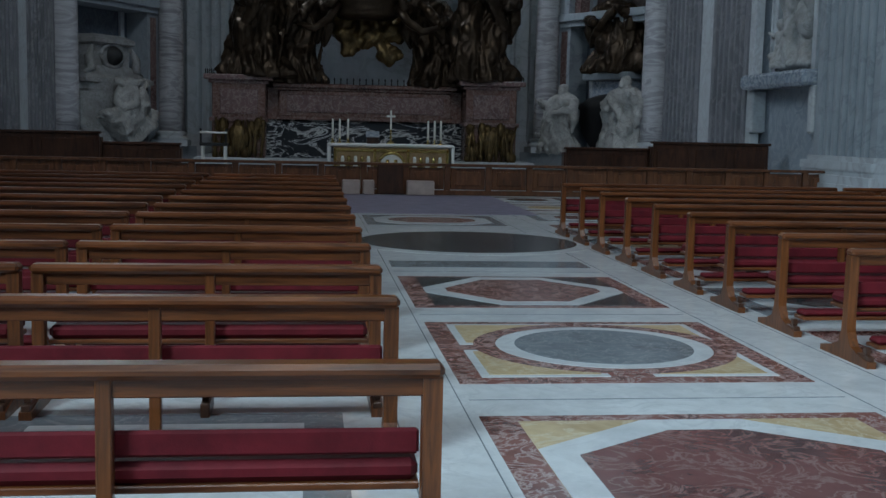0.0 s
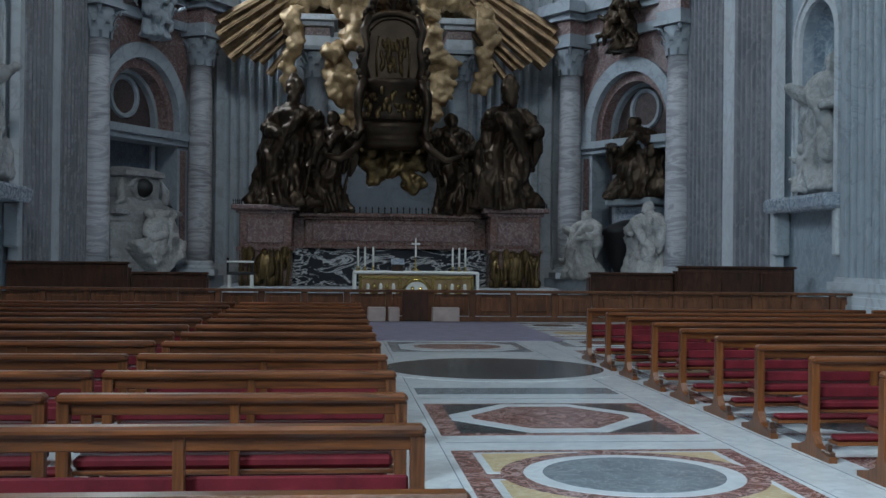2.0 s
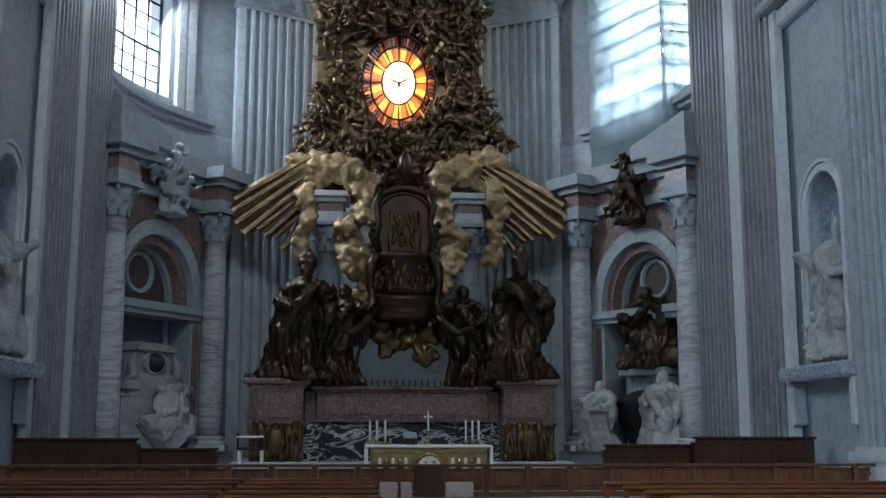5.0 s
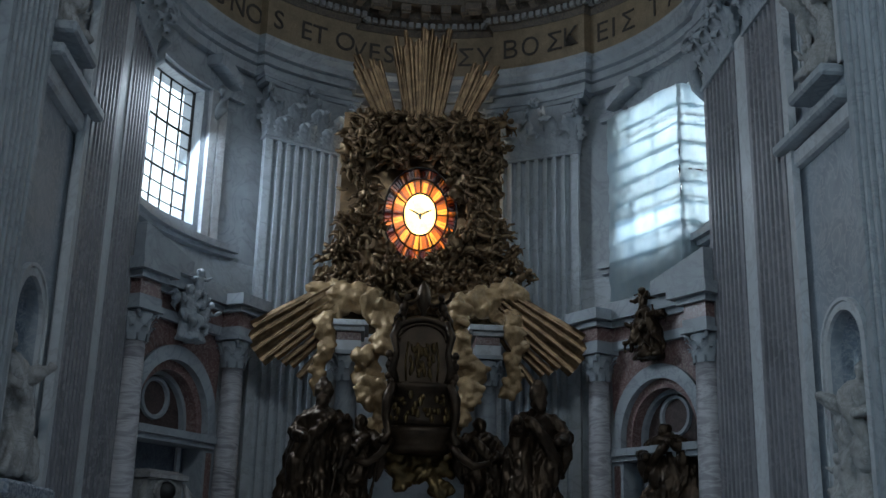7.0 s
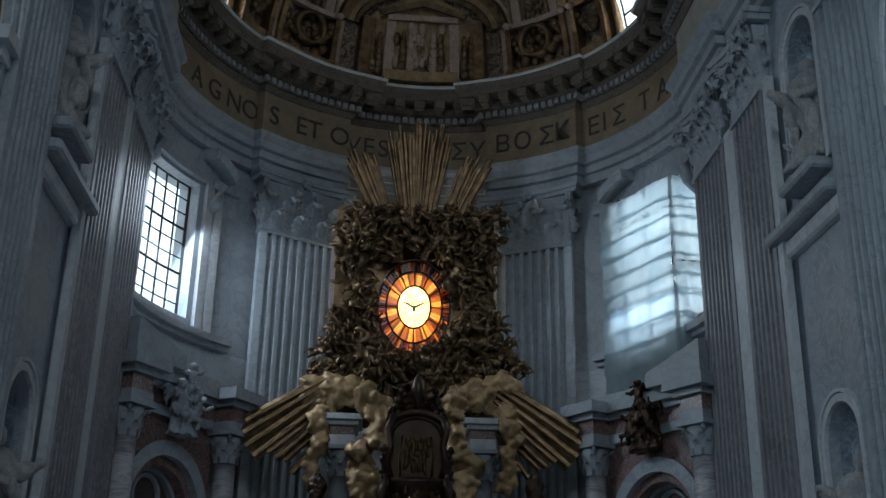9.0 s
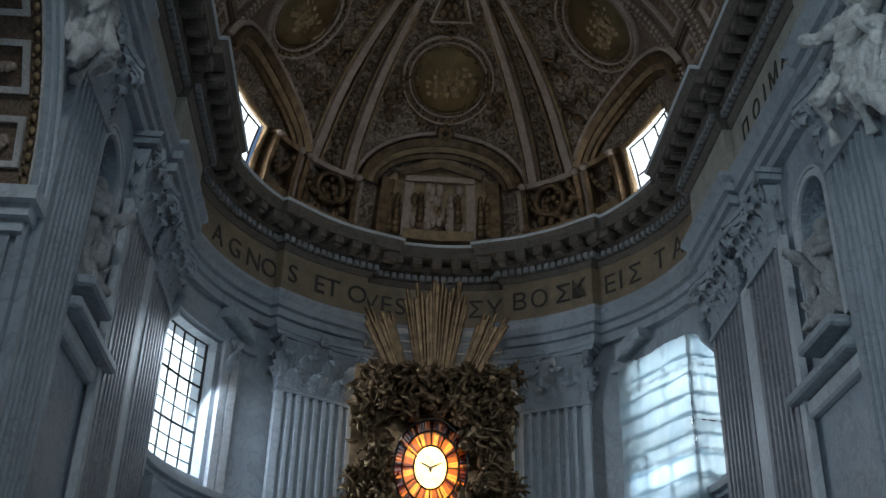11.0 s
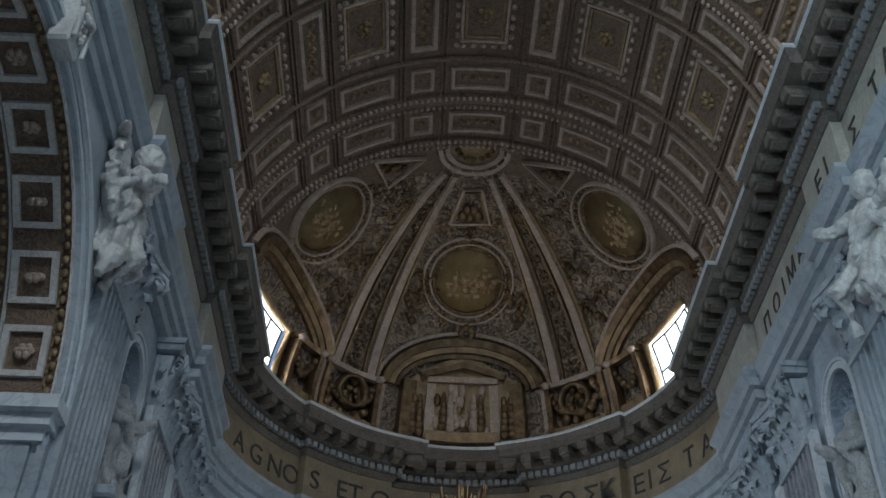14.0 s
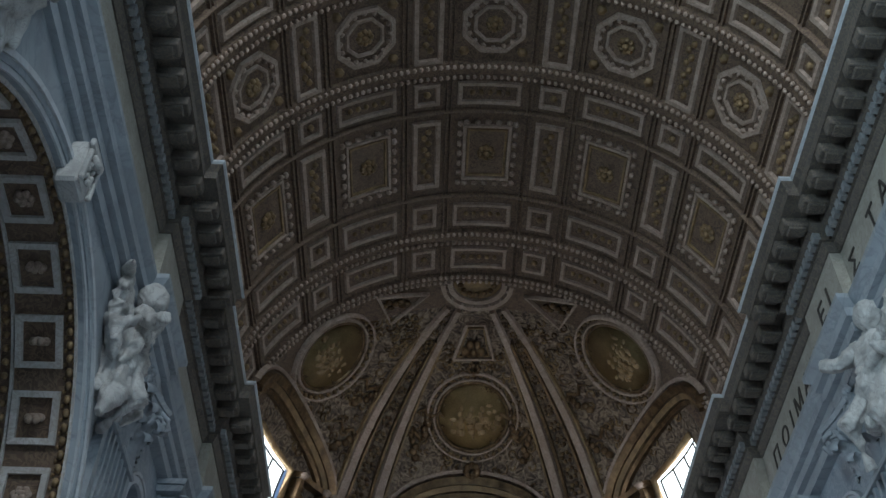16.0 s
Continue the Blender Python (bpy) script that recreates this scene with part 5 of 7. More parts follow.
def blobs(g, pts, rng, lo, hi, flat_y=0.7):
    """Curling cloud masses: lumpy bodies with smaller curls, roughened by noise."""
    c = Geo()
    for p in pts:
        r = rng.uniform(lo, hi)
        tilt = Euler((rng.uniform(-0.5, 0.5), rng.uniform(-1.5, 1.5), rng.uniform(-0.5, 0.5))).to_matrix()
        c.ball(p, r * rng.uniform(0.9, 1.4), r * flat_y, r * rng.uniform(0.55, 0.85), 14, 9, tilt)
        for _ in range(rng.randint(3, 5)):
            a = rng.uniform(0, 6.28)
            q = (p[0] + r * 0.85 * math.cos(a), p[1] - r * 0.45 * rng.random(), p[2] + r * 0.7 * math.sin(a))
            s = r * rng.uniform(0.3, 0.6)
            c.ball(q, s * rng.uniform(0.8, 1.5), s * flat_y, s * 0.8, 9, 6, tilt)
    out = []
    for v in c.v:
        d = noise.noise_vector((v[0] * 2.1, v[1] * 2.1, v[2] * 2.1)) * 0.16 * hi / 0.5 + noise.noise_vector((v[0] * 6, v[1] * 6, v[2] * 6)) * 0.06
        out.append((v[0] + d.x, v[1] + d.y, v[2] + d.z))
    c.v = out
    g.add(c.v, c.f, True)


def column(root, x, y, z0, zc, z1, r, mat, face=0.0):
    b = Geo()
    b.extrude_plan([(x - r * 1.45, y - r * 1.45), (x + r * 1.45, y - r * 1.45), (x + r * 1.45, y + r * 1.45), (x - r * 1.45, y + r * 1.45)], z0, z0 + 0.28)
    b.lathe(x, y, [(r * 1.4, z0 + 0.28), (r * 1.42, z0 + 0.38), (r * 1.25, z0 + 0.46), (r * 1.15, z0 + 0.5), (r * 1.3, z0 + 0.56), (r * 1.2, z0 + 0.66), (r * 1.05, z0 + 0.7)], 20)
    part("base", b, PALE, root)
    prof = [(r * (1.0 - 0.14 * max(0, (t - 0.33) / 0.67) ** 1.4), z0 + 0.7 + (zc - z0 - 0.7) * t) for t in [i / 10 for i in range(11)]]
    prof.append((r * 0.98, zc))
    part("shaft", Geo().lathe(x, y, prof, 24), mat, root)
    c = Geo()
    H = z1 - zc
    c.lathe(x, y, [(r * 0.86, zc), (r * 0.95, zc + 0.4 * H), (r * 1.25, zc + 0.84 * H)], 16)
    for row, (zz, hh, k, off) in enumerate(((0.0, 0.42, 8, 0), (0.2, 0.46, 8, 0.5))):
        for i in range(k):
            a = 2 * PI * (i + off) / k
            d = Vector((math.cos(a), math.sin(a), 0))
            t = Vector((-d.y, d.x, 0))
            rings = []
            for f, o, q in ((0, 0, 1), (0.55, 0.04, 1.1), (0.85, 0.22, 0.9), (1.0, 0.42, 0.5), (0.9, 0.5, 0.15)):
                p = Vector((x, y, zc + zz * H + hh * H * f)) + d * (r * (0.98 + 0.08 * row) + o * r)
                rings.append([p - t * 0.3 * r * q, p - t * 0.15 * r * q + d * 0.07 * r, p + d * 0.02, p + t * 0.15 * r * q + d * 0.07 * r, p + t * 0.3 * r * q])
            c.loft(rings, False, False, True)
    for i in range(4):
        a = face + PI / 4 + PI / 2 * i
        d = Vector((math.cos(a), math.sin(a), 0))
        c.tube([Vector((x, y, zc + 0.5 * H)) + d * r, Vector((x, y, zc + 0.78 * H)) + d * r * 1.35, Vector((x, y, zc + 0.82 * H)) + d * r * 1.62, Vector((x, y, zc + 0.7 * H)) + d * r * 1.6], [0.05, 0.1 * r * 1.6, 0.13 * r * 1.6, 0.06], 6)
    ab = [(x + r * 1.5 * math.sqrt(2) * 0.98 * math.cos(face + PI / 4 + PI / 2 * i), y + r * 1.5 * math.sqrt(2) * 0.98 * math.sin(face + PI / 4 + PI / 2 * i)) for i in range(4)]
    c.extrude_plan(ab, zc + 0.87 * H, z1)
    part("capital", c, GREY, root)

# ---------------------------------------------------------------- throne monument in the apse
monument = thing("jasper_altar", "red jasper and black marble base under bronze figures", "altar", (X0, 51, 0))


def mon(name, g, mat, label=""):
    return part(name, g, mat, monument, label)


def rbox(u0, u1, y0, y1, z0, z1, bev=0.05):
    return Geo().box(X0 + u0, X0 + u1, y0, y1, z0, z1, bev)


mon("plinth", rbox(-7.6, 7.6, 48.6, 58, 0, 0.42), PALE)
mon("black_dado", rbox(-4.55, 4.55, 50.6, 57, 0.42, 2.15), BLACKWHITE, "black marble dado with white clouded veins")
mon("middle_block", rbox(-3.95, 3.95, 50.45, 57, 2.15, 3.5), JASPER, "mottled red jasper block")
mon("middle_panel", rbox(-3.6, 3.6, 50.38, 50.5, 2.5, 3.3, 0.03), REDMARB)
for z0, z1, o in ((2.15, 2.35, 0.12), (3.5, 3.62, 0.1), (3.62, 3.8, 0.26)):
    mon("moulding", rbox(-3.95 - o, 3.95 + o, 50.45 - o, 57, z0, z1, 0.04), JASPER)
for s in (-1, 1):
    ua, ub = sorted((s * 4.5, s * 6.85))
    mon("side_block", rbox(ua, ub, 49.4, 57, 0.42, 3.75), JASPER, "mottled red jasper pedestal block")
    mon("side_panel", rbox(ua + 0.35, ub - 0.35, 49.33, 49.45, 2.35, 3.45, 0.03), REDMARB)
    for z0, z1, o in ((2.0, 2.2, 0.12), (3.7, 3.85, 0.14), (3.85, 4.08, 0.34)):
        mon("moulding", rbox(ua - o, ub + o, 49.4 - o, 57, z0, z1, 0.04), REDMARB)
    ub2 = sorted((s * 3.95, s * 4.5))
    mon("recess_block", rbox(ub2[0], ub2[1], 50.7, 57, 0.42, 3.6), JASPER)
    # carved bronze trophy against the lower pedestal
    rng = random.Random(3 + s)
    g = Geo()
    for k in range(46):
        x, z = rng.uniform(ua + 0.1, ub - 0.1), rng.uniform(0.5, 2.05)
        g.ball((X0 + x, 49.32 - 0.12 * rng.random(), z), rng.uniform(0.08, 0.22), 0.14, rng.uniform(0.1, 0.36), 7, 5)
    g.ball((X0 + (ua + ub) / 2, 49.25, 1.3), 0.5, 0.2, 0.65, 12, 8)
    for k in range(9):
        x0 = X0 + ua + 0.2 + (ub - ua - 0.4) * k / 8
        g.tube([(x0, 49.2, 0.45), (x0 + 0.1 * rng.uniform(-1, 1), 49.1, 1.2), (x0 + 0.25 * rng.uniform(-1, 1), 49.2, 2.1)], [0.07, 0.09, 0.04], 6)
    mon("bronze_trophy", g, BRONZE_GOLD, "dark gilded bronze carved trophy")
for k in range(19):
    u = -2.6 + 5.2 * k / 18
    mon("spike", Geo().lathe(X0 + u, 50.3, [(0.03, 3.8), (0.02, 3.98), (0.045, 4.0), (0.01, 4.1)], 6), IRON)
for s in (-1, 1):
    for k in range(5):
        mon("spike", Geo().lathe(X0 + s * (6.75 + 0.09 * k), 49.3, [(0.03, 4.08), (0.02, 4.2), (0.04, 4.22), (0.01, 4.32)], 6), IRON)

# four bronze figures
for s, y, h, m, sd, lean in ((-4.85, 49.9, 5.9, True, 11, 0.03), (5.25, 49.9, 6.15, True, 12, -0.02), (-3.1, 51.2, 4.9, False, 13, 0.04), (3.2, 51.2, 4.9, False, 14, -0.04)):
    g = place(figure(sd, m, False, 1.0, lean, 1 if s < 0 else -1), (X0 + s, y, 4.06 if abs(s) > 4 else 3.8), h * (0.92 if m else 1.0), turn=12 * (1 if s > 0 else -1), wide=1.05)
    g.tube([(X0 + s + (0.9 if s < 0 else -0.9), y - 0.9, 4.5), (X0 + s + (1.3 if s < 0 else -1.3), y - 1.0, 7.0)], [0.05, 0.05], 6)
    tagged(part("bronze_statue", fused("bronze_statue", g, BRONZE, 0.055, 0.085, 1.7), None), "dark bronze robed statue standing on the jasper base", "statue", "bronze statues under the throne")

# the throne
throne = thing("bronze_throne", "dark bronze throne with gilded reliefs held up in the air", "throne", (X0, 50.2, 5.0))


def thr(name, g, mat, label=""):
    return part(name, g, mat, throne, label)


TY = 50.4
g = Geo()
g.lathe(X0, TY, [(1.2, 6.75), (1.55, 6.95), (1.62, 7.2), (1.5, 7.45), (1.72, 7.6), (1.75, 7.85), (1.5, 8.0)], 28, sy=0.62)
thr("foot_rim", g, BRONZE)
g = Geo()
g.lathe(X0, TY, [(1.48, 8.0), (1.4, 8.3), (1.36, 9.3), (1.5, 9.6), (1.6, 9.7), (1.6, 9.95)], 28, sy=0.62)
thr("seat_drum", g, BRONZE)
g = Geo()
rng = random.Random(5)
for k in range(40):
    a = PI + PI * (k + 0.5) / 40
    g.ball((X0 + 1.42 * math.cos(a), TY + 0.9 * math.sin(a), rng.uniform(8.3, 9.4)), 0.12, 0.1, rng.uniform(0.1, 0.24), 6, 4)
tagged(thr("apron_relief", g, BRONZE_GOLD, "gilded relief on the seat apron"), kind="stuff")
for s in (-1, 1):
    g = Geo()
    g.tube([(X0 + s * 1.3, TY - 0.6, 9.9), (X0 + s * 1.55, TY - 0.75, 9.2), (X0 + s * 1.6, TY - 0.7, 8.4), (X0 + s * 1.45, TY - 0.7, 7.6), (X0 + s * 1.7, TY - 0.9, 7.1)], [0.2, 0.26, 0.2, 0.17, 0.24], 9)
    thr("leg", g, BRONZE)
    # long curved bands down to the figures
    g = Geo()
    g.tube([(X0 + s * 1.35, TY - 0.6, 7.3), (X0 + s * 1.75, TY - 1.2, 6.6), (X0 + s * 2.4, TY - 1.5, 6.15), (X0 + s * 3.1, TY - 1.4, 6.35)], [0.22, 0.2, 0.17, 0.12], 8)
    thr("curved_band", g, BRONZE)
    g = Geo()
    g.tube([(X0 + s * 1.2, TY - 0.4, 9.9), (X0 + s * 1.42, TY - 0.55, 10.6), (X0 + s * 1.2, TY - 0.5, 11.4), (X0 + s * 1.36, TY - 0.4, 12.2), (X0 + s * 1.1, TY - 0.35, 12.9)], [0.2, 0.24, 0.14, 0.2, 0.16], 9)
    for k in range(6):
        g.ball((X0 + s * (1.45 + 0.1 * (k % 2)), TY - 0.6, 10.0 + 0.25 * k), 0.18, 0.16, 0.2, 7, 5)
    thr("armrest", g, BRONZE)
g = Geo()
out = []
for i in range(25):
    a = PI * i / 24
    out.append((-1.3 * math.cos(a), 12.15 + 0.85 * math.sin(a)))
poly = [(-1.15, 9.9)] + out + [(1.15, 9.9)]
g.loft([[(X0 + u, TY - 0.25, z) for u, z in poly], [(X0 + u, TY + 0.35, z) for u, z in poly]], True, True)
thr("backrest", g, BRONZE)
g = Geo()
g.tube([(X0 + u * 1.02, TY - 0.3, z + 0.05) for u, z in out], 0.16, 8)
g.tube([(X0 + u * 0.86, TY - 0.32, z - 0.2) for u, z in out], 0.07, 6)
thr("crest_moulding", g, BRONZE)
g = Geo()
for k in range(44):
    u, z = rng.uniform(-0.55, 0.55), rng.uniform(10.3, 11.8)
    g.ball((X0 + u, TY - 0.28, z), rng.uniform(0.06, 0.13), 0.1, rng.uniform(0.1, 0.28), 6, 4)
for s in (-1, 1):
    g.tube([(X0 + s * 0.72, TY - 0.3, 10.1), (X0 + s * 0.78, TY - 0.33, 11.0), (X0 + s * 0.66, TY - 0.3, 11.95)], 0.05, 6)
thr("gilded_relief", g, BRONZE_GOLD, "gilded relief panel on the backrest")
for u, z, r in ((-0.95, 13.0, 35), (0.95, 13.0, -35)):
    thr("finial_figure", place(putto(int(r) + 60, False), (X0 + u, TY - 0.1, z + 0.5), 1.35, 0, 0, r * 0.4), BRONZE)
thr("tiara", Geo().lathe(X0, TY - 0.1, [(0.16, 13.0), (0.12, 13.4), (0.3, 13.7), (0.36, 14.1), (0.3, 14.5), (0.12, 14.85), (0.05, 14.95)], 14), BRONZE)
g = Geo()
rng = random.Random(21)
blobs(g, [(X0 + rng.uniform(-1.5, 1.5), 51.2 + rng.uniform(-0.2, 0.3), rng.uniform(5.5, 6.9)) for _ in range(22)] + [(X0 + 0.9, 51, 5.3), (X0 + 1.3, 51, 5.2)], rng, 0.3, 0.6)
thr("cloud_support", fused("cloud_support", g, BRONZE_GOLD, 0.08, 0.05, 2.0), None, "dull gilded bronze cloud under the seat")

# two grey columns behind the throne
for s in (-1, 1):
    root = thing("back_column", "grey marble column with capital and entablature block behind the throne", "column", (X0 + s * 3.6, 55.0, 0.4), "columns behind the throne")
    column(root, X0 + s * 3.55, 55.0, 0.42, 10.7, 12.2, 0.62, GREY)
    for z0, z1, o in ((12.2, 12.75, 0.0), (12.75, 13.2, -0.04), (13.2, 13.45, 0.14), (13.45, 13.75, 0.34)):
        part("entablature_block", Geo().box(X0 + s * 3.55 - 0.66 - o, X0 + s * 3.55 + 0.66 + o, 54.3 - o, 57, z0, z1, 0.03), REDMARB if o == -0.04 else PALE, root)

# ---------------------------------------------------------------- golden glory
GZ = 20.55
GY = 57.2
glory = thing("gilded_glory", "gilded stucco glory of clouds, rays and small winged figures", "sculpture", (X0, GY, 14))


def gl(name, g, mat, label=""):
    return part(name, g, mat, glory, label)


rng = random.Random(31)
g = Geo()
pts = []
while len(pts) < 100:
    u, z = rng.uniform(-5.6, 5.8), rng.uniform(14.4, 19.5)
    if (u / 2.2) ** 2 + ((z - GZ) / 2.9) ** 2 < 1.05 or abs(u) > 3.3 + (19.8 - z) * 0.62:
        continue
    pts.append((X0 + u, GY - 0.7 - 0.7 * rng.random(), z))
blobs(g, pts, rng, 0.3, 0.55)
gl("cloud_bank", fused("cloud_bank", g, GOLD, 0.08, 0.14, 2.4), None)
g = Geo()
pts = []
while len(pts) < 60:
    u, z = rng.uniform(-4.3, 4.4), rng.uniform(18.5, 25.6)
    if (u / 2.2) ** 2 + ((z - GZ) / 2.9) ** 2 < 1.0:
        continue
    pts.append((X0 + u, GY - 0.2 - 0.5 * rng.random(), z))
blobs(g, pts, rng, 0.25, 0.5)
gl("upper_cloud", fused("upper_cloud", g, GOLD, 0.09, 0.1, 2.6), None)
# paler clouds that stream down on both sides of the throne
for s in (-1, 1):
    for span in (0, 1, 2):
        g = Geo()
        if span == 0:
            blobs(g, [(X0 + s * (2.15 + 0.45 * math.sin(z * 1.3) + rng.uniform(-0.5, 0.5)), 53.3 + rng.uniform(-0.3, 0.3), z) for z in [7.9 + 0.2 * k for k in range(34)]], rng, 0.34, 0.6)
        elif span == 1:
            blobs(g, [(X0 + s * (4.75 + rng.uniform(-0.3, 0.35)), 53.6, 10.2 + 0.45 * k) for k in range(9)], rng, 0.3, 0.5)
        else:
            blobs(g, [(X0 + s * rng.uniform(2.2, 5.4), 54.6, rng.uniform(14.0, 15.8)) for k in range(16)], rng, 0.4, 0.7)
        gl("cloud_stream", fused("cloud_stream", g, GOLD_PALE, 0.08, 0.05, 1.8), None, "pale gilded cloud")
# small figures round the window
meshes = [mesh_of("winged_figure", putto(100 + k), GOLD) for k in range(7)]
count = 0
while count < 165:
    u, z = rng.uniform(-5.2, 5.6), rng.uniform(15.6, 25.8)
    if (u / 2.35) ** 2 + ((z - GZ) / 3.0) ** 2 < 1.08 or abs(u) > (4.3 if z > 20.2 else 4.3 + (20.2 - z) * 0.35):
        continue
    o = gl("winged_figure", meshes[count % 7], None)
    sc = rng.uniform(0.85, 1.5)
    o.matrix_basis = Matrix.Translation((X0 + u, GY - 0.9 - 1.0 * rng.random() * (1 if z < 20 else 0.5), z)) @ Euler((rng.uniform(-0.8, 0.8), rng.uniform(-2.4, 2.4), rng.uniform(-1.2, 1.2))).to_matrix().to_4x4() @ Matrix.Scale(sc, 4)
    count += 1
# fluttering drapery, wings and garlands between the figures
g = Geo()
count = 0
while count < 150:
    u, z = rng.uniform(-5.7, 6.1), rng.uniform(14.6, 26.0)
    lim = 4.4 if z > 19.6 else 4.5 + (19.6 - z) * 0.33
    if (u / 2.3) ** 2 + ((z - GZ) / 2.95) ** 2 < 1.06 or abs(u) > lim:
        continue
    y = GY - 1.1 - 0.9 * rng.random() * (1 if z < 20 else 0.55)
    a, bend, ln = rng.uniform(0, 6.28), rng.uniform(-0.5, 0.5), rng.uniform(0.07, 0.15)
    pts, x, zz = [], X0 + u, z
    for k in range(8):
        pts.append((x, y - 0.18 * math.sin(PI * k / 7), zz))
        x, zz, a = x + ln * math.cos(a), zz + ln * math.sin(a), a + bend
    w = rng.uniform(0.06, 0.15)
    g.tube(pts, [w * q for q in (0.35, 0.8, 1.0, 0.75, 1.05, 0.8, 0.55, 0.15)], 6)
    count += 1
tagged(gl("gilded_drapery", g, GOLD), kind="stuff")
# the dark panel behind, and the rays
for s in (-1, 1):
    gl("ground_panel", Geo().box(*sorted((X0 + s * 2.3, X0 + s * 4.45)), GY + 0.2, GY + 0.5, 13.8, 26.5), GOLD)
gl("ground_panel", Geo().box(X0 - 2.3, X0 + 2.3, GY + 0.2, GY + 0.5, 23.6, 26.5), GOLD)
gl("ground_panel", Geo().box(X0 - 2.3, X0 + 2.3, GY + 0.2, GY + 0.5, 13.8, 17.8), GOLD)


def ray(u0, z0, u1, z1, w0, w1, y0=GY - 0.2, y1=GY - 0.9):
    a, b = Vector((u0, z0)), Vector((u1, z1))
    d = (b - a).normalized()
    n = Vector((-d.y, d.x))
    g = Geo()
    rings = []
    for p, w, y in ((a, w0, y0), (b, w1, y1)):
        rings.append([(X0 + p.x - n.x * w, y + 0.05, p.y - n.y * w), (X0 + p.x - n.x * w * 0.3, y - 0.08, p.y - n.y * w * 0.3), (X0 + p.x + n.x * w * 0.3, y - 0.08, p.y + n.y * w * 0.3), (X0 + p.x + n.x * w, y + 0.05, p.y + n.y * w)])
    g.loft(rings, True, True)
    return g


for fan, (a0, a1, n, r1) in enumerate(((-11, 11, 30, 10.9), (-27, -16, 15, 9.6), (16, 27, 15, 9.6), (-50, -36, 8, 6.0), (36, 50, 8, 6.0))):
    for k in range(n):
        a = radians(a0 + (a1 - a0) * (k + 0.5) / n + rng.uniform(-0.4, 0.4))
        r = r1 + rng.uniform(-1.1, 0.35) - (0.7 * abs(k - n / 2) / n if fan == 0 else 0)
        gl("gold_ray", ray(3.2 * math.sin(a), GZ + 3.6 * math.cos(a), r * math.sin(a), GZ + r * math.cos(a), 0.07, 0.12), GOLD)
for s in (-1, 1):
    for (ua, za, ub, zb, w) in ((4.2, 15.9, 8.3, 13.1, 0.22), (4.2, 15.6, 8.4, 12.5, 0.24), (4.2, 15.2, 8.2, 11.9, 0.24), (4.1, 14.9, 7.8, 11.4, 0.24), (4.2, 14.3, 7.1, 11.6, 0.16), (4.2, 13.9, 6.7, 11.3, 0.15), (4.2, 13.5, 6.3, 11.2, 0.14), (4.2, 13.2, 5.9, 10.6, 0.14)):
        gl("gold_ray", ray(s * ua, za, s * ub, zb, w * 0.8, w * 1.45, 54.6, 53.6), GOLD)
        gl("gold_ray", ray(s * ua, za - 0.16, s * ub * 0.97, zb + 0.05, w * 0.3, w * 0.4, 54.4, 53.45), GOLD)

# ---------------------------------------------------------------- oval window
window = thing("oval_window", "glowing amber stained glass oval window with dark leads", "window", (X0, 57.3, GZ), kind="structure")


def tint_build(col):
    def build(nt, bsdf):
        tr = nt.nodes.new("ShaderNodeBsdfTransparent")
        n = noise_tex(nt, coords(nt), 1.6, 5, 0.6)
        c = ramp(nt, n, [(0.3, tuple(x * 0.72 for x in col)), (0.7, col)])
        nt.links.new(c, tr.inputs[0])
        gloss = nt.nodes.new("ShaderNodeBsdfGlossy")
        gloss.inputs["Roughness"].default_value = 0.2
        mx = nt.nodes.new("ShaderNodeMixShader")
        mx.inputs[0].default_value = 0.02
        nt.links.new(tr.outputs[0], mx.inputs[1])
        nt.links.new(gloss.outputs[0], mx.inputs[2])
        nt.links.new(mx.outputs[0], nt.nodes["Material Output"].inputs[0])
    return build


AMBER = [material("stained_glass_%s" % n, tint_build(c)) for n, c in (("yellow", (1.0, 0.86, 0.52)), ("amber", (0.68, 0.40, 0.15)), ("gold", (0.44, 0.22, 0.07)), ("orange", (0.27, 0.105, 0.035)), ("red", (0.15, 0.048, 0.026)), ("plum", (0.09, 0.036, 0.032)))]
OW, OH = 2.05, 2.75
OY = 57.3


def oval(r, t):
    return (X0 + OW * r * math.cos(t), GZ + OH * r * math.sin(t))


def sector(r0, r1, t0, t1, n=4):
    g = Geo()
    a = [(*oval(r0, t0 + (t1 - t0) * i / n),) for i in range(n + 1)]
    b = [(*oval(r1, t0 + (t1 - t0) * i / n),) for i in range(n + 1)]
    poly = a + b[::-1]
    g.loft([[(x, OY, z) for x, z in poly], [(x, OY + 0.03, z) for x, z in poly]], True, True)
    return g


N_S = 12
part("pane", sector(0.02, 0.44, 0, 2 * PI - 0.001, 40), AMBER[0], window)
for k in range(N_S):
    t0, t1 = 2 * PI * k / N_S, 2 * PI * (k + 1) / N_S
    for j in range(5):
        ta, tb = t0 + (t1 - t0) * j / 5, t0 + (t1 - t0) * (j + 1) / 5
        part("pane", sector(0.45, 0.755, ta, tb, 2), AMBER[1 + (j * 3 + k * 2) % 5 % 3], window)
        part("pane", sector(0.76, 0.985, ta, tb, 2), AMBER[2 + (j * 7 + k * 3) % 4], window)
for r in (0.447, 0.757, 0.98):
    g = Geo()
    g.tube([(oval(r, 2 * PI * i / 48)[0], OY - 0.03, oval(r, 2 * PI * i / 48)[1]) for i in range(49)], 0.055, 6)
    part("lead_ring", g, IRON, window)
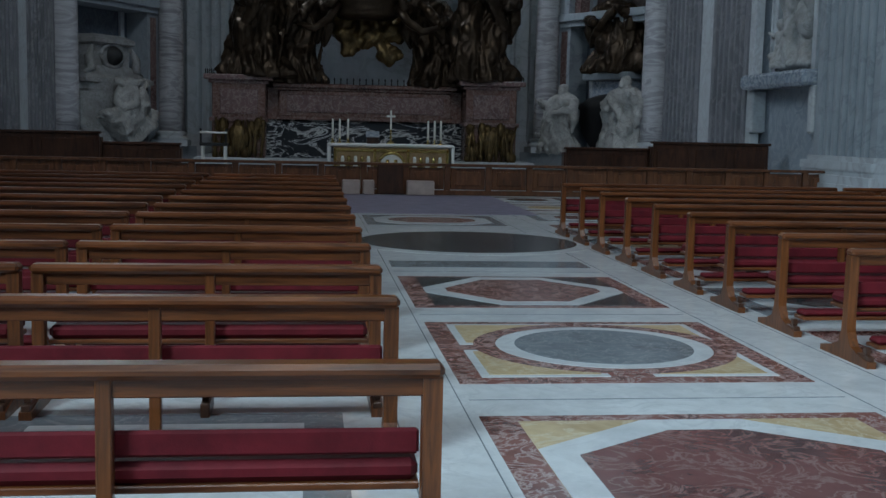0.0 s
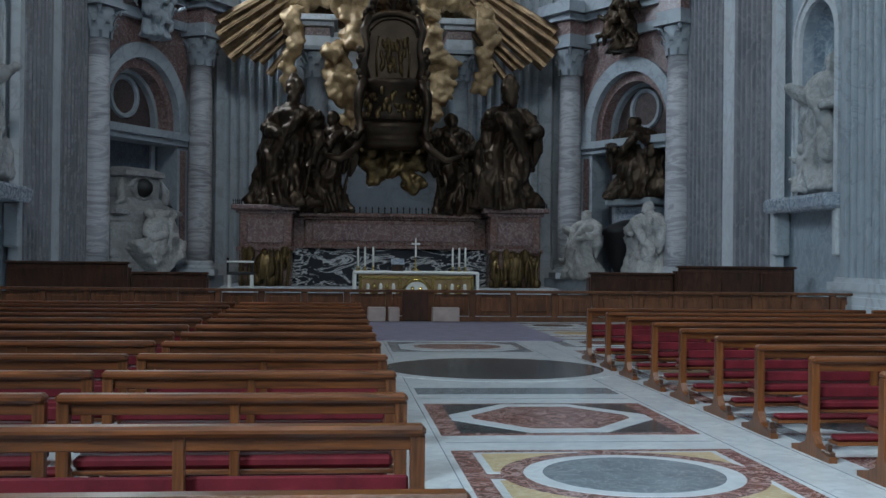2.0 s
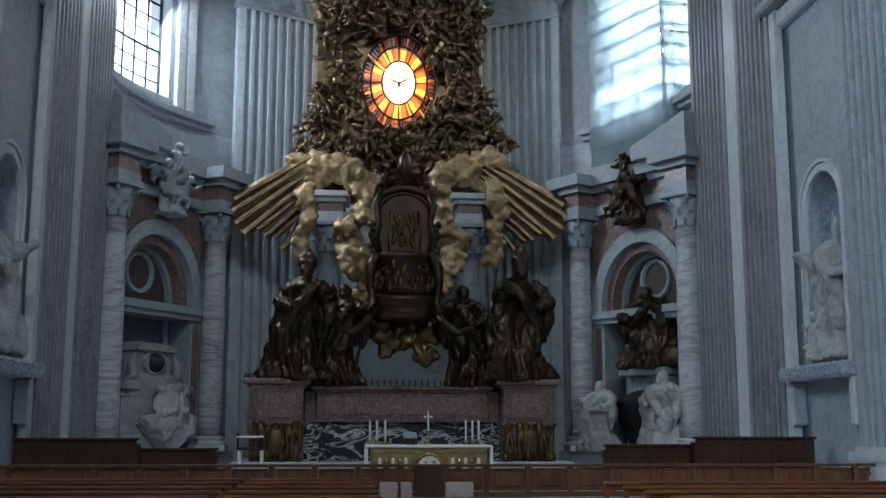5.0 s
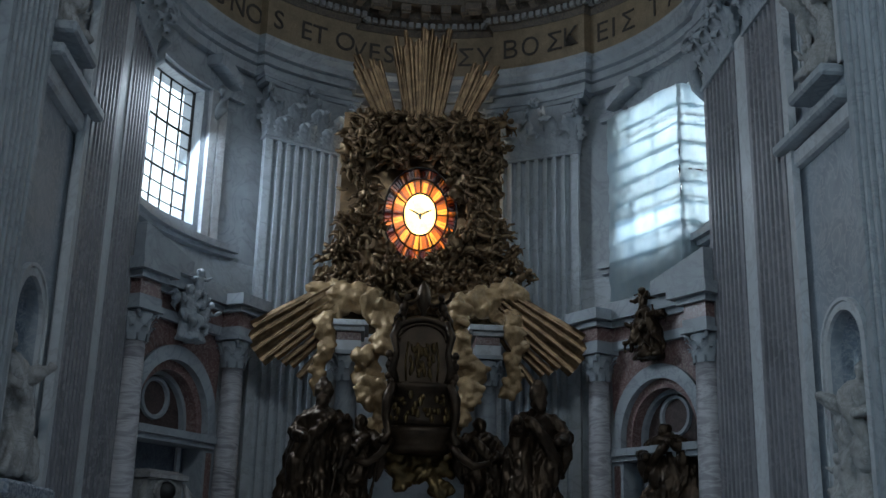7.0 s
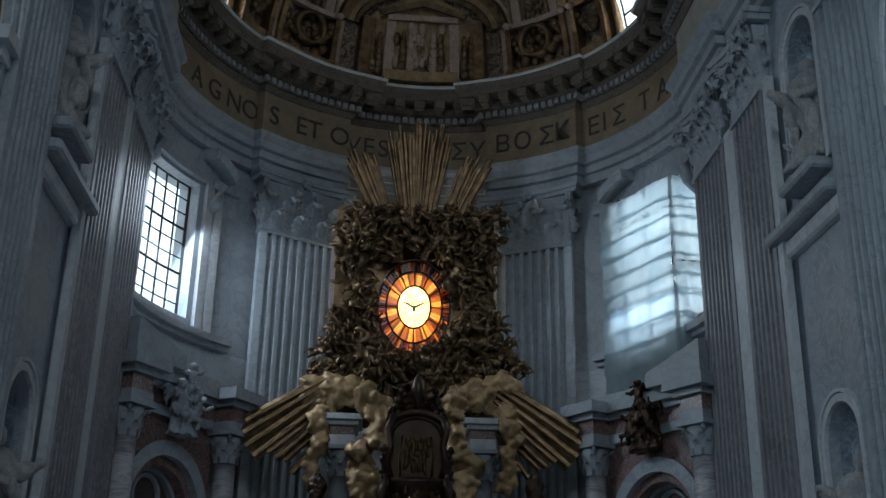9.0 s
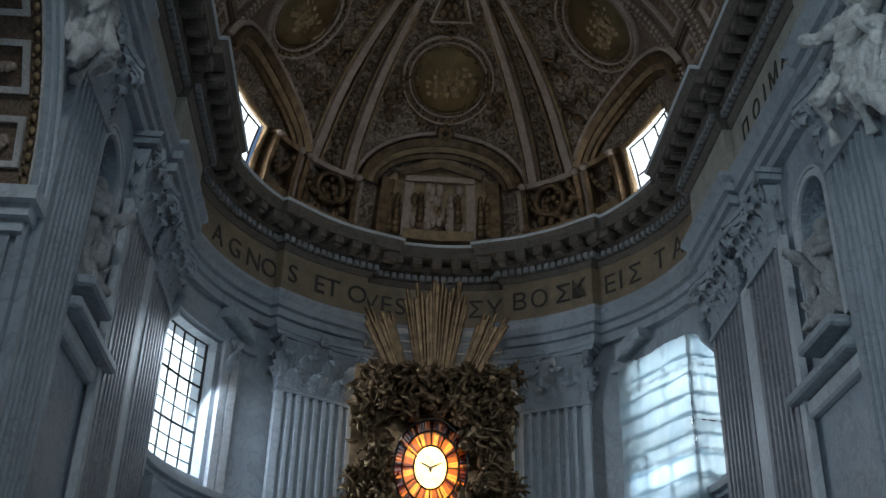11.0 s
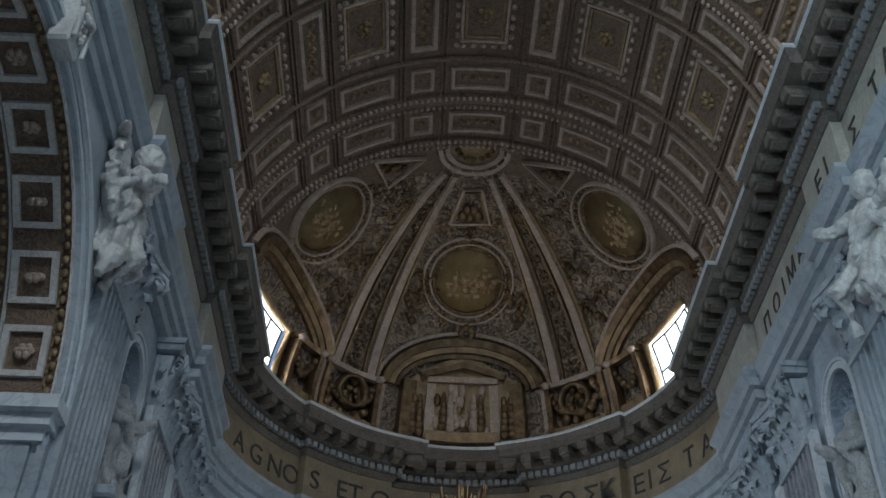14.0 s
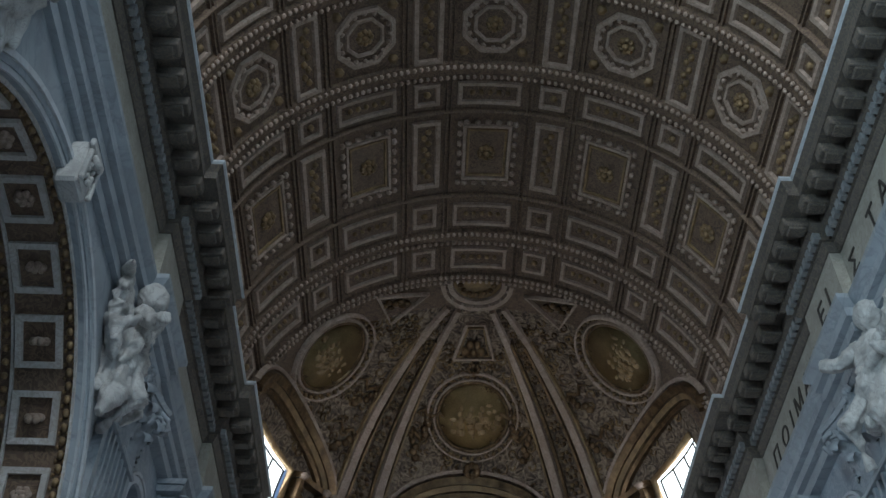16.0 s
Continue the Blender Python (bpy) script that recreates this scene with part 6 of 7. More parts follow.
for k in range(N_S):
    t = 2 * PI * k / N_S
    a, b = oval(0.447, t), oval(0.98, t)
    part("lead_bar", Geo().tube([(a[0], OY - 0.03, a[1]), (b[0], OY - 0.03, b[1])], 0.04, 5), IRON, window)
rng = random.Random(77)
for k in range(72):
    t = 2 * PI * (k + 0.5) / 72
    a, b = oval(0.56 + 0.14 * rng.random(), t), oval(0.97, t)
    part("glazing_ray", Geo().tube([(a[0], OY - 0.02, a[1]), (b[0], OY - 0.02, b[1])], [0.012, 0.03], 4), IRON, window)
g = Geo()
for s in (-1, 1):
    g.loft([[(X0 + s * 0.02, OY - 0.05, GZ - 0.1), (X0 + s * 0.02, OY - 0.09, GZ + 0.02)], [(X0 + s * 0.35, OY - 0.05, GZ + 0.08), (X0 + s * 0.35, OY - 0.09, GZ + 0.2)], [(X0 + s * 0.62, OY - 0.05, GZ + 0.24), (X0 + s * 0.62, OY - 0.09, GZ + 0.29)]], False)
g.ball((X0, OY - 0.07, GZ - 0.12), 0.09, 0.05, 0.2, 8, 5)
part("centre_ornament", g, SLATE, window, "small pale winged ornament")
# tunnel through the wall behind the window
g = Geo()
rings = []
for y in (57.1, 59.6):
    rings.append([(oval(1.0, 2 * PI * i / 40)[0], y, oval(1.0, 2 * PI * i / 40)[1]) for i in range(40)])
g.loft(rings)
part("reveal", g, GREY, window)
setting("backdrop", Geo().add([(X0 - 3, 60.2, GZ - 2.6), (X0 + 3, 60.2, GZ - 2.6), (X0 + 3, 60.2, GZ + 4.6), (X0 - 3, 60.2, GZ + 4.6)], [(0, 1, 2, 3)]), glow("outside_sun_glow", 9.0, (1.0, 0.88, 0.66)), "bright evening sky outside the oval window", "sky")
g = Geo()
n = 48
ov = [(oval(1.0, 2 * PI * i / n)[0], GY + 0.22, oval(1.0, 2 * PI * i / n)[1]) for i in range(n)]
sq = []
for i in range(n):
    t = 2 * PI * i / n
    c, s = math.cos(t), math.sin(t)
    k = min(2.4 / max(1e-6, abs(c)), 3.2 / max(1e-6, abs(s)))
    sq.append((X0 + k * c, GY + 0.22, GZ + k * s))
g.loft([ov, sq])
gl("window_surround", g, GOLD)

# ---------------------------------------------------------------- tomb aedicules in the apse
def aedicule(side):
    c1, c2 = Vector((9.15, 53.85)), Vector((12.75, 47.6))
    d = (c2 - c1).normalized()
    n = Vector((d.y, -d.x))
    if n.x > 0:
        n = -n
    L = (c2 - c1).length

    def P(s, t, z):
        q = c1 + d * s + n * t
        return (X0 + side * q.x, q.y, z)

    def slab(s0, s1, t0, t1, z0, z1):
        g = Geo()
        g.loft([[P(s0, t0, z), P(s1, t0, z), P(s1, t1, z), P(s0, t1, z)] for z in (z0, z1)], True, True)
        return g

    root = thing("tomb_aedicule", "grey marble wall tomb frame with striped columns and arch", "tomb", P(L / 2, -1, 0), "wall tombs in the apse", "structure")
    part("plinth", slab(-1.0, L + 0.6, -1.9, 0.75, 0, 0.8), GREY, root)
    for s in (0, L):
        x, y, z = P(s, 0, 0)
        column(root, x, y, 0.8, 10.95, 12.5, 0.58, COTTA, math.atan2(d.y, d.x * side))
        for z0, z1, o, mt in ((12.5, 12.95, 0.0, GREY), (12.95, 13.65, -0.06, REDMARB), (13.65, 13.95, 0.18, GREY), (13.95, 14.5, 0.5, GREY)):
            part("entablature_block", slab(s - 0.72 - o, s + 0.72 + o, -1.6, 0.72 + o, z0, z1), mt, root)
    for z0, z1, o, mt in ((12.5, 12.95, 0.0, GREY), (12.95, 13.65, -0.06, REDMARB), (13.65, 13.95, 0.18, GREY), (13.95, 14.5, 0.5, GREY)):
        part("entablature", slab(-0.6, L + 0.3, -1.9, -0.3 + o, z0, z1), mt, root)
    part("attic", slab(-0.9, L + 0.3, -2.2, -0.5, 14.5, 15.1), GREY, root)
    # sloping broken pediment over the outer column
    g = Geo()
    g.loft([[P(L * 0.62, t, 14.5), P(L + 0.7, t, 14.5), P(L + 0.7, t, 16.2), P(L * 0.62, t, 15.2)] for t in (-1.6, 0.7)], True, True)
    part("pediment", g, GREY, root)
    # wall behind with jambs, impost and arch
    S0, S1, SC, R = 0.55, L - 0.5, L / 2, 2.55
    # back wall and lunette are coloured dark for the recess shade
    part("back_wall", slab(0.3, L - 0.3, -2.3, -1.75, 0.8, 12.5), TOMB_BLUE_SHADED, root)
    for s0, s1 in ((S0 - 0.3, SC - R), (SC + R, S1 + 0.3)):
        part("jamb", slab(s0, s1, -1.75, -0.55, 0.8, 7.2), GREY, root)
        part("jamb_inlay", slab((s0 + s1) / 2 - 0.2, (s0 + s1) / 2 + 0.2, -0.56, -0.52, 1.6, 6.8), REDMARB, root)
    for z0, z1, o in ((7.0, 7.25, 0.1), (7.25, 7.6, 0.28)):
        part("impost", slab(S0 - 0.35, S1 + 0.3, -1.75, -0.5 + o, z0, z1), GREY, root)
    for k, (r0, r1, t1, mt) in enumerate(((R, R + 0.62, -0.42, GREY), (R - 0.4, R, -0.8, REDMARB), (R - 0.6, R - 0.4, -1.4, GREY))):
        g = Geo()
        ring = []
        for i in range(25):
            a = PI * i / 24
            c, s = math.cos(a), math.sin(a)
            ring.append([P(SC - r0 * c, -1.75, 8.0 + r0 * s * 1.1), P(SC - r0 * c, t1, 8.0 + r0 * s * 1.1), P(SC - r1 * c, t1, 8.0 + r1 * s * 1.1), P(SC - r1 * c, -1.75, 8.0 + r1 * s * 1.1)])
        ring = [[(p[0], p[1], 7.6) for p in ring[0]]] + ring + [[(p[0], p[1], 7.6) for p in ring[-1]]]
        g.loft(ring, True, True)
        part("arch", g, mt, root)
    # spandrels of red marble
    g = Geo()
    n_ = 24
    lo = [P(SC - (R + 0.62) * math.cos(PI * i / n_), -0.6, 8.0 + (R + 0.62) * 1.1 * math.sin(PI * i / n_)) for i in range(n_ + 1)]
    hi = [P(SC - (R + 0.62) * math.cos(PI * i / n_) * 1.05, -0.6, 12.5) for i in range(n_ + 1)]
    g.loft([lo, hi], False)
    part("spandrel", g, REDMARB, root)
    # roundel in the lunette
    g = Geo()
    ring = []
    for i in range(29):
        a = 2 * PI * i / 28
        c, s = math.cos(a), math.sin(a)
        ring.append([P(SC - 0.78 * c, -1.7, 9.1 + 0.78 * s), P(SC - 0.82 * c, -1.55, 9.1 + 0.82 * s), P(SC - 0.98 * c, -1.55, 9.1 + 0.98 * s), P(SC - 1.02 * c, -1.7, 9.1 + 1.02 * s)])
    g.loft(ring)
    part("roundel", g, GREY, root)
    part("lunette", slab(SC - R, SC + R, -1.78, -1.71, 7.6, 10.9), TOMB_SHADED, root)
    part("inner_frame", slab(SC - R + 0.35, SC - R + 0.6, -1.75, -1.6, 0.8, 7.0), PALE, root)
    part("inner_frame", slab(SC + R - 0.6, SC + R - 0.35, -1.75, -1.6, 0.8, 7.0), PALE, root)
    turn = math.degrees(math.atan2(-n.x * side, n.y)) + 180
    face = turn if side > 0 else turn
    return P, SC, L, d, n, face


for side in (-1, 1):
    P, SC, L, d, n, face = aedicule(side)
    turn = math.degrees(math.atan2(n.y, n.x * side)) + 90
    tomb = thing("tomb_sarcophagus", "pale marble sarcophagus with scrolled lid in a wall tomb" if side < 0 else "black marble sarcophagus under a dark bronze seated figure", "sarcophagus", P(SC, -0.5, 0.8))
    sc_m = GREY if side < 0 else IRON
    g = Geo()
    prof = [(1.0, 0.8), (1.05, 1.2), (1.45, 1.7), (1.75, 2.4), (1.7, 2.9), (1.85, 3.0), (1.8, 3.2), (1.2, 3.5), (0.3, 3.75)] if side > 0 else [(2.1, 0.8), (2.1, 1.6), (2.2, 1.7), (2.2, 3.2), (2.4, 3.3), (2.35, 3.6), (1.6, 3.8)]
    rings = []
    for w, z in prof:
        rings.append([P(SC + w * math.cos(2 * PI * i / 20), -0.75 + min(0.85, w * 0.5) * math.sin(2 * PI * i / 20), z) for i in range(20)])
    g.loft(rings, True, True, side > 0)
    part("chest", g, sc_m if side > 0 else STATUE_SHADED, tomb)
    if side < 0:
        g = Geo()
        for rows in (((2.3, 0.75, 3.6), (2.3, 0.75, 3.78), (1.9, 0.6, 3.95), (1.25, 0.5, 4.35)), ((1.2, 0.48, 4.3), (1.2, 0.48, 5.3), (1.35, 0.6, 5.36), (1.35, 0.6, 5.55), (1.0, 0.4, 5.75))):
            g.loft([[P(SC - w, -1.5, z), P(SC - w, -1.5 + 2 * t, z), P(SC + w, -1.5 + 2 * t, z), P(SC + w, -1.5, z)] for w, t, z in rows], True, True)
        g.tube([P(SC + 0.72 * math.cos(2 * PI * k / 24), -0.5, 4.82 + 0.5 * math.sin(2 * PI * k / 24)) for k in range(25)], 0.1, 7)
        for e in (-1, 1):
            g.tube([P(SC + e * 1.25, -0.5, 5.2), P(SC + e * 1.6, -0.45, 4.7), P(SC + e * 1.5, -0.4, 4.2), P(SC + e * 1.9, -0.4, 4.0)], [0.1, 0.2, 0.22, 0.1], 8)
        part("scroll_lid", g, STATUE_SHADED, tomb)
        # dark solid drawn for the shade inside the lid's oval hole
        part("dark_oval", Geo().ball(P(SC, -0.58, 4.82), 0.55, 0.3, 0.46, 16, 10), IRON, tomb)
        part("rear_block", Geo().box(*sorted((P(SC, -1.6, 0)[0] - 1.0, P(SC, -1.6, 0)[0] + 1.0)), P(SC, -1.6, 0)[1] - 0.6, P(SC, -1.6, 0)[1] + 0.6, 0.8, 4.2, 0.1), GREY, tomb)
        for s, sd, r in ((-1, 41, 42), (1, 42, -42)):
            p = P(SC + s * 1.0, 0.5, 0.9)
            g = place(figure(sd, False, False, 1.3, 0.05 * s, -s), p, 3.0, turn, 0, 0)
            m = Matrix.Translation(p) @ Matrix.Rotation(radians(turn), 4, "Z") @ Matrix.Rotation(radians(r * -1), 4, "Y") @ Matrix.Rotation(radians(-turn), 4, "Z") @ Matrix.Translation(-Vector(p))
            h = Geo()
            h.merge(g, m)
            low = min(v[2] for v in h.v)
            h.v = [(v[0], v[1], v[2] - low + 0.82) for v in h.v]
            tagged(part("marble_statue", fused("marble_statue", h, STATUE, 0.05, 0.07, 2.4), None), "pale marble robed statue reclining on a wall tomb", "statue", "marble statues on the tombs")
    else:
        part("pedestal_slab", Geo().merge(Geo().box(-1.5, 1.5, -0.9, 0.9, 4.35, 4.7, 0.06), Matrix.Translation(P(SC + 0.4, -0.9, 0)) @ Matrix.Rotation(radians(turn), 4, "Z")), GREY, tomb)
        part("rear_block", Geo().merge(Geo().box(-1.3, 1.3, -0.7, 0.7, 0.8, 4.35, 0.06), Matrix.Translation(P(SC + 0.4, -1.2, 0)) @ Matrix.Rotation(radians(turn), 4, "Z")), SLATE, tomb)
        g = place(figure(51, False, False, 1.45, 0.0, 1), P(SC + 0.4, -0.8, 4.7), 4.0, turn, 0, 0, 1.15)
        tagged(part("bronze_statue", fused("bronze_statue", g, BRONZE, 0.05, 0.08, 1.9), None), "dark bronze enthroned statue above a black sarcophagus", "statue")
        for s, sd, dz in ((-1, 43, 0), (1, 44, 0.3)):
            g = place(figure(sd, False, False, 1.25, -0.06 * s, s), P(SC + s * 2.2, 0.35, 0.82), 3.4 + dz, turn, 0, 0, 1.1)
            g.merge(place(putto(70 + sd, False), P(SC + s * 2.6, 0.8, 1.6), 1.3, turn), Matrix.Identity(4))
            tagged(part("marble_statue", fused("marble_statue", g, STATUE, 0.05, 0.07, 2.4), None), "pale marble robed statue standing beside a black sarcophagus", "statue", "marble statues on the tombs")
    # figures on the entablature above the arch
    g = Geo()
    for k, (s, z, sz, r) in enumerate(((-0.55, 12.9, 1.5, 25), (0.5, 13.2, 1.7, -20), (0.0, 14.3, 1.4, 0))):
        g.merge(place(putto(80 + k, True), P(SC + s, 0.35, z), sz, turn, 0, r), Matrix.Identity(4))
    g.merge(place(figure(61, False, True, 1.2), P(SC, 0.0, 11.7), 2.7, turn, 0, 0), Matrix.Identity(4))
    tagged(part("keystone_statue", fused("keystone_statue", g, GREY if side < 0 else BRONZE, 0.05, 0.08, 2.4), None), "carved winged figures over the arch of a wall tomb" if side < 0 else "dark carved figures with cloth over a wall tomb arch", "statue")

# ---------------------------------------------------------------- statues in the niches and on the arches
for side in (-1, 1):
    yc = 34.9
    for z, h, sd in ((4.0, 5.2, 71), (19.05, 5.2, 73)):
        g = place(figure(sd + side, False, False, 1.05, 0.04 * side, -side), (sx(side, 13.85), yc, z + 0.2), h * 0.9, -70 * side, 0, 0)
        pl = Geo().box(sx(side, 14.2) - 0.7, sx(side, 14.2) + 0.5, yc - 0.8, yc + 0.8, z, z + 0.25, 0.05)
        g.merge(pl, Matrix.Identity(4))
        g.merge(place(putto(sd + 5, False), (sx(side, 13.3), yc + 0.75, z + 1.0), 1.4, -90 * side), Matrix.Identity(4))
        tagged(part("niche_statue", fused("niche_statue", g, STATUE_SHADED, 0.05, 0.075, 2.1), None), "pale marble robed statue standing in a wall niche", "statue", "statues in the niches")
    for ys, r, sd in ((27.6, -25, 91), (13.2, 25, 92)):
        far = ys > 20
        g = place(putto(sd, True), (sx(side, 12.75), ys + (0.5 if far else -0.5), 26.6), 4.3, -90 * side + 20, 0, (18 if far else -18) * side)
        h = place(figure(sd, False, False, 1.5, 0.0, side), (sx(side, 13.0), ys + (0.7 if far else -0.7), 24.4), 3.4, -90 * side, 0, (24 if far else -24) * side, 1.2)
        g.merge(h, Matrix.Identity(4))
        g.tube([(sx(side, 13.2), ys + 1.2, 24.2), (sx(side, 12.9), ys + 0.6, 25.0), (sx(side, 12.6), ys - 0.4, 23.9), (sx(side, 12.8), ys - 0.7, 22.9)], [0.5, 0.55, 0.4, 0.12], 9)
        tagged(part("spandrel_statue", fused("spandrel_statue", g, STATUE, 0.05, 0.085, 1.9), None), "white stucco winged figure seated over the side arch", "statue", "figures over the side arches")
    g = Geo().box(*sorted((sx(side, 13.5), sx(side, 12.75))), AY - 0.5, AY + 0.5, AZ + AR - 0.5, AZ + AR + 1.3, 0.1)
    ua, ub = sorted((sx(side, 12.76), sx(side, 12.6)))
    g.box(ua, ub, AY - 0.62, AY + 0.62, AZ + AR + 0.95, AZ + AR + 1.3, 0.05)
    g.box(ua, ub, AY - 0.52, AY - 0.36, AZ + AR - 0.4, AZ + AR + 0.9, 0.04).box(ua, ub, AY + 0.36, AY + 0.52, AZ + AR - 0.4, AZ + AR + 0.9, 0.04)
    for k in range(8):
        q = 2 * PI * k / 8
        g.ball((sx(side, 12.7), AY + 0.2 * math.cos(q), AZ + AR + 0.3 + 0.36 * math.sin(q)), 0.1, 0.1, 0.13, 6, 4)
    g.tube([(sx(side, 12.62), AY - 0.3, AZ + AR + 0.8), (sx(side, 12.55), AY, AZ + AR + 0.65), (sx(side, 12.62), AY + 0.3, AZ + AR + 0.8)], [0.1, 0.16, 0.1], 7)
    setting("keystone", g, STATUE, "carved white keystone of the side arch", "keystone")

# ---------------------------------------------------------------- apse windows
def bars_window(side, cover):
    root = thing("window_1" if side < 0 else "window_2", "tall arched apse window with dark glazing bars", "window", (*on_arc(side * 68, 14.2), WZ0), kind="structure")
    cols, rows = 6, 9
    RW = 14.6
    for i in range(cols):
        for j in range(rows):
            a0, a1 = side * (W0 + (W1 - W0) * (i + 0.05) / cols), side * (W0 + (W1 - W0) * (i + 0.95) / cols)
            z0, z1 = WZ0 + (WZ1 - WZ0) * (j + 0.03) / rows, WZ0 + (WZ1 - WZ0) * (j + 0.97) / rows
            p, q = on_arc(a0, RW), on_arc(a1, RW)
            g = Geo().add([(*p, z0), (*q, z0), (*q, z1), (*p, z1)], [(0, 1, 2, 3)])
            o = part("pane", g, GLASS, root)
            o.visible_shadow = False
    for i in range(cols + 1):
        x, y = on_arc(side * (W0 + (W1 - W0) * i / cols), RW)
        r = 0.075 if i in (0, cols) else 0.045
        part("glazing_bar", Geo().box(x - r, x + r, y - r, y + r, WZ0, WZ1), IRON, root)
    for j in range(rows + 1):
        z = WZ0 + (WZ1 - WZ0) * j / rows
        g = Geo()
        g.tube([(*on_arc(side * (W0 + (W1 - W0) * k / 8), RW), z) for k in range(9)], 0.07 if j % 3 == 0 else 0.04, 5)
        part("glazing_bar", g, IRON, root)
    # frame, sill and pediment
    for a in (W0 - 2.6, W0 - 5.4):
        p = on_arc(side * a, 13.7)
        g = Geo()
        g.loft([[(*on_arc(side * (a - 1.1), r), z) for r in (13.9, 13.65)] + [(*on_arc(side * (a + 1.1), r), z) for r in (13.65, 13.9)] for z in (WZ0 - 0.4, WZ1 + 0.2)], True, True)
        part("window_frame", g, PALE, root)
    for z0, z1, o in ((17.0, 17.25, 0.45), (17.25, 17.6, 0.75), (WZ1 + 0.2, WZ1 + 0.6, 0.3)):
        g = apse_block(min(side * 46, side * 88), max(side * 46, side * 88), z0, z1, 13.9 - o, 14.0)
        part("window_sill", g, GREY, root)
    for a0, a1 in ((50, 57.5), (77, 84)):
        g = Geo()
        ring = []
        for k in range(7):
            q = k / 6
            a = a0 + (a1 - a0) * q
            zz = WZ1 + 0.6 + 0.9 * math.sin(q * PI / 2 if a0 < 60 else (1 - q) * PI / 2)
            ring.append([(*on_arc(side * a, 13.9), zz), (*on_arc(side * a, 12.9), zz - 0.1), (*on_arc(side * a, 12.8), zz + 0.45), (*on_arc(side * a, 13.9), zz + 0.6)])
        g.loft(ring, True, True)
        part("pediment_piece", g, GREY, root)
    for a in (54, 80):
        g = Geo()
        x, y = on_arc(side * a, 13.5)
        g.tube([(*on_arc(side * a, 13.8), 24.3), (*on_arc(side * a, 13.3), 24.9), (*on_arc(side * a, 13.1), 25.6), (*on_arc(side * a, 13.5), 26.0)], [0.2, 0.32, 0.34, 0.2], 8)
        part("bracket", g, GREY, root)
    return root


bars_window(-1, False)
bars_window(1, True)

# sheeted scaffold in front of one window
def sheet_build(nt, bsdf):
    d = nt.nodes.new("ShaderNodeBsdfDiffuse")
    t = nt.nodes.new("ShaderNodeBsdfTranslucent")
    tr = nt.nodes.new("ShaderNodeBsdfTransparent")
    n = noise_tex(nt, coords(nt, (1, 1, 0.5)), 0.9, 5, 0.6)
    c = ramp(nt, n, [(0.3, (0.36, 0.46, 0.53)), (0.7, (0.50, 0.58, 0.60))])
    nt.links.new(c, d.inputs[0])
    nt.links.new(c, t.inputs[0])
    a = nt.nodes.new("ShaderNodeMixShader")
    a.inputs[0].default_value = 0.7
    nt.links.new(d.outputs[0], a.inputs[1])
    nt.links.new(t.outputs[0], a.inputs[2])
    b = nt.nodes.new("ShaderNodeMixShader")
    b.inputs[0].default_value = 0.03
    nt.links.new(a.outputs[0], b.inputs[1])
    nt.links.new(tr.outputs[0], b.inputs[2])
    nt.links.new(b.outputs[0], nt.nodes["Material Output"].inputs[0])


SHEET = material("translucent_sheet", sheet_build)
scaf = thing("scaffold", "scaffold wrapped in pale translucent plastic sheets before a window", "scaffold", (X0 + 11, 52, 15.1))
PA, PB, PC, PD = Vector((9.95, 54.3)), Vector((12.35, 49.2)), Vector((14.2, 49.5)), Vector((11.4, 55.2))
rng = random.Random(9)
for a, b, nm in ((PA, PB, 0), (PB, PC, 1)):
    m = 24
    for lev in range(10):
        z0, z1 = 15.1 + 1.02 * lev, 15.1 + 1.02 * (lev + 1) + 0.2
        g = Geo()
        rows_ = []
        for j in range(5):
            z = z0 + (z1 - z0) * j / 4
            row = []
            for i in range(m + 1):
                p = a.lerp(b, i / m)
                w = 0.05 * math.sin(i * 0.9 + lev) * math.sin(PI * j / 4) + 0.03 * math.sin(i * 2.3 + j * 1.7)
                row.append((X0 + p.x - w - 0.04 * (lev % 2), p.y - w * 0.5, z + 0.05 * math.sin(i * 0.5 + lev * 2)))
            rows_.append(row)
        g.loft(rows_, False, False, True)
        part("plastic_sheet", g, SHEET, scaf)
for p in [PA.lerp(PB, k / 3) for k in range(4)] + [PC, PD]:
    q = Vector((p.x + 0.12, p.y + 0.1))
    part("scaffold_pole", Geo().lathe(X0 + q.x, q.y, [(0.05, 15.1), (0.05, 25.5)], 8), IRON, scaf)
for lev in range(8):
    z = 15.2 + 1.45 * lev
    for a, b in ((PA, PB), (PB, PC)):
        part("ledger", Geo().tube([(X0 + a.x + 0.15, a.y + 0.12, z), (X0 + b.x + 0.15, b.y + 0.12, z)], 0.05, 6), IRON, scaf)
    g = Geo()
    g.loft([[(X0 + p.x, p.y, zz) for p in (PA.lerp(PD, 0.2), PB.lerp(PC, 0.25), PC, PD)] for zz in (z - 0.06, z)], True, True)
    if lev in (1, 4):
        part("deck", g, WOOD_DARK, scaf)

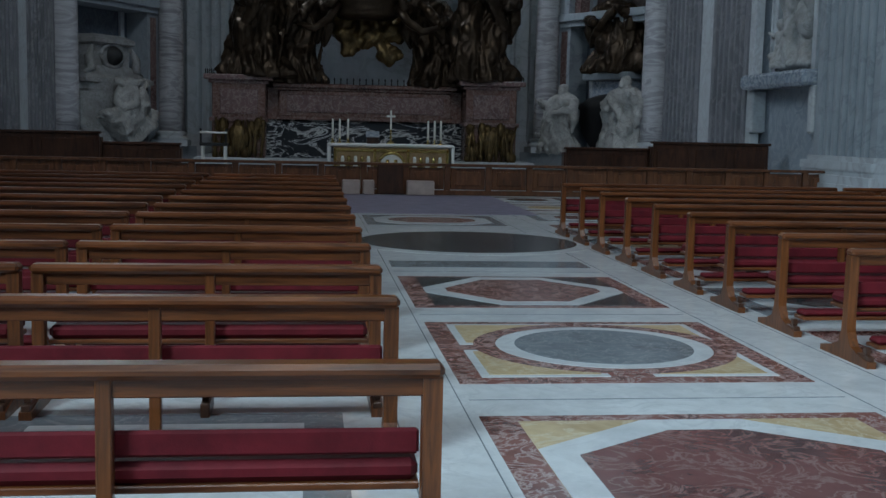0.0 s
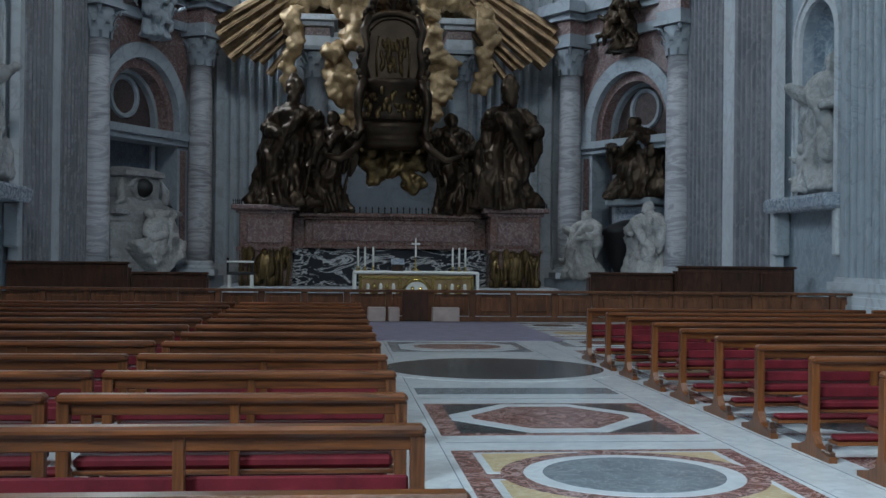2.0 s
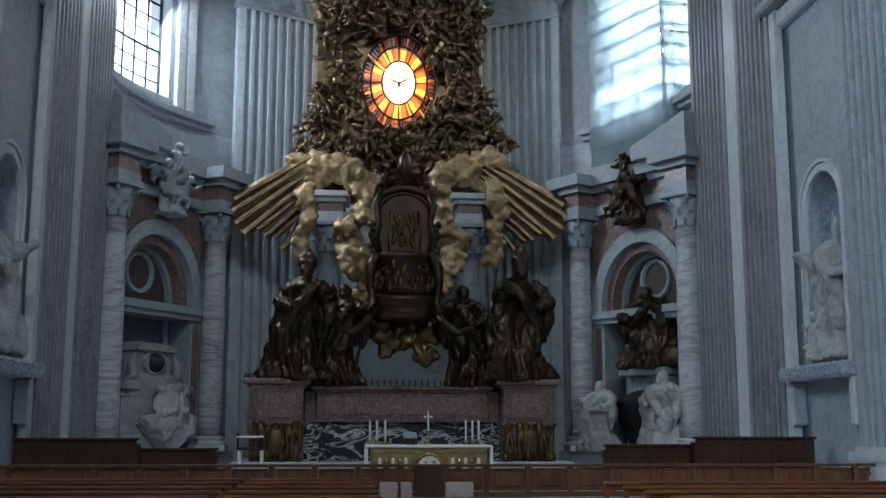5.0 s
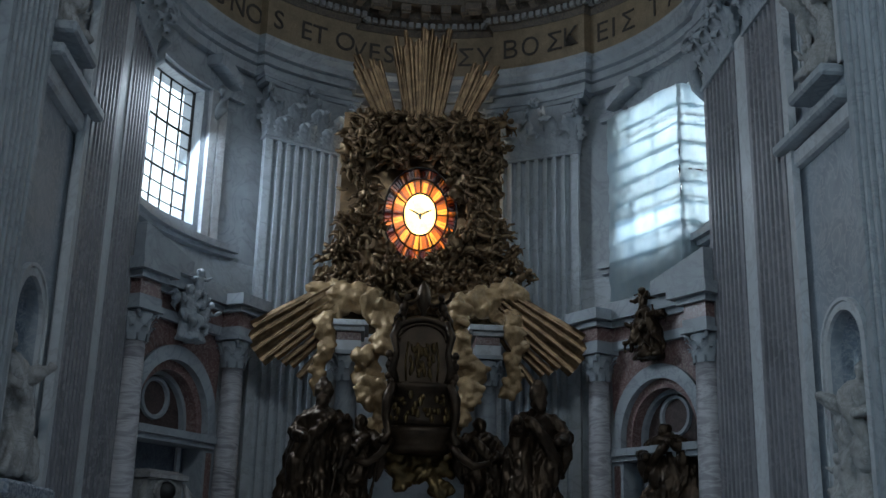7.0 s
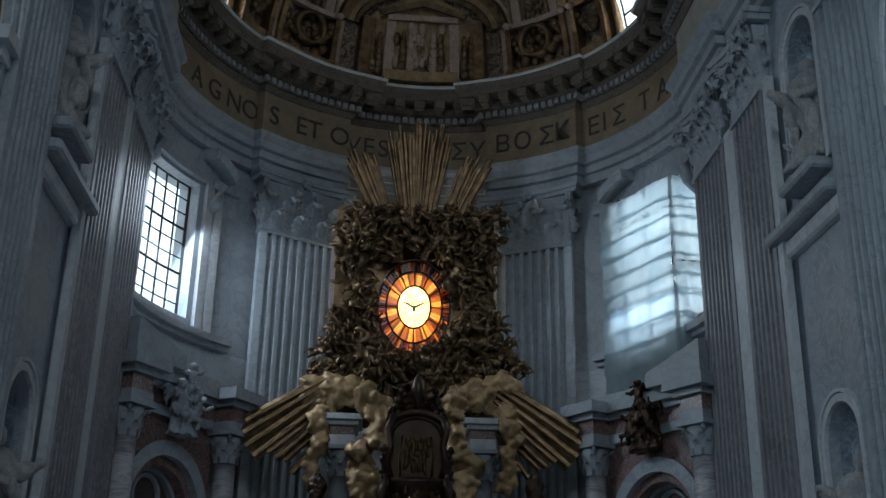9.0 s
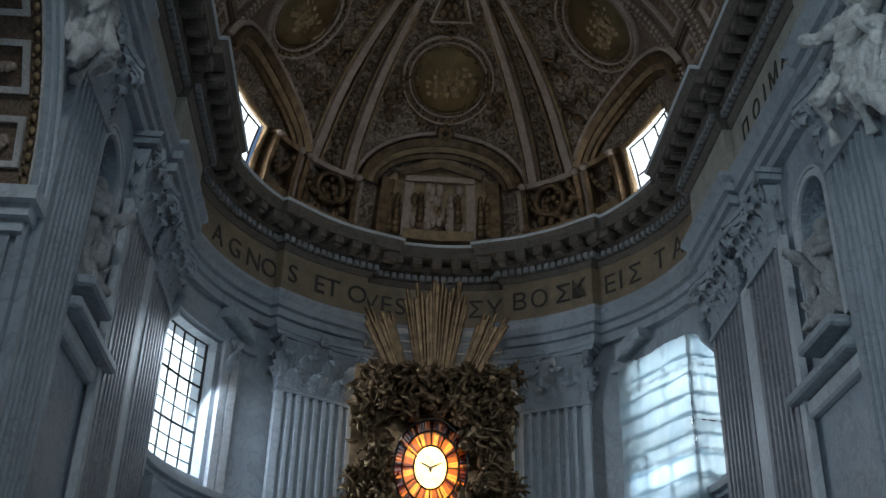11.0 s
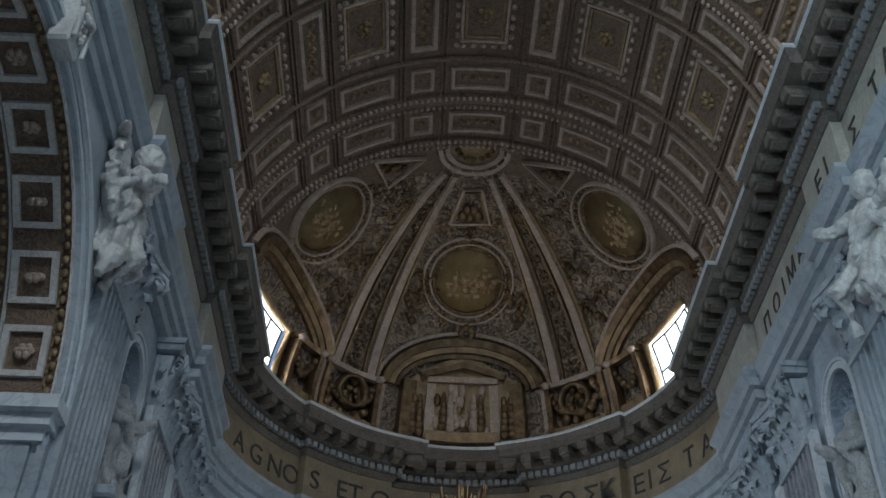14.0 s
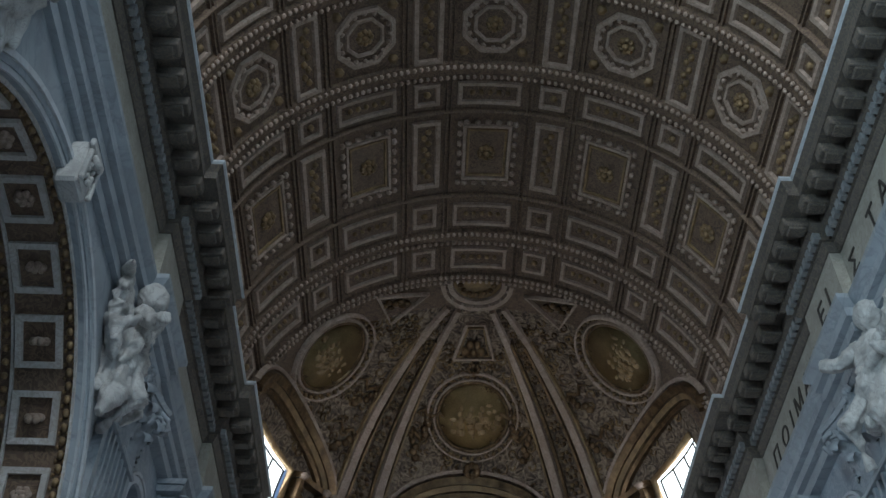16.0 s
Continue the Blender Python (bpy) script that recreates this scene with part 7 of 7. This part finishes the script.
# high windows of the half dome
for side in (-1, 1):
    root = thing("window_3" if side < 0 else "window_4", "bright window at the foot of the half dome", "window", sp(side * 73, 2, 0), kind="structure")
    for a in (63, 69, 75, 81, 84):
        part("glazing_bar", Geo().tube([sp(side * a, e, -0.3) for e in (0, 7, 14, 20)], 0.06, 5), IRON, root)
    for e in (5, 12, 20):
        part("glazing_bar", Geo().tube([sp(side * a, e, -0.3) for a in (63, 70, 77, 84)], 0.06, 5), IRON, root)
    part("window_frame", Geo().tube([sp(side * 62.5, 0, 0.1), sp(side * 62.5, 10, 0.1), sp(side * 62.5, 20.5, 0.1), sp(side * 74, 21, 0.1), sp(side * 84.5, 20.5, 0.1)], 0.22, 6), GOLD_PALE, root)
    c = Vector(sp(side * 73.5, 10, -1.1))
    g = Geo()
    g.loft([[sp(side * (56 + 35 * i / 6), e, -2.0) for i in range(7)] for e in (-6, 5, 15, 27)], False)
    setting("backdrop", g, SKYGLOW, "bright overcast sky outside the high window", "sky")
    area_lamp("dome_window_light", c, (X0, 46, VZ - 2), 4.2, 4.4, 230, (0.95, 0.97, 1.0))

# ---------------------------------------------------------------- wooden screen, stalls, altar table
screen = thing("wooden_screen", "low panelled brown wooden screen across the choir", "screen", (X0, 31.1, 0))
U0, U1, NP = -14.2, 13.4, 23
for k in range(NP):
    ua, ub = U0 + (U1 - U0) * k / NP, U0 + (U1 - U0) * (k + 1) / NP
    tall = 0.0
    part("panel", rbox(ua + 0.1, ub - 0.1, 31.06, 31.11, 0.16, 0.78, 0.015), WOOD_MID, screen)
    part("inner_panel", rbox(ua + 0.24, ub - 0.24, 31.02, 31.07, 0.28, 0.68, 0.015), WOOD_MID, screen)
    part("stile", rbox(ua - 0.09, ua + 0.09, 31.0, 31.14, 0.06, 0.82, 0.012), WOOD_MID, screen)
part("stile", rbox(U1 - 0.09, U1 + 0.09, 31.0, 31.14, 0.06, 0.82, 0.012), WOOD_MID, screen)
part("top_rail", rbox(U0 - 0.15, U1 + 0.15, 30.93, 31.2, 0.82, 0.9, 0.02), WOOD_MID, screen)
part("foot_rail", rbox(U0 - 0.1, U1 + 0.1, 30.97, 31.16, 0.0, 0.14, 0.02), WOOD_MID, screen)
part("gate", rbox(-0.62, 0.12, 30.9, 31.0, 0.02, 0.86, 0.02), WOOD_DARK, screen, "darker middle gate of the screen")
for ua, ub in ((-1.62, -1.12), (-1.04, -0.72), (0.2, 0.98)):
    tagged(part("stone_block", rbox(ua, ub, 30.55, 30.85, 0.0, 0.42, 0.03), PINK), "pale pinkish stone block before the wooden screen", "stone block", "blocks at the screen")


def stall(u0, u1, y, h, nm="choir_stall"):
    root = thing(nm, "dark wooden choir stall back with low panels", "stall", (X0 + (u0 + u1) / 2, y, 0), "choir stalls")
    part("back", rbox(u0, u1, y, y + 0.12, 0.0, h, 0.02), WOOD_DARK, root)
    part("cap_rail", rbox(u0 - 0.06, u1 + 0.06, y - 0.08, y + 0.2, h, h + 0.08, 0.02), WOOD_DARK, root)
    n = max(2, int((u1 - u0) / 1.3))
    for k in range(n):
        a = u0 + (u1 - u0) * k / n
        part("panel", rbox(a + 0.12, a + (u1 - u0) / n - 0.12, y - 0.05, y, 0.3, h - 0.15, 0.02), WOOD_DARK, root)
    part("seat", rbox(u0, u1, y + 0.12, y + 0.6, 0.0, 0.5, 0.03), WOOD_DARK, root)
    for k in range(n + 1):
        a = u0 + (u1 - u0) * k / n
        part("divider", rbox(a - 0.04, a + 0.04, y + 0.12, y + 0.55, 0.5, h - 0.1, 0.02), WOOD_DARK, root)


stall(6.05, 8.9, 36.0, 1.3)
stall(8.95, 13.0, 35.6, 1.55)
stall(-9.1, -6.7, 36.0, 1.18)
stall(-12.9, -9.15, 35.6, 1.5)

altar = thing("altar_table", "altar table with white cloth and gilded front", "altar", (X0, 34, 0))
AT = 1.38
part("step", rbox(-3.2, 3.2, 33.0, 36.5, 0, 0.2, 0.02), PALE, altar)
part("body", rbox(-1.78, 1.78, 34.0, 35.2, 0.2, AT - 0.1, 0.02), PALE, altar)
part("cloth", rbox(-1.97, 1.97, 33.9, 35.3, AT - 0.09, AT, 0.03), LINEN, altar, "white linen altar cloth")
for s in (-1, 1):
    part("cloth_end", rbox(*sorted((s * 1.88, s * 1.98)), 33.95, 35.25, 0.75, AT - 0.05, 0.02), LINEN, altar)
part("frontal", rbox(-1.8, 1.8, 33.94, 34.0, 0.24, AT - 0.12, 0.01), GOLD_PALE, altar, "gilded embossed altar front")
for u in (-1.75, 1.75, -0.52, 0.52):
    part("frontal_strip", rbox(u - 0.045, u + 0.045, 33.9, 33.95, 0.26, AT - 0.14, 0.01), BRASS, altar)
for z in (AT - 0.2, 0.32):
    part("frontal_strip", rbox(-1.8, 1.8, 33.9, 33.95, z - 0.04, z + 0.04, 0.01), BRASS, altar)
rng = random.Random(8)
for s in (-1, 1):
    for k in range(5):
        u = s * (0.72 + 0.2 * k)
        g = Geo().lathe(X0 + u, 33.92, [(0.07, 0.5), (0.085, 0.62), (0.05, 0.85), (0.06, 0.9), (0.035, 1.0)], 8, sy=0.5)
        part("embossed_shape", g, BRASS if k % 2 else WAX, altar)
g = Geo()
g.tube([(X0 + 0.42 * math.cos(PI * i / 16), 33.9, 0.7 + 0.42 * math.sin(PI * i / 16)) for i in range(17)], 0.05, 6)
part("arch_band", g, BRASS, altar)
g = Geo()
poly = [(X0 - 0.36, 0.34), (X0 + 0.36, 0.34)] + [(X0 + 0.36 * math.cos(PI * i / 12), 0.7 + 0.36 * math.sin(PI * i / 12)) for i in range(13)]
g.loft([[(x, 33.9, z) for x, z in poly], [(x, 33.93, z) for x, z in poly]], True, True)
part("white_medallion", g, WAX, altar)
for u in (-0.13, 0.13):
    part("medallion_shape", Geo().lathe(X0 + u, 33.9, [(0.1, 0.4), (0.12, 0.6), (0.06, 0.8), (0.05, 0.9)], 8, sy=0.4), BRASS, altar)

for u in (-1.82, -1.6, -1.34, 1.2, 1.41, 1.61):
    c = thing("altar_candle", "tall white candle on a low brass stand", "candle", (X0 + u, 34.6, AT), "altar candles")
    part("candle_stand", Geo().lathe(X0 + u, 34.6, [(0.075, AT), (0.06, AT + 0.03), (0.02, AT + 0.06), (0.03, AT + 0.12), (0.05, AT + 0.14)], 10), BRASS, c)
    part("wax", Geo().lathe(X0 + u, 34.6, [(0.032, AT + 0.14), (0.032, AT + 0.74), (0.01, AT + 0.76)], 8), WAX, c)
cr = thing("altar_cross", "pale metal standing cross on the altar", "cross", (X0 + 0.02, 34.7, AT))
part("foot", Geo().lathe(X0 + 0.02, 34.7, [(0.13, AT), (0.1, AT + 0.05), (0.03, AT + 0.1), (0.02, AT + 0.5)], 10), BRASS, cr)
part("upright", rbox(-0.005, 0.045, 34.68, 34.72, AT + 0.45, AT + 1.06, 0.008), WAX, cr)
part("arm", rbox(-0.12, 0.16, 34.68, 34.72, AT + 0.84, AT + 0.9, 0.008), WAX, cr)
tab = thing("book_stand", "small dark reading stand with an open green book", "book stand", (X0 - 0.55, 34.5, AT))
part("stand", rbox(-0.75, -0.38, 34.4, 34.6, AT, AT + 0.22, 0.02), WOOD_DARK, tab)
g = Geo()
g.loft([[(X0 - 0.78, 34.3, AT + 0.2), (X0 - 0.36, 34.3, AT + 0.2), (X0 - 0.36, 34.55, AT + 0.36), (X0 - 0.78, 34.55, AT + 0.36)], [(X0 - 0.78, 34.3, AT + 0.23), (X0 - 0.36, 34.3, AT + 0.23), (X0 - 0.36, 34.55, AT + 0.39), (X0 - 0.78, 34.55, AT + 0.39)]], True, True)
part("book", g, SLATE, tab)

st = thing("side_chair", "dark seat with bright metal legs beside the altar base", "chair", (X0 - 6.4, 45, 0))
for du in (-0.45, 0.45):
    for dy in (0, 0.6):
        part("leg", Geo().box(X0 - 6.4 + du - 0.05, X0 - 6.4 + du + 0.05, 45 + dy - 0.05, 45 + dy + 0.05, 0, 1.0, 0.01), WAX, st)
part("seat", Geo().box(X0 - 6.95, X0 - 5.85, 44.9, 45.7, 1.0, 1.12, 0.02), IRON, st)
part("rail", Geo().box(X0 - 6.95, X0 - 5.85, 44.88, 44.96, 1.5, 1.58, 0.02), WAX, st)
for du in (-0.5, 0.5):
    part("arm_post", Geo().box(X0 - 6.4 + du - 0.04, X0 - 6.4 + du + 0.04, 44.9, 45.0, 1.12, 1.7, 0.01), IRON, st)

# ---------------------------------------------------------------- letters of the frieze
def letter(ch, x, y, z, turn, size=1.6):
    cu = bpy.data.curves.new("letter", "FONT")
    cu.body, cu.size, cu.extrude, cu.align_x, cu.align_y = ch, size, 0.02, "CENTER", "CENTER"
    tmp = bpy.data.objects.new("letter", cu)
    scene.collection.objects.link(tmp)
    me = bpy.data.meshes.new_from_object(tmp)
    bpy.data.objects.remove(tmp)
    me.materials.clear()
    me.materials.append(LETTER)
    ob = new("letter", me)
    ob.matrix_basis = Matrix.Translation((x, y, z)) @ Matrix.Rotation(turn, 4, "Z") @ Matrix.Rotation(PI / 2, 4, "X")
    return ob


frieze = bpy.data.objects["frieze"]
TEXT = [("A", -65), ("G", -58.2), ("N", -51.5), ("O", -46.2), ("S", -40.4), ("E", -32.2), ("T", -28.3), ("O", -21.2), ("V", -16.6), ("E", -12.6), ("S", -8.8), ("Σ", 10.8), ("Υ", 15.6), ("Β", 22.9), ("Ο", 28.4), ("Σ", 35.2), ("Κ", 39.9), ("Ε", 47.7), ("Ι", 51), ("Σ", 55.5), ("Τ", 64.2), ("Α", 71)]
for ch, a in TEXT:
    r = 13.52 if abs(a) < 18.3 else 12.8 if 36 < a < 43 else 12.9 if abs(a) < 43 else 13.42
    x, y = on_arc(a, r)
    o = letter(ch, x, y, 31.15, -radians(a))
    o.parent = frieze
for ch, y in (("Π", 39.4), ("Ο", 37.9), ("Ι", 36.75), ("Μ", 35.6), ("Α", 34.3), ("Ι", 33.3), ("Ν", 32.3), ("Ε", 30.2), ("Ι", 29.3), ("Σ", 27.4), ("Τ", 25.2), ("Α", 23.9)):
    u = 12.57 if 28.2 < y < 31.7 else 13.02
    o = letter(ch, X0 + u, y, 31.15, -PI / 2, 1.3)
    o.parent = bpy.data.objects["frieze_east"]
